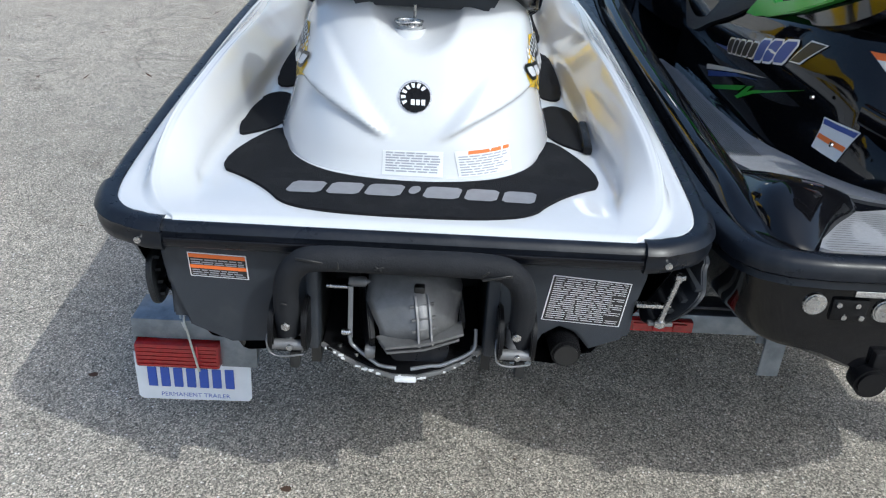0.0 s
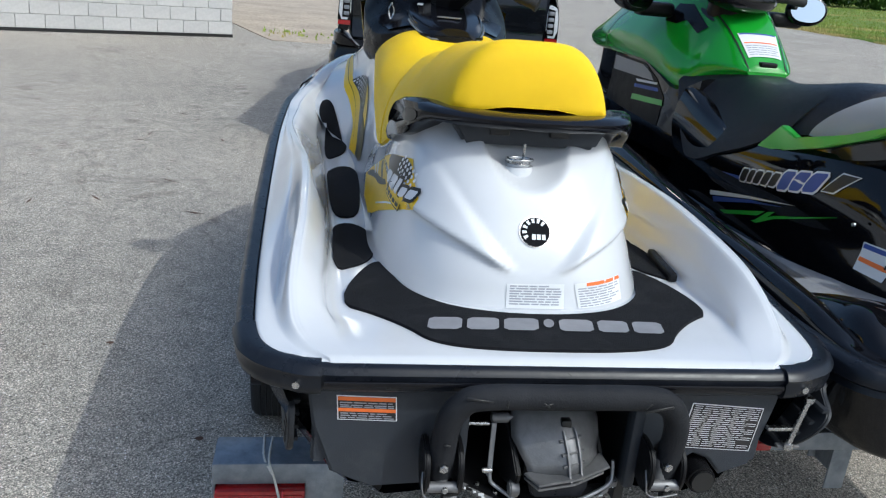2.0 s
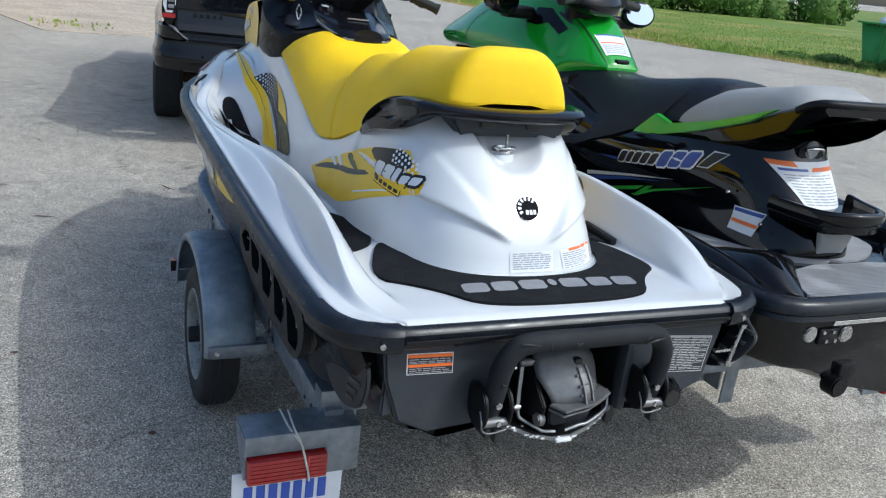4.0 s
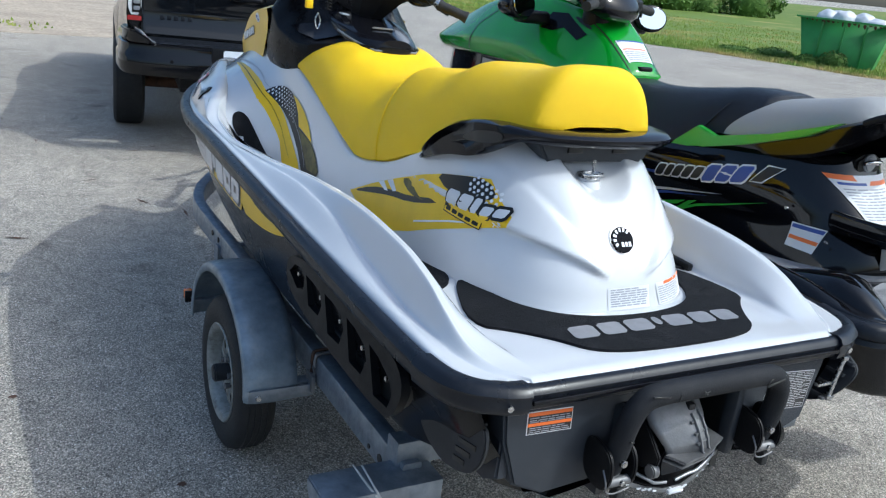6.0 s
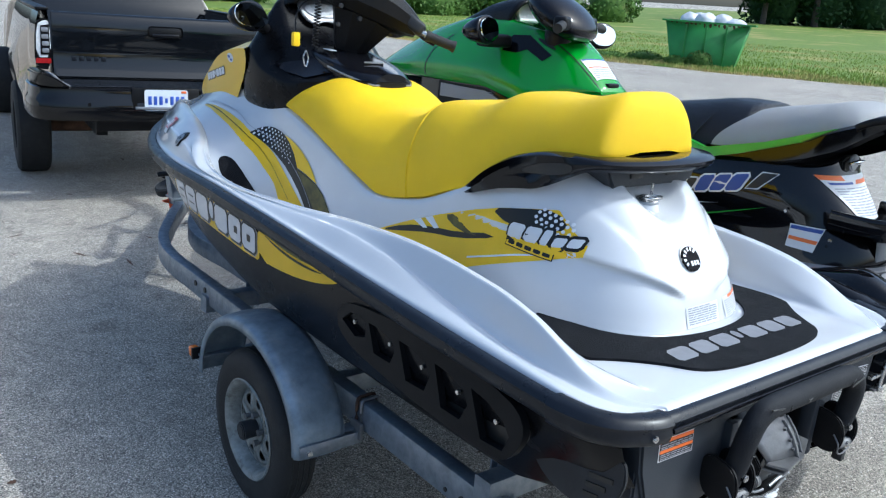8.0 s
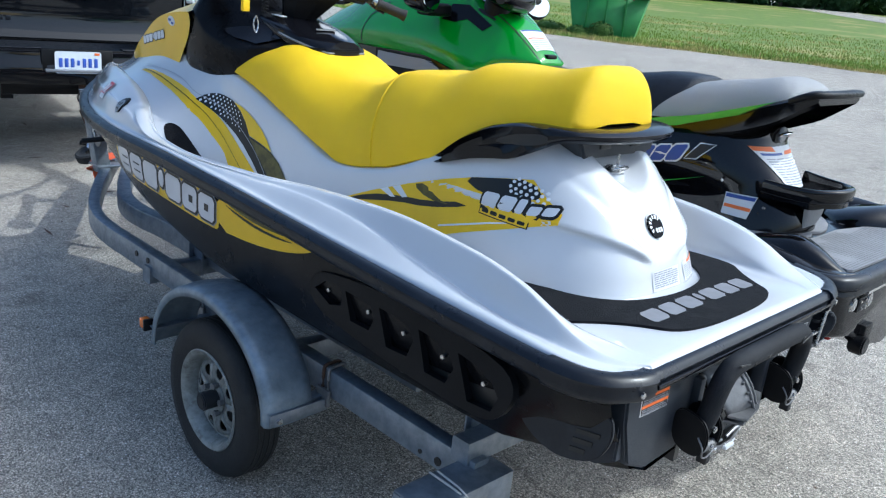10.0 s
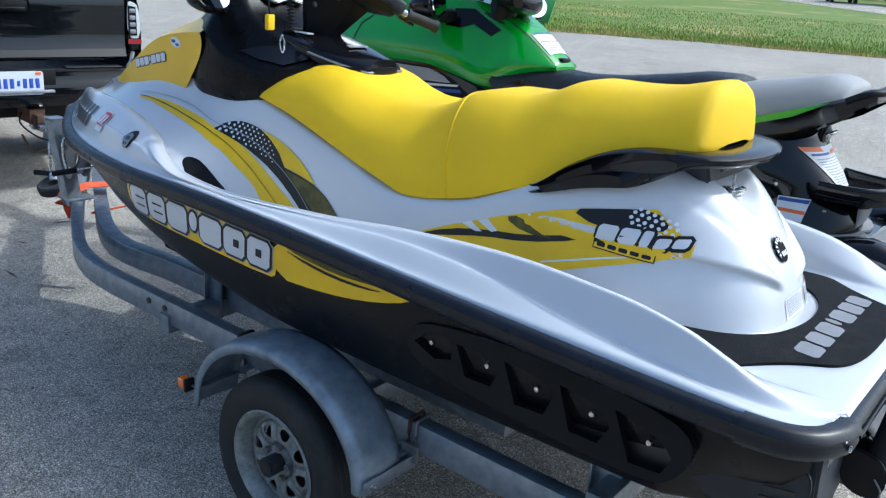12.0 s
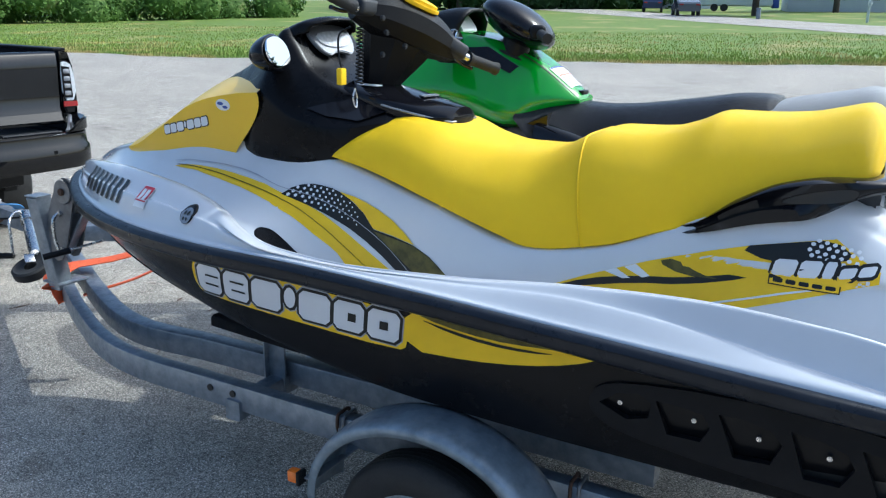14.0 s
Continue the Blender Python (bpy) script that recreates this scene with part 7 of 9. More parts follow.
        for i in range(17):
            x = 0.335 + 0.0058 * i
            decal("rib", rect(KX + s * x - 0.001, 0.66, KX + s * x + 0.001, 1.70), "-z", tmat, M["label_hollow_black"], tray, 0.0008, step=0.2)
    rear = decal("deck_mat", chaikin([(KX - 0.435, 0.072), (KX - 0.255, 0.312), (KX + 0.255, 0.312), (KX + 0.435, 0.072), (KX + 0.40, 0.048), (KX - 0.40, 0.048)], 1), "-z", td, M["k_mat"], k, 0.003, 0.005, label="grey ribbed deck mat")
    tmat = tree_of(rear)
    for i in range(22):
        y = 0.060 + 0.0112 * i
        decal("rib", rect(KX - 0.41 + 0.70 * max(0.0, y - 0.08), y - 0.001, KX + 0.41 - 0.70 * max(0.0, y - 0.08), y + 0.001), "-z", tmat, M["label_hollow_black"], rear, 0.0008, step=0.2)
    # handlebar, turned to port, with mirrors, screen and gauge
    ct, st_ = math.cos(radians(27)), math.sin(radians(27))

    def kb(x, y, z):
        return (KX - 0.03 + ct * x - st_ * y, 1.94 + st_ * x + ct * y, z)

    rows = []
    for i in range(19):
        t_ = i / 18
        x = -0.21 + 0.42 * t_
        e = (1 - abs(2 * t_ - 1) ** 2.2) ** 0.7
        rows.append([kb(x, 0.04 + 0.03 * e + (0.030 + 0.135 * e) * math.cos(a), 1.605 + 0.030 * e + (0.022 + 0.070 * e) * math.sin(a) + 0.50 * (0.03 + 0.1 * e) * math.cos(a)) for a in np.linspace(0, 2 * math.pi, 25)[:-1]])
    v, f = sheet(rows, False, True, True)
    obj("handlebar_cover", v, f, M["gloss"], k, "gloss black domed handlebar cover", sharp=60)
    rows = []
    for i in range(9):
        t_ = i / 8
        rows.append([kb((0.10 - 0.03 * t_) * math.cos(a), 0.06 + 0.04 * t_ + (0.07 - 0.01 * t_) * math.sin(a), 1.62 - 0.18 * t_) for a in np.linspace(0, 2 * math.pi, 25)[:-1]])
    v, f = sheet(rows, False, True, True)
    obj("steering_column", v, f, M["plastic"], k, sharp=60)
    for s in (-1, 1):
        tube("handlebar_tube", [kb(s * 0.15, 0.0, 1.61), kb(s * 0.37, -0.03, 1.585)], 0.012, M["steel"], k)
        tube("grip", [kb(s * 0.25, -0.012, 1.597), kb(s * 0.37, -0.03, 1.583)], 0.021, M["rubber"], k, "black rubber grip", n=14)
        bm = bm_box((0.08, 0.065, 0.06), 0.016, (0, 0, 0), 3)
        bmesh.ops.rotate(bm, verts=bm.verts, matrix=Matrix.Rotation(radians(27), 3, "Z"))
        bmesh.ops.translate(bm, verts=bm.verts, vec=kb(s * 0.215, 0.0, 1.605))
        part("lever_housing", bm, M["plastic"], k)
        bm = bmesh.new()
        bmesh.ops.create_uvsphere(bm, u_segments=28, v_segments=16, radius=1.0)
        for w_ in bm.verts:
            x, y, z_ = w_.co
            w_.co = (0.088 * x * (1 - 0.12 * max(0, y)), (0.13 if y > 0 else 0.014) * y, 0.066 * z_ * (1 - 0.2 * max(0, y)))
        tilt = Matrix.Rotation(radians(-16 * s), 3, "Z") @ Matrix.Rotation(radians(-8), 3, "X")
        at = (KX + (0.365 if s > 0 else -0.41), 2.13, 1.550)
        bmesh.ops.rotate(bm, verts=bm.verts, matrix=tilt)
        bmesh.ops.translate(bm, verts=bm.verts, vec=at)
        mir = part("mirror_housing", bm, M["gloss"], k, "gloss black mirror housing", sharp=70)
        bm = prism(chaikin([(-0.078, 0.03), (-0.02, 0.056), (0.06, 0.044), (0.08, -0.01), (0.04, -0.054), (-0.06, -0.044)], 2), 0.006, "y", -0.015, 0.001)
        bmesh.ops.rotate(bm, verts=bm.verts, matrix=tilt)
        bmesh.ops.translate(bm, verts=bm.verts, vec=at)
        part("mirror_glass", bm, M["mirror"], mir)
        part("mirror_foot", bm_box((0.16, 0.10, 0.06), 0.02, (KX + s * 0.30, 2.20, 1.50), 3), M["plastic"], k)
    rows = []
    for i in range(13):
        t_ = i / 12
        w_ = 0.16 - 0.01 * t_
        top = float(curve_at((0, 0.5, 0.85, 1), (0.05, 0.135, 0.155, 0.15), t_))
        rows.append([(KX + w_ * math.copysign(abs(math.cos(a)) ** 0.6, math.cos(a)), 2.62 - 0.34 * t_ - 0.05 * math.sin(a) * t_, 1.55 + top * math.sin(a) ** 0.8) for a in np.linspace(0, math.pi, 19)])
    v, f = sheet(rows)
    sc = obj("screen_hood", v, f, M["plastic"], k, "black gauge hood", sharp=60)
    sc.modifiers.new("wall", "SOLIDIFY").thickness = 0.014
    dash = part("dash_panel", bm_cyl(0.105, 0.105, 0.03, (0, 0, 0), "Y", 32, 0.006), M["plastic"], k)
    dash.matrix_basis = pose(KX, 2.31, 1.605, -30, 0, 0)
    part("gauge", bm_cyl(0.078, 0.078, 0.02, (0, -0.016, 0), "Y", 32, 0.004), M["label_white"], dash, "round pale gauge face")
    # fittings on the transom
    tt = tree_of(hullk)
    for x, z_, r in ((-0.426, 0.794, 0.026), (-0.28, 0.785, 0.028), (0.36, 0.79, 0.026)):
        part("drain_plug", bm_cyl(r, r * 0.9, 0.014, (KX + x, 0.024, z_), "Y", 20, 0.003), M["steel"], k, "steel drain plug")
    br = part("hinge_plate", bm_box((0.075, 0.012, 0.05), 0.004, (KX - 0.355, 0.022, 0.785)), M["plastic"], k)
    for x in (-0.026, -0.010, 0.012, 0.026):
        part("bolt", bm_cyl(0.006, 0.006, 0.008, (KX - 0.355 + x, 0.015, 0.785 + 0.014 * (1 if x in (-0.026, 0.012) else -1)), "Y", 8), M["steel"], br)
    part("step_pivot", join(bm_cyl(0.035, 0.035, 0.05, (KX - 0.27, 0.02, 0.62), "Y", 20, 0.006), bm_box((0.07, 0.03, 0.08), 0.006, (KX - 0.24, 0.022, 0.65))), M["plastic"], k)
    return k


green_ski = build_green()


# ---- the two-place trailer ----
def build_trailer():
    tr = thing("boat_trailer", "galvanised two-place watercraft trailer with worn fenders", "trailer")
    for s in (-1, 1):
        m = lambda pts: [(0.62 + s * (x - 0.62) * -1 if s > 0 else x, y, z) for x, y, z in pts]
        rail = m(smooth_line([(-0.435, 0.42, 0.433), (-0.435, 1.5, 0.435), (-0.432, 2.40, 0.437), (-0.432, 2.62, 0.437), (-0.412, 2.82, 0.437), (-0.352, 3.02, 0.437), (-0.262, 3.21, 0.437), (-0.158, 3.41, 0.438), (-0.025, 3.64, 0.438), (0.085, 3.83, 0.438), (0.305, 4.19, 0.440), (0.555, 4.60, 0.442)], 6))
        r = bar("side_rail", rail, 0.052, 0.090, M["galv"], tr, "galvanised bent side rail")
        for y, z, q in ((2.345, 0.450, 0.012), (2.245, 0.450, 0.012), (0.62, 0.412, 0.007), (0.55, 0.416, 0.013)):
            part("bolt_hole", bm_cyl(q, q, 0.004, m([(-0.4615, y, z)])[0], "X", 14), M["label_hollow_black"], r)
        inner = m(smooth_line([(-0.185, 0.9, 0.437), (-0.180, 1.8, 0.437), (-0.178, 2.55, 0.437), (-0.196, 2.80, 0.437), (-0.196, 2.95, 0.437), (-0.160, 3.11, 0.437), (-0.085, 3.29, 0.437), (0.085, 3.62, 0.437), (0.585, 4.54, 0.440)], 7))
        bar("inner_rail", inner, 0.066, 0.09, M["galv"], tr)
        # bent rods that clamp the fender's arms to the rail
        for y in (1.045, 1.80):
            for w_ in (-0.012, 0.012):
                tube("clamp_rod", m(smooth_line([(-0.468, y + w_, 0.375), (-0.468, y + w_, 0.47), (-0.460, y + w_, 0.488), (-0.44, y + w_, 0.490), (-0.41, y + w_, 0.490), (-0.402, y + w_, 0.47)], 4)), 0.0055, M["rust"] if w_ > 0 else M["alloy"], tr, n=8)
            part("clamp_plate", bm_box((0.012, 0.060, 0.055), 0.003, m([(-0.474, y, 0.392)])[0]), M["alloy"], tr)
        # wheel
        wx = m([(-0.597, 0, 0)])[0][0]
        d = -1 if s < 0 else 1
        wheel = new("wheel")
        wheel.parent = tr
        prof = [(0.158, -0.050), (0.172, -0.058), (0.21, -0.066), (0.245, -0.062), (0.259, -0.050), (0.265, -0.034), (0.265, 0.034), (0.259, 0.050), (0.245, 0.062), (0.21, 0.066), (0.172, 0.058), (0.158, 0.050)]
        P = []
        for i in range(64):
            a = 2 * math.pi * i / 64
            P.append([(wx + b, 1.42 + r_ * math.cos(a), 0.260 + r_ * math.sin(a)) for r_, b in prof])
        v, f = sheet(P, True, True)
        tyre = obj("tyre", v, f, M["rubber"], wheel, "black rubber tyre", sharp=50)
        for b in (-0.03, -0.01, 0.01, 0.03):
            tube("tread_groove", [(wx + b, 1.42 + 0.2655 * math.cos(2 * math.pi * i / 48), 0.260 + 0.2655 * math.sin(2 * math.pi * i / 48)) for i in range(48)], 0.0022, M["label_hollow_black"], tyre, n=6, closed=True, up=(1, 0, 0))
        prof = [(0.165, 0.052), (0.172, 0.060), (0.168, 0.064), (0.155, 0.058), (0.146, 0.040), (0.140, 0.014), (0.128, 0.010), (0.118, 0.016)]
        P = []
        for i in range(64):
            a = 2 * math.pi * i / 64
            P.append([(wx + d * b, 1.42 + r_ * math.cos(a), 0.260 + r_ * math.sin(a)) for r_, b in prof])
        v, f = sheet(P, True, False)
        rim = obj("rim", v, f, M["rim"], wheel, "worn white spoked steel rim", sharp=50)
        rim.modifiers.new("wall", "SOLIDIFY").thickness = 0.004
        tri_hole = chaikin([(-0.029, -0.022), (0.029, -0.022), (0.0, 0.030)], 2)
        va, fa = [], []
        for k in range(8):
            am, half_a = 2 * math.pi * (k + 0.3) / 8, math.pi / 8
            edge = [(0.128, am - half_a + 2 * half_a * j / 8) for j in range(9)] + [(0.128 - 0.080 * j / 5, am + half_a) for j in range(1, 6)] + [(0.048, am + half_a - 2 * half_a * j / 8) for j in range(1, 9)] + [(0.048 + 0.080 * j / 5, am - half_a) for j in range(1, 5)]
            edge = [(q * math.cos(g_), q * math.sin(g_)) for q, g_ in edge]
            c0 = Vector((0.093 * math.cos(am), 0.093 * math.sin(am)))
            er, et = Vector((math.cos(am), math.sin(am))), Vector((-math.sin(am), math.cos(am)))
            hole = [c0 + et * p - er * q for p, q in tri_hole]
            base = len(va)
            for p in edge:
                dirn = (Vector(p) - c0).normalized()
                h_ = max(hole, key=lambda q: (q - c0).normalized().dot(dirn))
                for q in (Vector(p), h_):
                    bulge = 0.010 * math.sin(math.pi * min(1.0, max(0.0, (q.length - 0.048) / 0.080)))
                    va.append((wx + d * (0.022 + bulge), 1.42 + q.x, 0.260 + q.y))
            n_ = len(edge)
            fa += [(base + 2 * j, base + 2 * ((j + 1) % n_), base + 2 * ((j + 1) % n_) + 1, base + 2 * j + 1) for j in range(n_)]
        face = obj("wheel_disc", va, fa, M["rim"], wheel, "worn white disc with triangular openings", sharp=60)
        face.modifiers.new("wall", "SOLIDIFY").thickness = 0.004
        part("hub_plate", bm_cyl(0.050, 0.050, 0.010, (wx + d * 0.024, 1.42, 0.260), "X", 28, 0.002), M["rim"], wheel)
        hub = part("hub", join(bm_cyl(0.031, 0.029, 0.060, (wx + d * 0.052, 1.42, 0.260), "X", 24, 0.004)), M["vane"], wheel, "dull grey open hub")
        part("hub_hole", bm_cyl(0.019, 0.019, 0.004, (wx + d * 0.0815, 1.42, 0.260), "X", 20), M["label_hollow_black"], hub)
        part("drum", bm_cyl(0.115, 0.115, 0.03, (wx - d * 0.028, 1.42, 0.260), "X", 28), M["label_hollow_black"], wheel)
        for k in range(5):
            a = 2 * math.pi * (k + 0.4) / 5
            part("lug_nut", bm_cyl(0.011, 0.009, 0.02, (wx + d * 0.036, 1.42 + 0.050 * math.cos(a), 0.260 + 0.050 * math.sin(a)), "X", 6), M["alloy"], wheel)
        # fender: a rolled strip with turned-down lips
        out, inn = (-0.680, -0.512)
        P = []
        for i in range(41):
            t = i / 40
            a = radians(-2 + 182 * t)
            ry = 0.365
            rz = 0.296
            c, sn = math.cos(a), math.sin(a)
            row = []
            for x, dr in ((out, -0.030), (out - 0.002, -0.010), (out + 0.006, 0.0), (out + 0.03, 0.006), (0.5 * (out + inn), 0.010), (inn - 0.03, 0.006), (inn - 0.004, 0.0), (inn, -0.012)):
                row.append(m([(x, 1.405 + (ry + dr) * c, 0.345 + (rz + dr) * sn)])[0])
            P.append(row)
        v, f = sheet(P)
        fen = obj("fender", v, f, M["fender"], tr, "weathered grey rolled fender", sharp=60)
        fen.modifiers.new("wall", "SOLIDIFY").thickness = 0.006
        part("fender_bracket", join(bm_box((0.205, 0.036, 0.006), 0.001, m([(-0.572, 1.062, 0.392)])[0]), bm_box((0.205, 0.006, 0.040), 0.001, m([(-0.572, 1.030, 0.371)])[0])), M["galv"], tr)
        part("fender_arm", bm_box((0.09, 0.045, 0.04), 0.004, m([(-0.50, 1.07, 0.372)])[0]), M["galv"], tr)
        part("bracket_bolt", bm_cyl(0.009, 0.009, 0.012, m([(-0.645, 1.024, 0.368)])[0], "Y", 6), M["steel"], tr)
        part("fender_bracket", bm_box((0.24, 0.035, 0.006), 0.001, m([(-0.56, 1.757, 0.395)])[0]), M["galv"], tr)
        mk = part("marker_lamp", bm_box((0.03, 0.035, 0.036), 0.005, m([(-0.682, 1.806, 0.396)])[0]), M["lens_amber"], tr, "small amber marker lamp")
        part("lamp_base", bm_box((0.034, 0.012, 0.042), 0.002, m([(-0.682, 1.784, 0.396)])[0]), M["plastic"], mk)
        # rear lamp bracket with red lamp
        bm = join(bm_box((0.31, 0.115, 0.006), 0.001, m([(-0.533, 0.4175, 0.458)])[0]), bm_box((0.092, 0.006, 0.135), 0.001, m([(-0.425, 0.360, 0.393)])[0]), bm_box((0.22, 0.006, 0.055), 0.001, m([(-0.58, 0.360, 0.433)])[0]), prism([(0.36, 0.455), (0.475, 0.455), (0.475, 0.43), (0.375, 0.335), (0.36, 0.335)], 0.006, "x", m([(-0.688, 0, 0)])[0][0]), prism([(0.36, 0.455), (0.475, 0.455), (0.475, 0.43), (0.375, 0.335), (0.36, 0.335)], 0.006, "x", m([(-0.382, 0, 0)])[0][0]))
        part("lamp_bracket", bm, M["galv"], tr, "folded galvanised lamp bracket")
        lamp = part("tail_lamp", join(bm_box((0.215, 0.05, 0.072), 0.008, m([(-0.578, 0.362, 0.362)])[0])), M["lens_red"], tr, "red plastic tail lamp")
        for k in range(5):
            part("lens_rib", bm_box((0.20, 0.004, 0.003), 0.001, m([(-0.578, 0.3365, 0.338 + 0.012 * k)])[0]), M["lens_red"], lamp)
        part("lens_seam", bm_box((0.004, 0.006, 0.072), 0.001, m([(-0.525, 0.337, 0.362)])[0]), M["label_red"], lamp)
        # bunks and their posts
        for bx in (-0.24, 0.24):
            bar("bunk", m([(bx, 0.42, 0.545), (bx, 1.4, 0.548), (bx, 2.50, 0.60)]), 0.09, 0.045, M["pad"], tr, "black carpeted bunk board", r=0.012)
        for bx, by, bz in ((-0.36, 0.50, 0.58), (-0.24, 2.24, 0.60), (0.24, 2.24, 0.60), (0.24, 0.50, 0.58)):
            p0 = m([(bx, by, bz * 0.5 + 0.20)])[0]
            part("bunk_post", join(bm_box((0.008, 0.075, bz - 0.32), 0.001, p0), bm_box((0.05, 0.006, bz - 0.32), 0.001, (p0[0], p0[1] + 0.036, p0[2]))), M["galv"], tr)
        # winch stand at the bow: post, cheeks, geared drum, crank and rubber stop
        cx = lambda x: x if s < 0 else 1.24 - x
        bar("winch_post", [(cx(-0.045), 3.655, 0.46), (cx(-0.070), 3.665, 0.68), (cx(-0.095), 3.675, 0.885)], 0.075, 0.075, M["galv"], tr, "square galvanised winch post", r=0.008, up=(0, 1, 0))
        part("post_cap", bm_box((0.078, 0.078, 0.006), 0.002, (cx(-0.0955), 3.676, 0.889)), M["galv"], tr)
        part("post_foot", bm_box((0.14, 0.13, 0.010), 0.002, (cx(-0.02), 3.655, 0.489)), M["galv"], tr)
        for d in (-0.092, -0.012):
            part("winch_plate", prism(chaikin([(3.61, 0.60), (3.54, 0.62), (3.475, 0.80), (3.435, 0.93), (3.455, 0.985), (3.52, 0.985), (3.57, 0.92), (3.63, 0.80), (3.635, 0.66)], 1), 0.006, "x", cx(d), 0.001), M["alloy"], tr)
            for y, z, q in ((3.545, 0.665, 0.011), (3.540, 0.825, 0.013), (3.590, 0.760, 0.010)):
                part("winch_bolt", bm_cyl(q, q, 0.012, (cx(d + (-0.007 if d < -0.05 else 0.007)), y, z), "X", 6), M["steel"], tr)
        part("winch_drum", bm_cyl(0.038, 0.038, 0.072, (cx(-0.052), 3.500, 0.925), "X", 20, 0.004), M["plastic"], tr)
        teeth = []
        for k in range(56):
            r_ = 0.054 if k % 2 else 0.048
            a = 2 * math.pi * (k // 2 * 2 + (k % 2) * 1.0) / 56
            teeth.append((3.500 + r_ * math.cos(a), 0.925 + r_ * math.sin(a)))
        gear = part("winch_gear", prism(teeth, 0.008, "x", cx(-0.101)), M["alloy"], tr, "toothed steel winch gear")
        part("gear_hub", bm_cyl(0.016, 0.014, 0.020, (cx(-0.106), 3.500, 0.925), "X", 16, 0.003), M["rust"], gear)
        tube("winch_handle", smooth_line([(cx(-0.10), 3.545, 0.825), (cx(-0.125), 3.55, 0.80), (cx(-0.13), 3.545, 0.72), (cx(-0.125), 3.53, 0.665)], 4), 0.008, M["steel"], tr)
        tube("handle_grip", [(cx(-0.09), 3.505, 0.665), (cx(-0.185), 3.56, 0.648)], 0.014, M["plastic"], tr, "black rubber crank grip")
        tube("stand_pin", [(cx(-0.09), 3.505, 0.668), (cx(0.03), 3.44, 0.690)], 0.006, M["steel"], tr, n=8)
        bar("bow_arm", [(cx(-0.05), 3.58, 0.63), (cx(-0.045), 3.50, 0.74), (cx(-0.04), 3.435, 0.83)], 0.05, 0.012, M["galv"], tr, r=0.002)
        part("bow_stop", bm_cyl(0.034, 0.030, 0.10, (cx(-0.04), 3.455, 0.865), "X", 20, 0.006), M["rubber"], tr)
        bar("winch_strap", [(cx(-0.05), 3.465, 0.935), (cx(-0.045), 3.435, 0.915), (cx(-0.02), 3.405, 0.885)], 0.045, 0.004, M["plastic"], tr, r=0.001)
    # number plate, its marks drawn as plain bars
    plate = part("number_plate", prism([(-0.700, 0.180), (-0.418, 0.184), (-0.408, 0.194), (-0.406, 0.33), (-0.712, 0.33), (-0.710, 0.190)], 0.003, "y", 0.398), M["plate_white"], tr, "white plate with plain blue bars")
    for i in range(7):
        x = -0.668 + 0.034 * i
        part("plate_bar", bm_box((0.024, 0.003, 0.062), 0.002, (x, 0.395, 0.255)), M["plate_blue"], plate)
    txt = bpy.data.curves.new("plate_text", "FONT")
    txt.body, txt.size, txt.align_x = "PERMANENT TRAILER", 0.019, "CENTER"
    txt.materials.append(M["plate_blue"])
    to = new("plate_text", txt)
    to.parent = plate
    to.matrix_basis = pose(-0.558, 0.3955, 0.192, 90, 0, 0)
    tube("lamp_cord", smooth_line([(-0.555, 0.46, 0.470), (-0.560, 0.37, 0.466), (-0.545, 0.342, 0.43), (-0.528, 0.330, 0.36), (-0.522, 0.332, 0.325)], 5), 0.003, M["string"], tr, "pale cord tied over the lamp", n=6)
    tube("lamp_cord", smooth_line([(-0.575, 0.47, 0.470), (-0.572, 0.38, 0.466), (-0.55, 0.345, 0.44)], 5), 0.003, M["string"], tr, n=6)
    # cross beams, centre lamp bar, tongue, coupler and jack
    for y, z in ((0.47, 0.492), (1.42, 0.345), (2.24, 0.395)):
        bar("cross_beam", [(-0.47, y, z), (0.62, y, z), (1.71, y, z)], 0.06, 0.07, M["galv"], tr)
    bar("rear_beam", [(0.10, 0.375, 0.522), (0.62, 0.375, 0.522), (1.14, 0.375, 0.522)], 0.035, 0.055, M["galv"], tr)
    cl = part("centre_lamps", bm_box((0.17, 0.03, 0.032), 0.004, (0.63, 0.352, 0.523)), M["lens_red"], tr, "strip of red clearance lamps")
    for x in (0.58, 0.63, 0.68):
        part("lens", bm_box((0.035, 0.008, 0.022), 0.003, (x, 0.335, 0.523)), M["lens_red"], cl)
    for x in (0.30, 0.95):
        part("beam_leg", join(bm_box((0.055, 0.006, 0.17), 0.001, (x, 0.375, 0.45)), bm_box((0.006, 0.05, 0.17), 0.001, (x + 0.026, 0.40, 0.45))), M["galv"], tr)
    bar("tongue", [(0.62, 4.42, 0.442), (0.62, 4.8, 0.46), (0.62, 5.18, 0.50)], 0.085, 0.10, M["galv"], tr, "galvanised tongue beam")
    part("coupler", join(bm_box((0.09, 0.22, 0.07), 0.012, (0.62, 5.24, 0.53)), bm_cyl(0.05, 0.05, 0.06, (0.62, 5.34, 0.53), "Z", 20, 0.01)), M["steel"], tr)
    tube("jack_tube", [(0.375, 4.485, 0.607), (0.245, 4.27, 0.562), (0.105, 4.04, 0.515)], 0.028, M["steel"], tr, "zinc plated swivel jack swung up along the rail", n=16)
    tube("jack_collar", [(0.345, 4.435, 0.597), (0.315, 4.385, 0.586)], 0.034, M["steel"], tr, n=16)
    tube("jack_crank", smooth_line([(0.385, 4.50, 0.61), (0.33, 4.50, 0.625), (0.255, 4.45, 0.600), (0.240, 4.43, 0.50), (0.233, 4.42, 0.425)], 4), 0.008, M["steel"], tr)
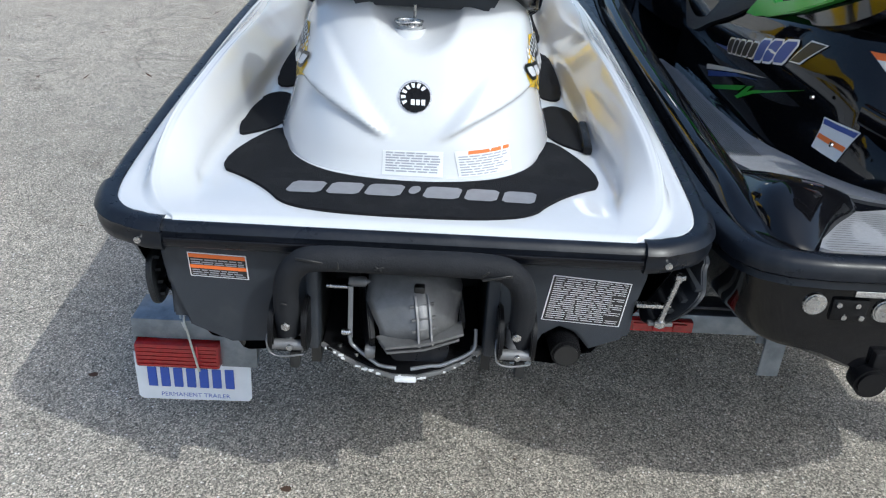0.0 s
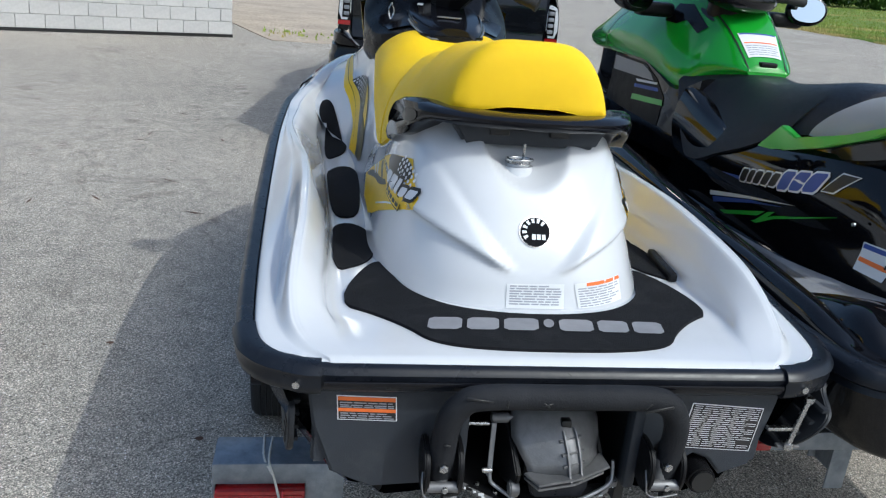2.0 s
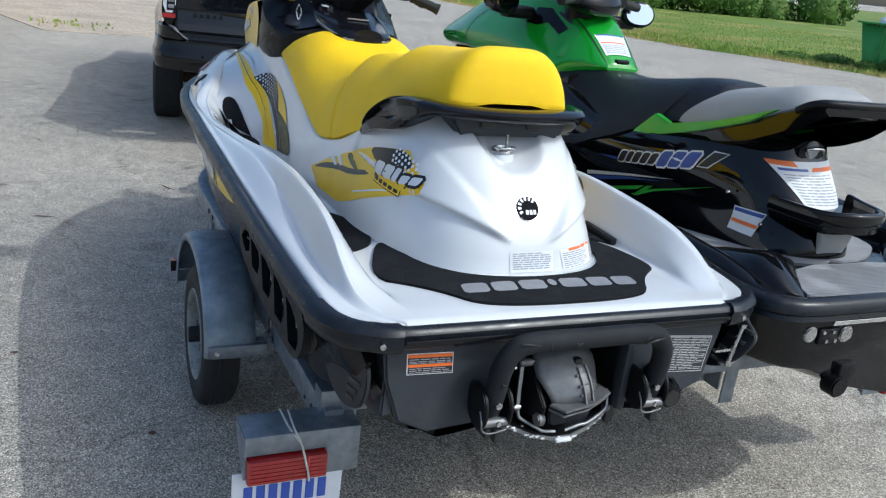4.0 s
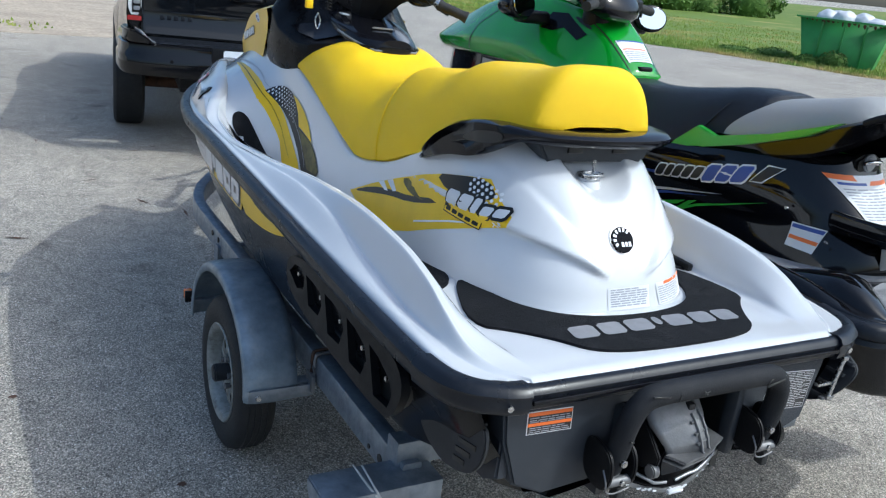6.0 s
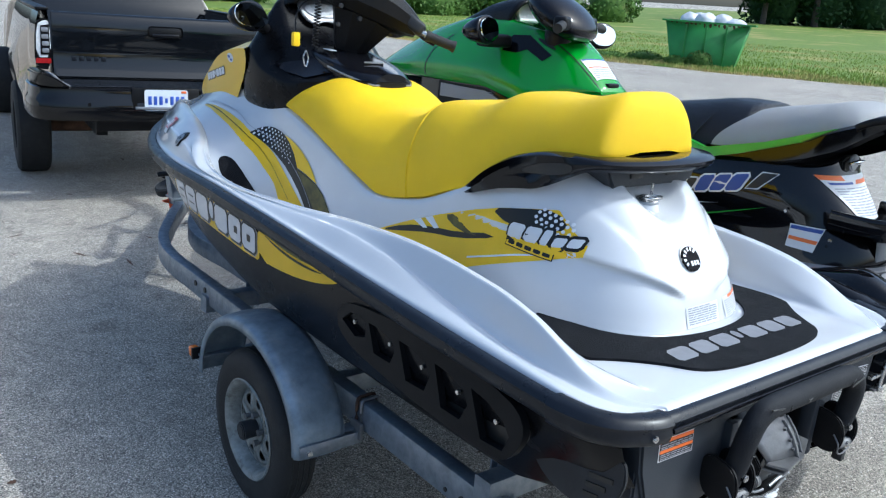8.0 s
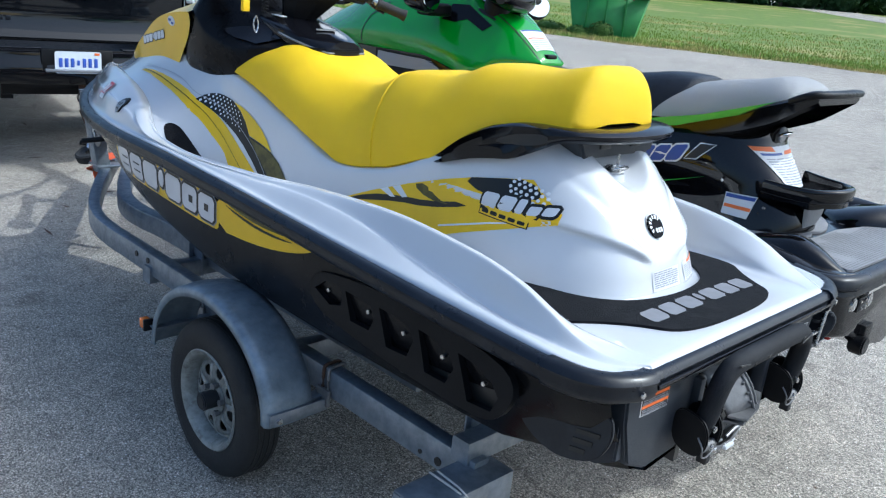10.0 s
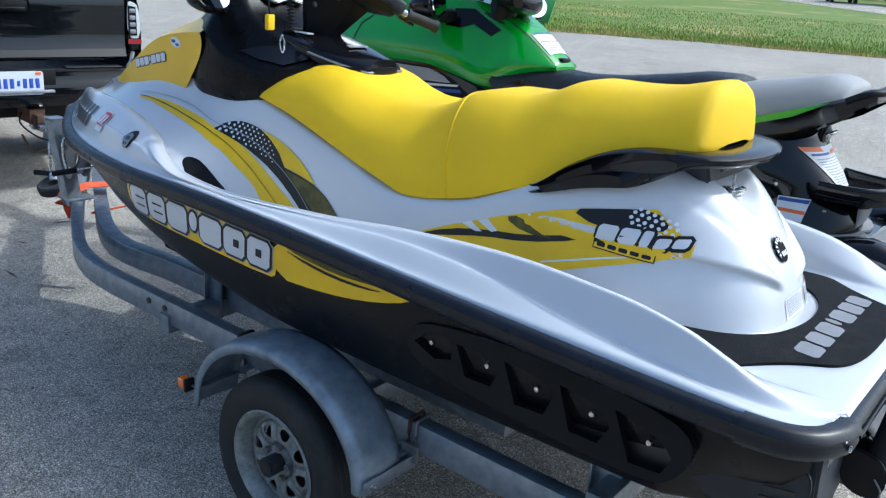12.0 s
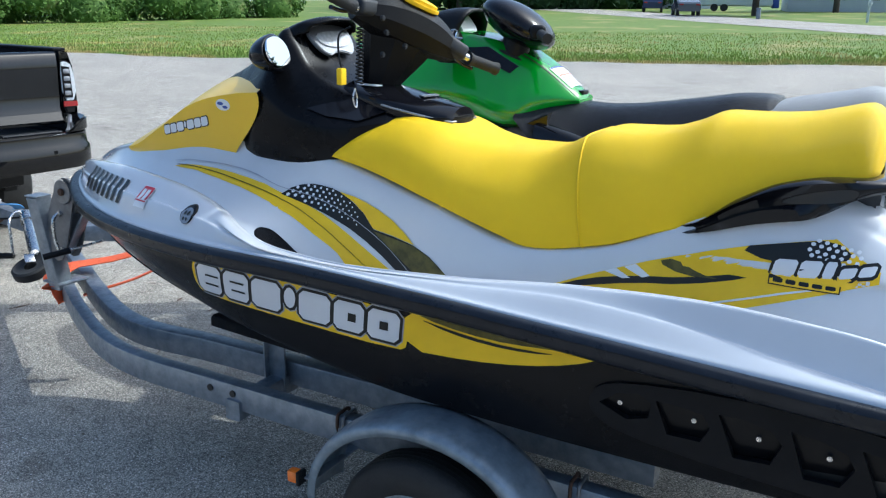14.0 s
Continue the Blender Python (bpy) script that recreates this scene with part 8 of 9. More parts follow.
    tube("crank_grip", [(0.235, 4.415, 0.42), (0.180, 4.50, 0.42)], 0.016, M["plastic"], tr, "black crank grip")
    part("jack_clamp", bm_box((0.10, 0.07, 0.09), 0.008, (0.355, 4.36, 0.555)), M["steel"], tr)
    bar("jack_fork", smooth_line([(0.10, 4.03, 0.512), (0.045, 4.00, 0.535), (0.025, 3.965, 0.51)], 4), 0.045, 0.006, M["steel"], tr, r=0.002)
    axle = Vector((-0.36, -0.04, 0.93)).normalized()
    eu = axle.cross(Vector((0.87, 0.49, 0))).normalized()
    ev = axle.cross(eu)
    P = []
    for i in range(32):
        a = 2 * math.pi * i / 32
        P.append([Vector((0.028, 3.968, 0.475)) + axle * b + (eu * math.cos(a) + ev * math.sin(a)) * r_ for r_, b in ((0.03, -0.018), (0.062, -0.016), (0.078, -0.026), (0.088, -0.018), (0.088, 0.018), (0.078, 0.026), (0.062, 0.016), (0.03, 0.018))])
    v, f = sheet(P, True, True)
    obj("jack_wheel", v, f, M["rubber"], tr, sharp=50)
    for s in (-1, 1):
        tube("safety_chain", smooth_line([(0.62 + 0.05 * s, 5.0, 0.47), (0.62 + 0.12 * s, 5.15, 0.38), (0.62 + 0.10 * s, 5.35, 0.46)], 6), 0.008, M["rust"], tr, n=8)
    tube("wiring_harness", smooth_line([(0.60, 4.7, 0.53), (0.48, 4.95, 0.50), (0.45, 5.2, 0.56), (0.55, 5.4, 0.60)], 6), 0.006, M["plastic"], tr, n=8)
    return tr


trailer = build_trailer()
# tie-down webbing between rails and bow
strap = thing("tie_down_strap", "bright orange webbing tie-down strap round the rails", "strap")
for pts, w in (([(-0.062, 3.70, 0.455), (-0.056, 3.70, 0.490), (-0.010, 3.71, 0.512), (0.06, 3.72, 0.522), (0.13, 3.69, 0.524), (0.20, 3.62, 0.535), (0.27, 3.55, 0.555)], 0.105), ([(-0.060, 3.645, 0.390), (-0.064, 3.66, 0.43), (-0.058, 3.68, 0.478)], 0.05), ([(0.02, 3.60, 0.410), (0.10, 3.55, 0.430), (0.19, 3.44, 0.475), (0.29, 3.33, 0.540)], 0.036)):
    bar("strap_run", smooth_line(pts, 6), w, 0.004, M["strap"], strap, r=0.001)
blue = thing("transom_strap", "blue webbing strap with a ratchet on the coupler", "strap")
bar("strap_run", smooth_line([(0.20, 4.40, 0.705), (0.34, 4.52, 0.66), (0.46, 4.66, 0.60), (0.60, 4.9, 0.54)], 5), 0.05, 0.004, M["blue_strap"], blue, r=0.001)


# ---- the pickup ----
def build_truck():
    t = thing("pickup_truck", "black pickup truck hitched to the trailer", "truck", at=(0.575, 5.52, 0.0), turn=-8.0)
    # local: y ahead from the tailgate, x across
    def side(s):
        P = []
        for i in range(40):
            y = 0.0 + 1.95 * i / 39
            arch = max(0.0, 1 - ((y - 1.30) / 0.50) ** 2)
            zb = 0.62 + 0.34 * math.sqrt(arch) if arch > 0 else 0.62
            e = min(1.0, 0.4 + y / 0.45)
            flare = 0.095 * max(0.0, 1 - ((y - 1.30) / 0.95) ** 2)
            P.append([(s * (0.86 - 0.03 * (1 - e) + flare), y, zb), (s * (0.895 - 0.03 * (1 - e) + flare), y, max(zb + 0.03, 0.80)), (s * (0.912 - 0.03 * (1 - e) + flare * 0.4), y, max(zb + 0.08, 1.08)), (s * (0.90 - 0.03 * (1 - e)), y, 1.30), (s * (0.875 - 0.03 * (1 - e)), y, 1.385), (s * (0.86 - 0.03 * (1 - e)), y, 1.40), (s * 0.80, y, 1.40), (s * 0.79, y, 1.30), (s * 0.79, y, 0.80)])
        v, f = sheet(P)
        return obj("bed_side", v, f, M["truck"], t, sharp=60)

    side(-1), side(1)
    P = []
    for x in np.linspace(-0.775, 0.775, 13):
        c = 0.012 * (1 - (x / 0.775) ** 2)
        P.append([(x, 0.05, 0.92), (x, 0.0 - c, 0.925), (x, -0.004 - c, 1.00), (x, 0.012 - c, 1.02), (x, 0.006 - c, 1.15), (x, -0.006 - c, 1.28), (x, 0.0 - c, 1.375), (x, 0.015, 1.395), (x, 0.06, 1.395), (x, 0.065, 0.92)])
    v, f = sheet(P, False, True, True)
    gate = obj("tailgate", v, f, M["truck"], t, "black tailgate with a recessed handle", sharp=50)
    part("gate_ledge", prism([(0.01, 1.005), (-0.012, 1.002), (-0.038, 0.950), (-0.034, 0.938), (0.01, 0.936)], 1.53, "x", 0.0, 0.003), M["truck"], gate, "sloping lower edge of the tailgate")
    part("gate_handle", join(bm_box((0.25, 0.014, 0.085), 0.02, (0.0, -0.018, 1.285)), ), M["plastic"], gate)
    part("handle_grip", bm_box((0.20, 0.016, 0.028), 0.008, (0.0, -0.026, 1.262)), M["gloss"], gate)
    for i in range(5):
        part("badge_bar", bm_box((0.030, 0.004, 0.03), 0.002, (-0.64 + 0.05 * i, -0.008, 1.075)), M["bumper"], gate)
    for s in (-1, 1):
        lamp = part("tail_lamp", prism(chaikin([(s * 0.785, 0.985), (s * 0.785, 1.335), (s * 0.83, 1.345), (s * 0.885, 1.31), (s * 0.90, 1.0)], 1), 0.10, "y", 0.045, 0.008), M["gloss"], t, "clear and red tail lamp with smoked bezel")
        part("lamp_lens", prism(chaikin([(s * 0.79, 1.075), (s * 0.79, 1.325), (s * 0.825, 1.335), (s * 0.878, 1.30), (s * 0.888, 1.075)], 1), 0.012, "y", -0.010, 0.003), M["lens_clear"], lamp)
        part("lamp_inner", prism([(s * 0.795, 1.095), (s * 0.795, 1.305), (s * 0.85, 1.295), (s * 0.857, 1.095)], 0.006, "y", -0.018, 0.001), M["gloss"], lamp)
        for k in range(4):
            part("lamp_cell", bm_box((0.045, 0.006, 0.03), 0.006, (s * 0.824, -0.023, 1.125 + 0.048 * k)), M["silver"], lamp)
        part("red_lens", prism([(s * 0.79, 1.035), (s * 0.79, 1.07), (s * 0.888, 1.07), (s * 0.892, 1.035)], 0.012, "y", -0.010, 0.002), M["lens_red"], lamp)
        # wheels
        for y in (1.30, 4.75):
            w = new("wheel")
            w.parent = t
            prof = [(0.21, -0.12), (0.30, -0.132), (0.36, -0.125), (0.385, -0.105), (0.392, -0.05), (0.392, 0.05), (0.385, 0.105), (0.36, 0.125), (0.30, 0.132), (0.21, 0.12)]
            P = []
            for i in range(56):
                a = 2 * math.pi * i / 56
                k = 0.992 if i % 2 else 1.0
                P.append([(s * 0.86 + b, y + r * (k if r > 0.37 else 1) * math.cos(a), 0.385 + r * (k if r > 0.37 else 1) * math.sin(a)) for r, b in prof])
            v, f = sheet(P, True, True)
            obj("tyre", v, f, M["rubber"], w, "black chunky tyre", sharp=40)
            part("rim", bm_cyl(0.215, 0.20, 0.16, (s * 0.88, y, 0.385), "X", 32, 0.01), M["gloss"], w)
        # mud flaps of the arch
        part("arch_liner", prism([(0.80, 0.62), (0.88, 0.92), (1.30, 1.02), (1.72, 0.92), (1.80, 0.62)], 0.02, "x", s * 0.62, 0.0), M["plastic"], t)
    # rear bumper
    path = smooth_line([(-0.895, 0.28, 0.78), (-0.888, 0.08, 0.78), (-0.83, -0.10, 0.78), (-0.58, -0.165, 0.78), (0.0, -0.19, 0.78), (0.58, -0.165, 0.78), (0.81, -0.10, 0.78), (0.855, 0.08, 0.78), (0.86, 0.28, 0.78)], 6)
    v, f = sweep(path, [(-0.09, 0.10), (0.03, 0.115), (0.055, 0.10), (0.06, 0.03), (0.075, 0.01), (0.075, -0.09), (0.055, -0.125), (-0.08, -0.12)])
    bumper = obj("rear_bumper", v, f, M["k_black"], t, "black rear bumper with a step", sharp=40)
    for s in (-1, 1):
        bm = prism(chaikin([(s * 0.935, 0.26), (s * 0.935, 0.06), (s * 0.885, -0.145), (s * 0.74, -0.212), (s * 0.69, -0.19), (s * 0.78, -0.07), (s * 0.84, 0.05), (s * 0.86, 0.26)], 1), 0.09, "z", 0.935, 0.012)
        for w in bm.verts:
            if w.co.z > 0.93:
                w.co.z -= 0.075 * min(1.0, max(0.0, (0.84 - abs(w.co.x)) / 0.12)) ** 1.3
        part("bumper_horn", bm, M["k_black"], bumper, sharp=60)
        bar("horn_edge", smooth_line([(s * 0.862, 0.20, 0.975), (s * 0.842, 0.04, 0.975), (s * 0.80, -0.05, 0.966), (s * 0.755, -0.12, 0.925), (s * 0.70, -0.19, 0.900)], 5), 0.026, 0.012, M["silver"], bumper, "grey plastic edge")
        bar("step_pad", [(s * 0.66, -0.145, 0.897), (s * 0.45, -0.16, 0.899), (s * 0.27, -0.165, 0.900)], 0.09, 0.012, M["bumper"], bumper)
        for x in (0.38, 0.58):
            part("sensor", bm_cyl(0.013, 0.013, 0.01, (s * x, -0.24, 0.775), "Y", 14, 0.002), M["plastic"], bumper)
    part("bumper_step", bm_box((0.44, 0.06, 0.02), 0.006, (0, -0.26, 0.735)), M["silver"], bumper)
    part("plate_recess", bm_box((0.48, 0.03, 0.16), 0.01, (0.0, -0.245, 0.80)), M["plastic"], bumper)
    plate = part("number_plate", prism([(-0.143, 0.715), (0.143, 0.715), (0.155, 0.727), (0.155, 0.856), (0.143, 0.868), (-0.143, 0.868), (-0.155, 0.856), (-0.155, 0.727)], 0.003, "y", -0.268), M["plate_white"], t, "white plate with plain blue bars")
    for i in range(7):
        if i == 3:
            part("plate_bar", bm_box((0.018, 0.003, 0.035), 0.002, (0.0, -0.271, 0.79)), M["plate_blue"], plate)
        else:
            part("plate_bar", bm_box((0.024, 0.003, 0.062), 0.002, (-0.117 + 0.039 * i, -0.271, 0.79)), M["plate_blue"], plate)
    txt = bpy.data.curves.new("plate_text", "FONT")
    txt.body, txt.size, txt.align_x = "DEALER", 0.02, "CENTER"
    txt.materials.append(M["plate_blue"])
    to = new("plate_text", txt)
    to.parent = plate
    to.matrix_basis = pose(0, -0.271, 0.726, 90, 0, 0)
    part("plate_tab", bm_box((0.035, 0.003, 0.016), 0.001, (0.125, -0.271, 0.852)), M["label_orange"], plate)
    for ob in t.children_recursive:
        if ob.name.startswith(("plate_recess", "bumper_step")) or ob == plate:
            ob.location = (-0.055, 0, 0.022)
    # bed floor, hitch, frame
    part("bed_floor", bm_box((1.6, 1.9, 0.05), 0.0, (0, 1.0, 0.82)), M["plastic"], t)
    part("hitch_receiver", join(bm_box((0.10, 0.25, 0.10), 0.006, (0.06, -0.10, 0.585)), bm_box((0.06, 0.14, 0.06), 0.004, (0.06, -0.24, 0.575))), M["rust"], t)
    part("under_frame", join(bm_box((1.0, 0.08, 0.09), 0.006, (0, 0.10, 0.58)), bm_box((0.08, 4.5, 0.12), 0.0, (-0.45, 2.4, 0.55)), bm_box((0.08, 4.5, 0.12), 0.0, (0.45, 2.4, 0.55))), M["plastic"], t)
    part("axle", bm_cyl(0.05, 0.05, 1.5, (0, 1.30, 0.385), "X", 16), M["rust"], t)
    part("spare_wheel", bm_cyl(0.34, 0.34, 0.20, (0, 0.75, 0.58), "Z", 28, 0.04), M["rubber"], t)
    # cab
    P = []
    for y, z, w in ((1.98, 0.55, 0.86), (1.98, 1.30, 0.90), (2.03, 1.40, 0.86), (2.16, 1.76, 0.68), (2.30, 1.80, 0.66), (3.1, 1.80, 0.66), (3.35, 1.74, 0.68), (4.05, 1.32, 0.80), (4.2, 1.27, 0.82), (5.2, 1.18, 0.80), (5.35, 1.0, 0.82), (5.4, 0.55, 0.84)):
        P.append([(-w, y, z), (-w * 0.96, y, z + 0.015), (0, y, z + 0.03), (w * 0.96, y, z + 0.015), (w, y, z)])
    top = [(-p[0][0], p[0][1], p[0][2]) for p in P]
    v = [q for row in P for q in row]
    f = grid_faces(len(P), 5)
    k = len(v)
    outline = [(1.98, 0.55), (1.98, 1.30), (2.03, 1.40), (2.16, 1.76), (2.30, 1.80), (3.1, 1.80), (3.35, 1.74), (4.05, 1.32), (4.2, 1.27), (5.2, 1.18), (5.35, 1.0), (5.4, 0.55)]
    for j in (0, 4):
        f.append(tuple(i * 5 + j for i in range(len(P))))
    f.append((0, 1, 2, 3, 4)), f.append(tuple((len(P) - 1) * 5 + j for j in range(5)))
    obj("cab", v, f, M["truck"], t, sharp=30)
    part("rear_window", prism([(-0.60, 0.0), (0.60, 0.0), (0.54, 0.30), (-0.54, 0.30)], 0.012, "y", 0.0, 0.003), M["glass"], t).matrix_basis = pose(0, 2.045, 1.44, -20, 0, 0)
    for s in (-1, 1):
        part("side_window", prism([(2.15, 1.43), (2.25, 1.72), (3.1, 1.73), (3.85, 1.42)], 0.01, "x", 0.0), M["glass"], t).matrix_basis = pose(s * 0.80, 0, 0, 0, s * -20, 0) @ pose(0, 0, 0)
        part("bed_rail_cap", bm_box((0.09, 1.9, 0.02), 0.006, (s * 0.83, 1.0, 1.408)), M["plastic"], t)
    return t


truck = build_truck()


# ---- field, buildings and distance ----
def strip(name, x_in, x_out, ys, lift, material, nx=14):
    P = []
    for i in range(nx + 1):
        t = (i / nx) ** 1.6
        P.append([(x_in(y) + (x_out(y) - x_in(y)) * t, y, land(x_in(y) + (x_out(y) - x_in(y)) * t, y) + lift(t, y)) for y in ys])
    v, f = sheet(P)
    return obj(name, v, f, material, None, sharp=180, recalc=False)


ys = spaced(-60, 120, 240)
lawn = strip("lawn", verge, lambda y: 420.0, ys, lambda t, y: 0.012 + 0.05 * min(1.0, t * 60), M["lawn"], 26)
tagged(lawn, "green mown field beside the lot", "grass", kind="structure")


def far_road(y):
    return 34.0 + 1.25 * (y + 2.0)


road = strip("road", lambda y: far_road(y), lambda y: far_road(y) + 11.0, spaced(-40, 60, 50), lambda t, y: 0.085, M["asphalt"], 6)
tagged(road, "pale grey residential road beyond the field", "road", kind="structure")
gravel_pts = [(-1.4, 13.9), (-1.2, 13.4), (0.6, 13.6), (3.0, 14.6), (9, 18), (14, 24), (12, 60), (-30, 60), (-3.5, 20)]
gv = prism([(x, y) for x, y in gravel_pts], 0.02, "z", 0.004)
tagged(part("gravel", gv, M["sand"]), "pale tan gravel drive behind the building", "gravel", kind="structure")


def grass_field(name, count, where, h, material, label, seed, width=0.006):
    """Many separate blades as one mesh."""
    rnd = random.Random(seed)
    v, f = [], []
    for _ in range(count):
        x, y = where(rnd)
        z = land(x, y) + 0.01
        hh = h * rnd.uniform(0.5, 1.3)
        a, lean = rnd.uniform(0, math.pi), rnd.uniform(-0.5, 0.5) * hh
        dx, dy = math.cos(a) * width * rnd.uniform(0.7, 1.5), math.sin(a) * width
        lx, ly = lean * math.sin(a + rnd.uniform(-1, 1)), lean * math.cos(a)
        k = len(v)
        v += [(x - dx, y - dy, z), (x + dx, y + dy, z), (x + dx * 0.6 + lx * 0.4, y + dy * 0.6 + ly * 0.4, z + hh * 0.6), (x - dx * 0.6 + lx * 0.4, y - dy * 0.6 + ly * 0.4, z + hh * 0.6), (x + lx, y + ly, z + hh)]
        f += [(k, k + 1, k + 2, k + 3), (k + 3, k + 2, k + 4)]
    ob = obj(name, v, f, material, None, sharp=180, recalc=False)
    return tagged(ob, label, "grass", kind="stuff")


def in_verge(lo, hi, y0=-12, y1=45):
    def w(r):
        y = y0 + (y1 - y0) * r.random()
        return verge(y) + lo + (hi - lo) * r.random() ** 1.6, y
    return w


grass_field("verge_grass", 30000, in_verge(-0.2, 1.8), 0.07, M["dry_blade"], "dry yellowed grass along the asphalt edge", 1, 0.012)
grass_field("field_grass", 90000, in_verge(0.3, 18.0), 0.105, M["blade"], "green grass of the field", 2, 0.016)
grass_field("weeds", 60, lambda r: (r.gauss(-0.9, 0.35), r.gauss(14.6, 0.35)), 0.055, M["blade"], "dry weeds by the building", 3, 0.02)


def leaf_clump(name, blobs, per, size, material, parent=None, seed=1, label=""):
    """A mass of small leaves scattered through a set of soft blobs (x, y, z, rx, ry, rz)."""
    rnd = random.Random(seed)
    v, f = [], []
    for bx, by, bz, rx, ry, rz in blobs:
        for _ in range(int(per)):
            while True:
                p = Vector((rnd.uniform(-1, 1), rnd.uniform(-1, 1), rnd.uniform(-1, 1)))
                if p.length < 1:
                    break
            p = p.normalized() * (p.length ** 0.4)
            c = Vector((bx + p.x * rx, by + p.y * ry, bz + p.z * rz))
            if c.z < land(c.x, c.y) + 0.02:
                continue
            n = (p + Vector((rnd.gauss(0, 0.7), rnd.gauss(0, 0.7), rnd.gauss(0.3, 0.7)))).normalized()
            a = n.orthogonal().normalized()
            a.rotate(Matrix.Rotation(rnd.uniform(0, 6.28), 3, n))
            b = n.cross(a)
            s = size * rnd.uniform(0.6, 1.4)
            k = len(v)
            v += [c - a * s, c + b * s * 0.5, c + a * s, c - b * s * 0.5]
            f.append((k, k + 1, k + 2, k + 3))
    # leafy inner masses behind the outer leaves
    for bx, by, bz, rx, ry, rz in blobs:
        n0 = len(v)
        for i in range(7):
            for j in range(12):
                a, b = math.pi * i / 6, 2 * math.pi * j / 12
                q = Vector((math.sin(a) * math.cos(b), math.sin(a) * math.sin(b), math.cos(a)))
                q *= 0.74 + 0.16 * noise.noise(q * 2.5 + Vector((bx, by, bz)))
                v.append((bx + q.x * rx, by + q.y * ry, max(bz + q.z * rz, land(bx, by) - 0.1)))
        for i in range(6):
            for j in range(12):
                f.append((n0 + i * 12 + j, n0 + i * 12 + (j + 1) % 12, n0 + (i + 1) * 12 + (j + 1) % 12, n0 + (i + 1) * 12 + j))
    ob = obj(name, v, f, material, parent, label, sharp=180, recalc=False)
    return ob


def build_tree(name, x, y, h, r, material, label, seed, blobs=14, per=420, size=0.16):
    rnd = random.Random(seed)
    z0 = land(x, y)
    t = thing(name, label, "tree", "trees beyond the field", (x, y, z0))
    path = smooth_line([(0, 0, -0.1), (rnd.uniform(-0.1, 0.1), 0.05, h * 0.25), (rnd.uniform(-0.3, 0.3), 0.1, h * 0.55), (rnd.uniform(-0.3, 0.3), 0, h * 0.8)], 5)
    v, f = sweep(path, [(0.035 * h * math.cos(a), 0.035 * h * math.sin(a)) for a in np.linspace(0, 2 * math.pi, 11)[:-1]], up=(0, 1, 0), scale=[1 - 0.8 * i / 15 for i in range(len(path))])
    obj("trunk", v, f, M["bark"], t, sharp=60)
    bl = []
    for i in range(blobs):
        a, q = rnd.uniform(0, 6.28), rnd.uniform(0.2, 1.0)
        bz = h * rnd.uniform(0.30, 0.95)
        rr = r * q * (1.15 - 0.6 * bz / h)
        p = (rr * math.cos(a), rr * math.sin(a), bz)
        bl.append((p[0], p[1], p[2], r * rnd.uniform(0.3, 0.5), r * rnd.uniform(0.3, 0.5), h * rnd.uniform(0.08, 0.14)))
        if i < 7:
            tube("limb", smooth_line([(0, 0, h * 0.25 + 0.05 * h * i), (p[0] * 0.5, p[1] * 0.5, p[2] - h * 0.05), p], 4), 0.012 * h, M["bark"], t, n=6)
    bl = [(x + a, y + b, z0 + c, d, e, g) for a, b, c, d, e, g in bl]
    cr = leaf_clump("crown", bl, per, size, material, None, seed)
    cr.parent = t
    cr.matrix_parent_inverse = Matrix.Translation((-x, -y, -z0))
    return t


for i, (x, y, h, r) in enumerate([(73, 46, 9, 4.5), (77, 43, 10, 5), (84, 38.5, 9, 4.5), (90, 35, 9, 4.5), (84, 50, 12, 5), (96, 42, 11, 5), (102, 36, 11, 5)]):
    build_tree("tree", x, y, h, r, M["leaf_dark"], "dark leafy tree at the far edge of the field", 20 + i, 15, 330, 0.30)
wood = leaf_clump("undergrowth", [(76 + 3.4 * i, 47 - 3.0 * i, 4.6 + 0.02 * i, 3.4, 3.4, 4.6) for i in range(8)], 1300, 0.28, M["leaf_dark"], None, 50)
tagged(wood, "dark undergrowth below the far trees", "bushes", kind="stuff")
for i, (x, y) in enumerate([(70, 12.5), (86, 8.0), (76, -2.0), (63, -8)]):
    build_tree("tree", x, y, 9, 3.6, M["leaf_dark"], "leafy street tree by the houses", 70 + i, 12, 300, 0.22)
hedge = leaf_clump("bushes", [(27 + 1.9 * i + 0.5 * math.sin(i * 2), 47 - 0.4 * i + math.sin(i * 1.7), 1.9 + 0.5 * math.sin(i * 1.3), 2.0, 1.9, 1.7 + 0.5 * math.sin(i * 2.1)) for i in range(12)] + [(30 + 3 * i, 52 + i, 4.0, 3.0, 2.5, 2.6) for i in range(7)], 1300, 0.13, M["leaf"], None, 60)
tagged(hedge, "dense green bushes behind the field", "bushes", kind="stuff")
hedge2 = leaf_clump("bushes", [(8 + 2.2 * i, 58 + math.sin(i * 1.9), 2.2 + 0.6 * math.sin(i * 1.3), 2.2, 2.0, 2.2) for i in range(9)], 900, 0.15, M["leaf"], None, 61)
tagged(hedge2, "dense green bushes beyond the gravel", "bushes", kind="stuff")


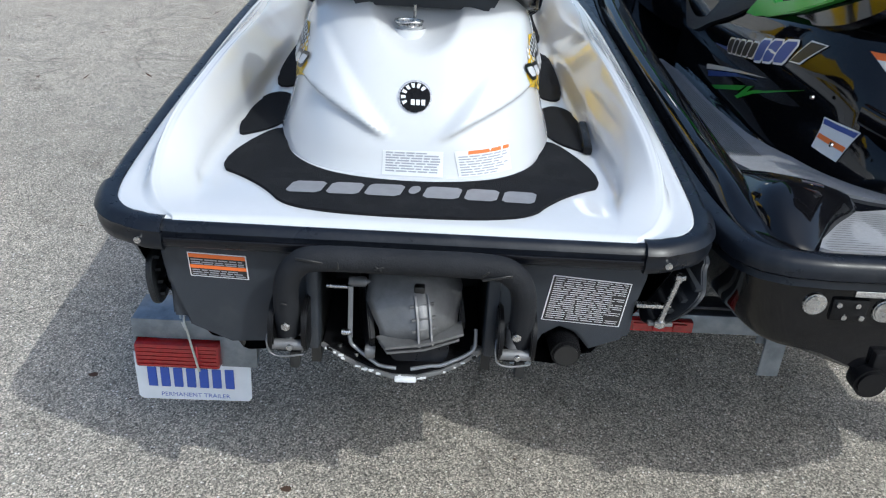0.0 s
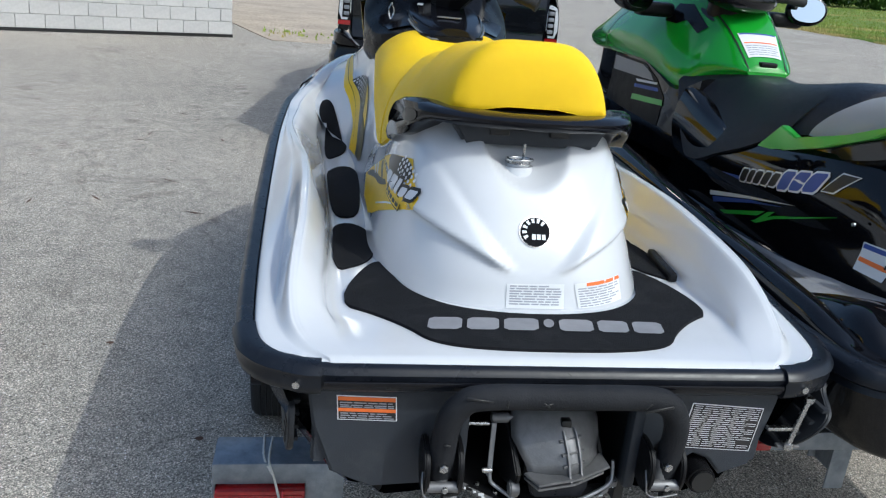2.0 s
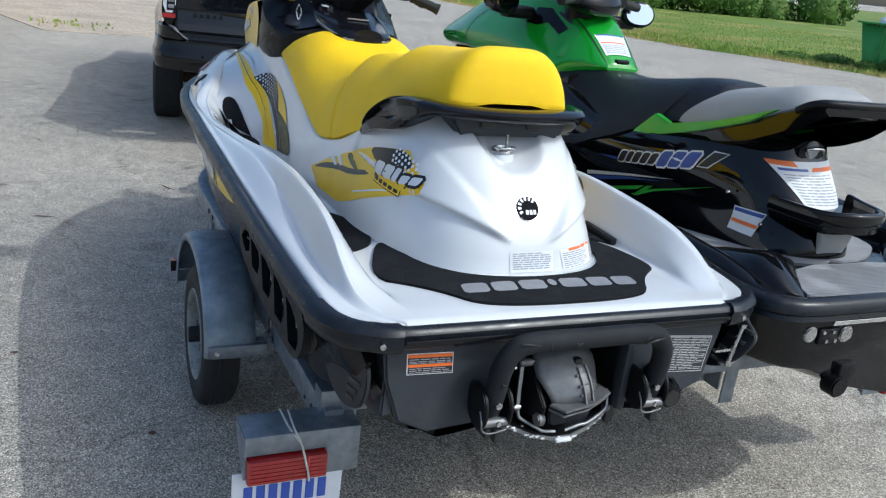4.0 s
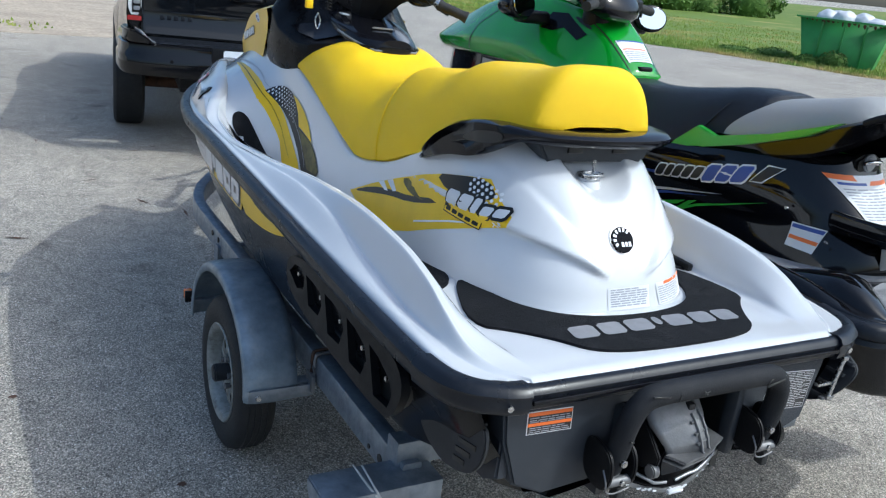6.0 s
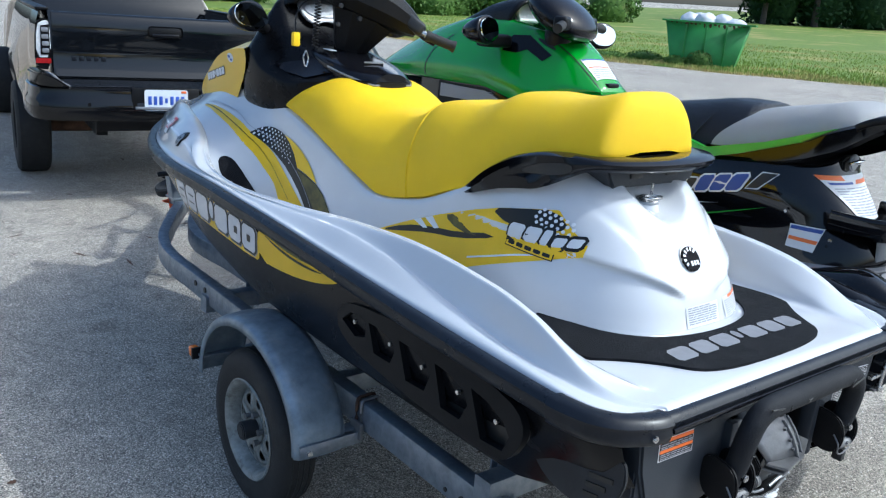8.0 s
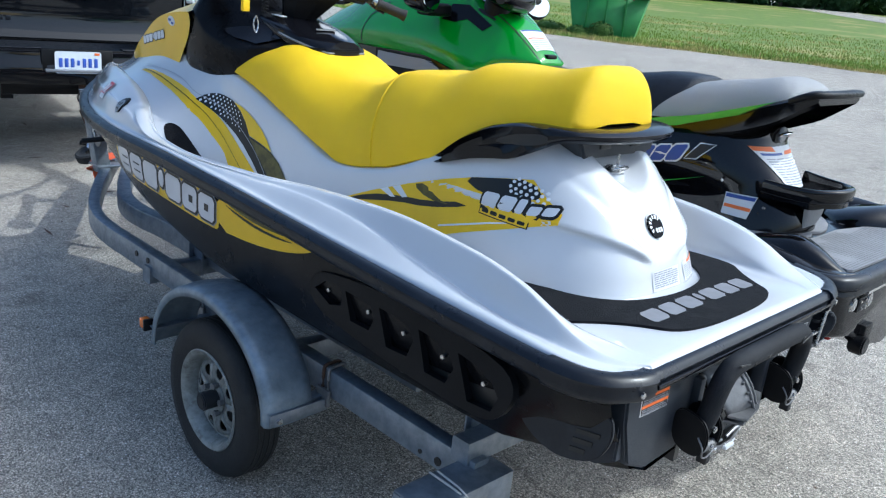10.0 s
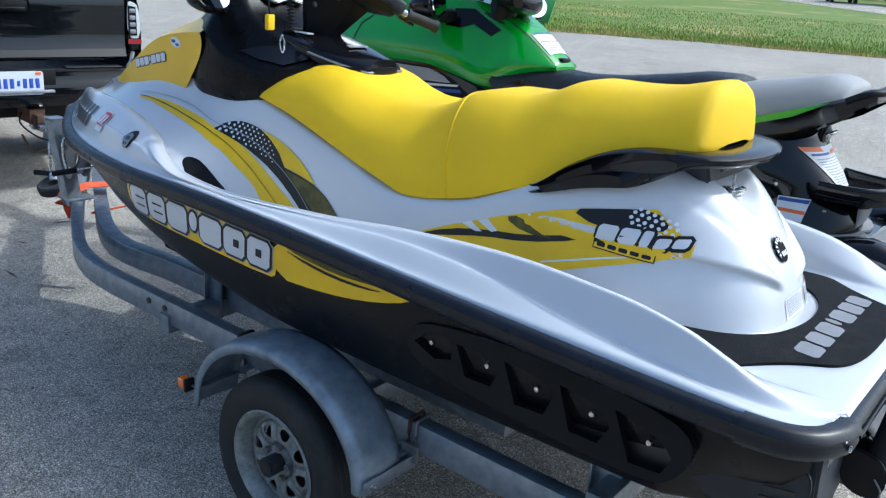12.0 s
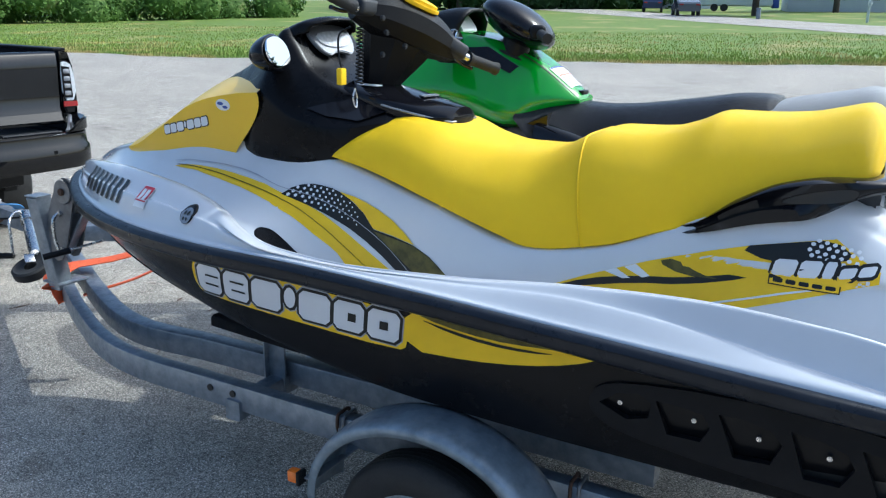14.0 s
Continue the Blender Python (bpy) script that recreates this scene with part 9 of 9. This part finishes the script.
def build_dumpster():
    x0, y0 = 19.6, 14.2
    d = thing("dumpster", "green steel dumpster with rust below its rim", "dumpster", at=(x0, y0, land(x0, y0)), turn=-60.0)
    # local x along its front, y behind
    P = []
    for z, a, b0, b1 in ((0.0, 0.88, -0.50, 0.55), (1.22, 1.15, -0.62, 0.62)):
        P.append([(-a, b0, z), (a, b0, z), (a, b1, z), (-a, b1, z)])
    v, f = sheet(P, False, True)
    f.append((0, 1, 2, 3))
    sh = obj("shell", v, f, M["skip"], d, "faded green steel shell", sharp=20)
    sh.modifiers.new("wall", "SOLIDIFY").thickness = 0.02
    rim = [(-1.20, -0.67, 1.22), (1.25, -0.67, 1.22), (1.25, 0.66, 1.22), (-1.20, 0.66, 1.22)]
    for i in range(4):
        bar("rim", [rim[i], rim[(i + 1) % 4]], 0.10, 0.05, M["skip"], d)
    rnd = random.Random(4)
    for i in range(16):
        w, h = rnd.uniform(0.03, 0.12), rnd.uniform(0.03, 0.14)
        x = -1.0 + 0.13 * i
        part("rust_patch", prism(chaikin([(x, 1.19), (x + w, 1.19), (x + w * 0.8, 1.19 - h), (x + w * 0.3, 1.19 - h * 0.8)], 1), 0.006, "y", -0.632), M["rust"], d)
    for x in (-0.55, 0.0, 0.55):
        part("rib", bm_box((0.05, 0.04, 1.1), 0.008, (x, -0.580, 0.6), 2, Matrix.Rotation(radians(6.5), 3, "X")), M["skip"], d)
    return d


build_dumpster()


def bag(x, y, z, rx, ry, rz, seed):
    rnd = random.Random(seed)
    bm = bmesh.new()
    bmesh.ops.create_uvsphere(bm, u_segments=24, v_segments=16, radius=1.0)
    for w in bm.verts:
        k = 1 + 0.13 * noise.noise(w.co * 2.2 + Vector((seed, 0, 0))) + 0.06 * noise.noise(w.co * 6)
        w.co = (w.co.x * rx * k, w.co.y * ry * k, max(-0.6, w.co.z) * rz * k)
    ob = part("trash_bag", bm, M["bag"], None, sharp=70)
    ob.matrix_basis = pose(x, y, z, 0, 0, rnd.uniform(0, 180))
    tagged(ob, "full white plastic trash bag in the dumpster", "trash bag", "trash bags in the dumpster")


zb = land(19.6, 14.2)
for i, (a, b) in enumerate(((-0.55, 0.05), (-0.1, -0.1), (0.35, 0.05), (-0.3, 0.25), (0.68, -0.05))):
    c, s = math.cos(radians(-60)), math.sin(radians(-60))
    bag(19.6 + a * c - b * s, 14.2 + a * s + b * c, zb + 1.22, 0.36, 0.30, 0.27 if i < 4 else 0.16, i + 1)
bush = leaf_clump("weeds_clump", [(18.95, 13.9, zb + 0.12, 0.35, 0.40, 0.34), (18.7, 14.5, zb + 0.06, 0.35, 0.4, 0.20), (19.0, 15.9, zb + 0.08, 0.5, 0.6, 0.20), (18.7, 17.0, zb + 0.03, 0.5, 0.7, 0.14)], 900, 0.035, M["leaf"], None, 81)
tagged(bush, "low green weeds at the foot of the dumpster", "weeds", kind="stuff")


def build_car(name, x, y, turn, length, height, color, label, van=False):
    c = thing(name, label, "car", "cars parked at the houses", (x, y, land(x, y) + 0.09), turn)
    L, H = length, height
    out = [(-L / 2, 0.30), (-L / 2, 0.85), (-L / 2 + 0.12, 0.98)] + ([(-L / 2 + 0.35, H - 0.05), (-L / 2 + 0.7, H), (L * 0.12, H), (L * 0.30, 1.05)] if van else [(-L * 0.38, 1.02), (-L * 0.22, H - 0.03), (-L * 0.05, H), (L * 0.10, H - 0.04), (L * 0.25, 1.0)]) + [(L / 2 - 0.2, 0.85), (L / 2, 0.70), (L / 2, 0.30)]
    part("body", prism(out, 1.75, "y", 0.0, 0.09), mat("car paint", color, 0.2, coat=0.6, scale=2.0, vary=0.08), c)
    for s in (-1, 1):
        if van:
            w = [(-L / 2 + 0.45, 1.05), (-L / 2 + 0.55, H - 0.12), (L * 0.10, H - 0.12), (L * 0.24, 1.05)]
        else:
            w = [(-L * 0.33, 1.02), (-L * 0.21, H - 0.10), (L * 0.08, H - 0.10), (L * 0.20, 1.02)]
        part("window", prism(w, 0.02, "y", s * 0.875), M["glass"], c)
        for a in (-L * 0.30, L * 0.31):
            wh = part("wheel", bm_cyl(0.33, 0.33, 0.22, (a, s * 0.80, 0.24), "Y", 24, 0.03), M["rubber"], c)
            part("rim", bm_cyl(0.20, 0.20, 0.02, (a, s * 0.915, 0.24), "Y", 20), M["silver"], wh)
    for s in (-1, 1):
        part("tail_light", bm_box((0.03, 0.30, 0.12), 0.01, (-L / 2 - 0.01, s * 0.62, 0.80)), M["lens_red"], c)
    return c


build_car("car", 67.5, 17.4, 22, 4.0, 1.35, (0.10, 0.105, 0.12), "small dark grey car parked on the road")
build_car("minivan", 79.0, 23.3, 15, 4.9, 1.75, (0.02, 0.03, 0.08), "dark blue minivan parked by the houses", True)


def build_camper():
    c = thing("travel_trailer", "long white travel trailer parked by the houses", "trailer", at=(84.0, 18.0, land(84, 18) + 0.09), turn=-72.0)
    part("body", bm_box((9.0, 2.4, 2.5), 0.2, (0, 0, 1.75)), M["siding"], c)
    for x in (-3, -0.5, 2.5):
        part("window", bm_box((0.9, 0.03, 0.6), 0.02, (x, -1.205, 2.0)), M["glass"], c)
    part("stripe", bm_box((8.6, 0.02, 0.10), 0.0, (0, -1.205, 1.2)), M["label_ink"], c)
    for x in (-0.8, 0.1):
        part("wheel", bm_cyl(0.35, 0.35, 0.22, (x, -1.1, 0.35), "Y", 20, 0.03), M["rubber"], c)
    part("propane_box", bm_box((0.6, 0.8, 0.9), 0.05, (4.9, 0, 0.8)), M["label_blue"], c)
    return c


build_camper()


def build_house(x, y, turn, w):
    h = thing("house", "white sided single-storey house with a grey roof", "house", "houses along the road", (x, y, land(x, y) - 0.1), turn)
    wall = part("wall", bm_box((w, 8.0, 3.0), 0.02, (0, 0, 1.5)), M["siding"], h)
    part("roof", prism([(-4.6, 2.95), (4.6, 2.95), (0, 4.7)], w + 0.8, "x", 0.0, 0.03), M["roof"], h)
    k = int(w // 3)
    for i in range(k):
        xx = -w / 2 + (i + 0.5) * w / k
        win = part("window", bm_box((1.3, 0.06, 1.1), 0.02, (xx, -4.01, 1.6)), M["siding"], h)
        part("pane", bm_box((1.1, 0.04, 0.9), 0.01, (xx, -4.04, 1.6)), M["glass"], win)
    for i in range(10):
        part("siding_board", bm_box((w, 0.015, 0.02), 0.0, (0, -4.008, 0.25 + 0.28 * i)), M["siding"], wall)
    return h


build_house(93.0, 6.0, -78, 15.0)
build_house(100.0, 30.0, -70, 15.0)


def build_mailbox():
    m = thing("mailbox", "white wooden mailbox post with its box", "mailbox", at=(57.5, 3.7, land(57.5, 3.7) + 0.06), turn=-80.0)
    part("post", bm_box((0.14, 0.14, 1.55), 0.01, (0, 0, 0.77)), M["label_white"], m)
    part("arm", bm_box((0.10, 0.75, 0.10), 0.01, (0, -0.1, 1.0)), M["label_white"], m)
    part("box", join(bm_box((0.20, 0.48, 0.16), 0.02, (0, -0.22, 1.13)), bm_cyl(0.10, 0.10, 0.48, (0, -0.22, 1.20), "Y", 20)), M["label_white"], m)
    part("cap", bm_cyl(0.10, 0.0, 0.10, (0, 0, 1.60), "Z", 4), M["label_white"], m)
    return m


build_mailbox()
ped = thing("utility_pedestal", "pale green utility pedestal in the grass", "utility box", at=(60.0, 10.6, land(60, 10.6)))
part("shell", bm_box((0.28, 0.28, 0.75), 0.07, (0, 0, 0.37)), M["galv"], ped)
part("cap", bm_box((0.32, 0.32, 0.12), 0.05, (0, 0, 0.78)), M["galv"], ped)


# ---- white block building ----
def build_wall():
    a, b = Vector((-1.86, 13.42)), Vector((-14.0, 8.3))
    d = (b - a).normalized()
    n = Vector((-d.y, d.x)) if Vector((-d.y, d.x)).y > 0 else Vector((d.y, -d.x))
    ang = math.degrees(math.atan2(d.y, d.x))
    w = new("wall_north")
    w.matrix_basis = pose(a.x, a.y, 0, 0, 0, ang)
    tagged(w, "white painted concrete block wall of a building", "wall", kind="structure")
    s = 1 if (Matrix.Rotation(radians(ang), 2) @ Vector((0, 1))).y > 0 else -1
    L = (b - a).length
    part("wall_core", bm_box((L, 0.19, 3.4), 0, (L / 2, s * 0.105, 1.7)), M["mortar"], w)
    part("footing", bm_box((L + 0.02, 0.21, 0.05), 0, (L / 2, s * 0.10, 0.025)), M["label_hollow_black"], w)
    part("side_wall", bm_box((0.19, 8.0, 3.4), 0, (0.105, s * 4.2, 1.7)), M["block"], w)
    part("wall_top", bm_box((L + 0.1, 0.30, 0.10), 0.01, (L / 2, s * 0.10, 3.45)), M["mortar"], w)
    me = None
    for row in range(8):
        x = 0.0 if row % 2 == 0 else -0.205
        z = 0.05 + 0.103 + 0.206 * row
        while x < L - 0.3 and x < 9.4:
            x0, x1 = max(0.0, x) + 0.004, x + 0.402
            if x1 - x0 > 0.39:
                if me is None:
                    bm = bm_box((0.401, 0.02, 0.200), 0.003, (0, 0, 0), 1)
                    ob = part("block", bm, M["block"], w)
                    me = ob.data
                else:
                    ob = new("block", me)
                    ob.parent = w
                ob.matrix_basis = pose((x0 + x1) / 2, 0.002, z)
            else:
                part("block", bm_box((x1 - x0 - 0.004, 0.02, 0.197), 0.004, ((x0 + x1) / 2, 0.002, z), 1), M["block"], w)
            x += 0.41


build_wall()
# dark leaves and twigs fallen on the asphalt
rnd = random.Random(9)
v, f = [], []
for i in range(260):
    x, y = rnd.uniform(-7, 1.5), rnd.uniform(3.5, 13)
    a, ln, wd = rnd.uniform(0, 6.28), rnd.uniform(0.02, 0.09), rnd.uniform(0.004, 0.012)
    c, s = math.cos(a), math.sin(a)
    k = len(v)
    for p, q, h in ((-1, 0, 0.002), (0, -1, 0.006), (1, 0, 0.010), (0, 1, 0.005)):
        v.append((x + p * ln * c - q * wd * s, y + p * ln * s + q * wd * c, land(x, y) + h))
    f.append((k, k + 1, k + 2, k + 3))
for x, y in ((-0.83, 1.18), (-0.98, 0.72), (-1.15, -0.05), (-0.45, 0.18), (-1.28, 1.9), (-0.30, 0.26), (-0.9, 0.1)):
    k = len(v)
    r = 0.012
    v += [(x + r * 1.3 * math.cos(t), y + r * math.sin(t), land(x, y) + 0.003 + 0.002 * math.sin(2 * t)) for t in np.linspace(0, 2 * math.pi, 9)[:-1]]
    f.append(tuple(range(k, k + 8)))
tagged(obj("fallen_leaves", v, f, M["rust"], None, sharp=180, recalc=False), "small brown leaves and twigs on the asphalt", "leaves", kind="stuff")


# ---- crumbs of leaf, bark and gravel on the asphalt ----
def build_litter():
    rnd = random.Random(61)
    v, f = [], []
    for _ in range(240):
        x, y = rnd.uniform(-3.5, 6.5), rnd.uniform(-1.2, 11.0)
        r = rnd.uniform(0.003, 0.009) if rnd.random() < 0.95 else rnd.uniform(0.008, 0.012)
        z = land(x, y) + 0.001
        n, a0, k = rnd.randint(5, 7), rnd.uniform(0, 6), len(v)
        ring = [(x + r * rnd.uniform(0.5, 1.2) * math.cos(a0 + 6.283 * i / n), y + r * rnd.uniform(0.5, 1.2) * math.sin(a0 + 6.283 * i / n)) for i in range(n)]
        v += [(a, b, z) for a, b in ring] + [(x, y, z + r * rnd.uniform(0.3, 0.7))]
        f += [(k + i, k + (i + 1) % n, k + n) for i in range(n)]
    ob = obj("litter", v, f, M["litter"], None, sharp=30, recalc=False)
    return tagged(ob, "scattered brown leaf crumbs and gravel on the asphalt", "litter", kind="stuff")


litter = build_litter()
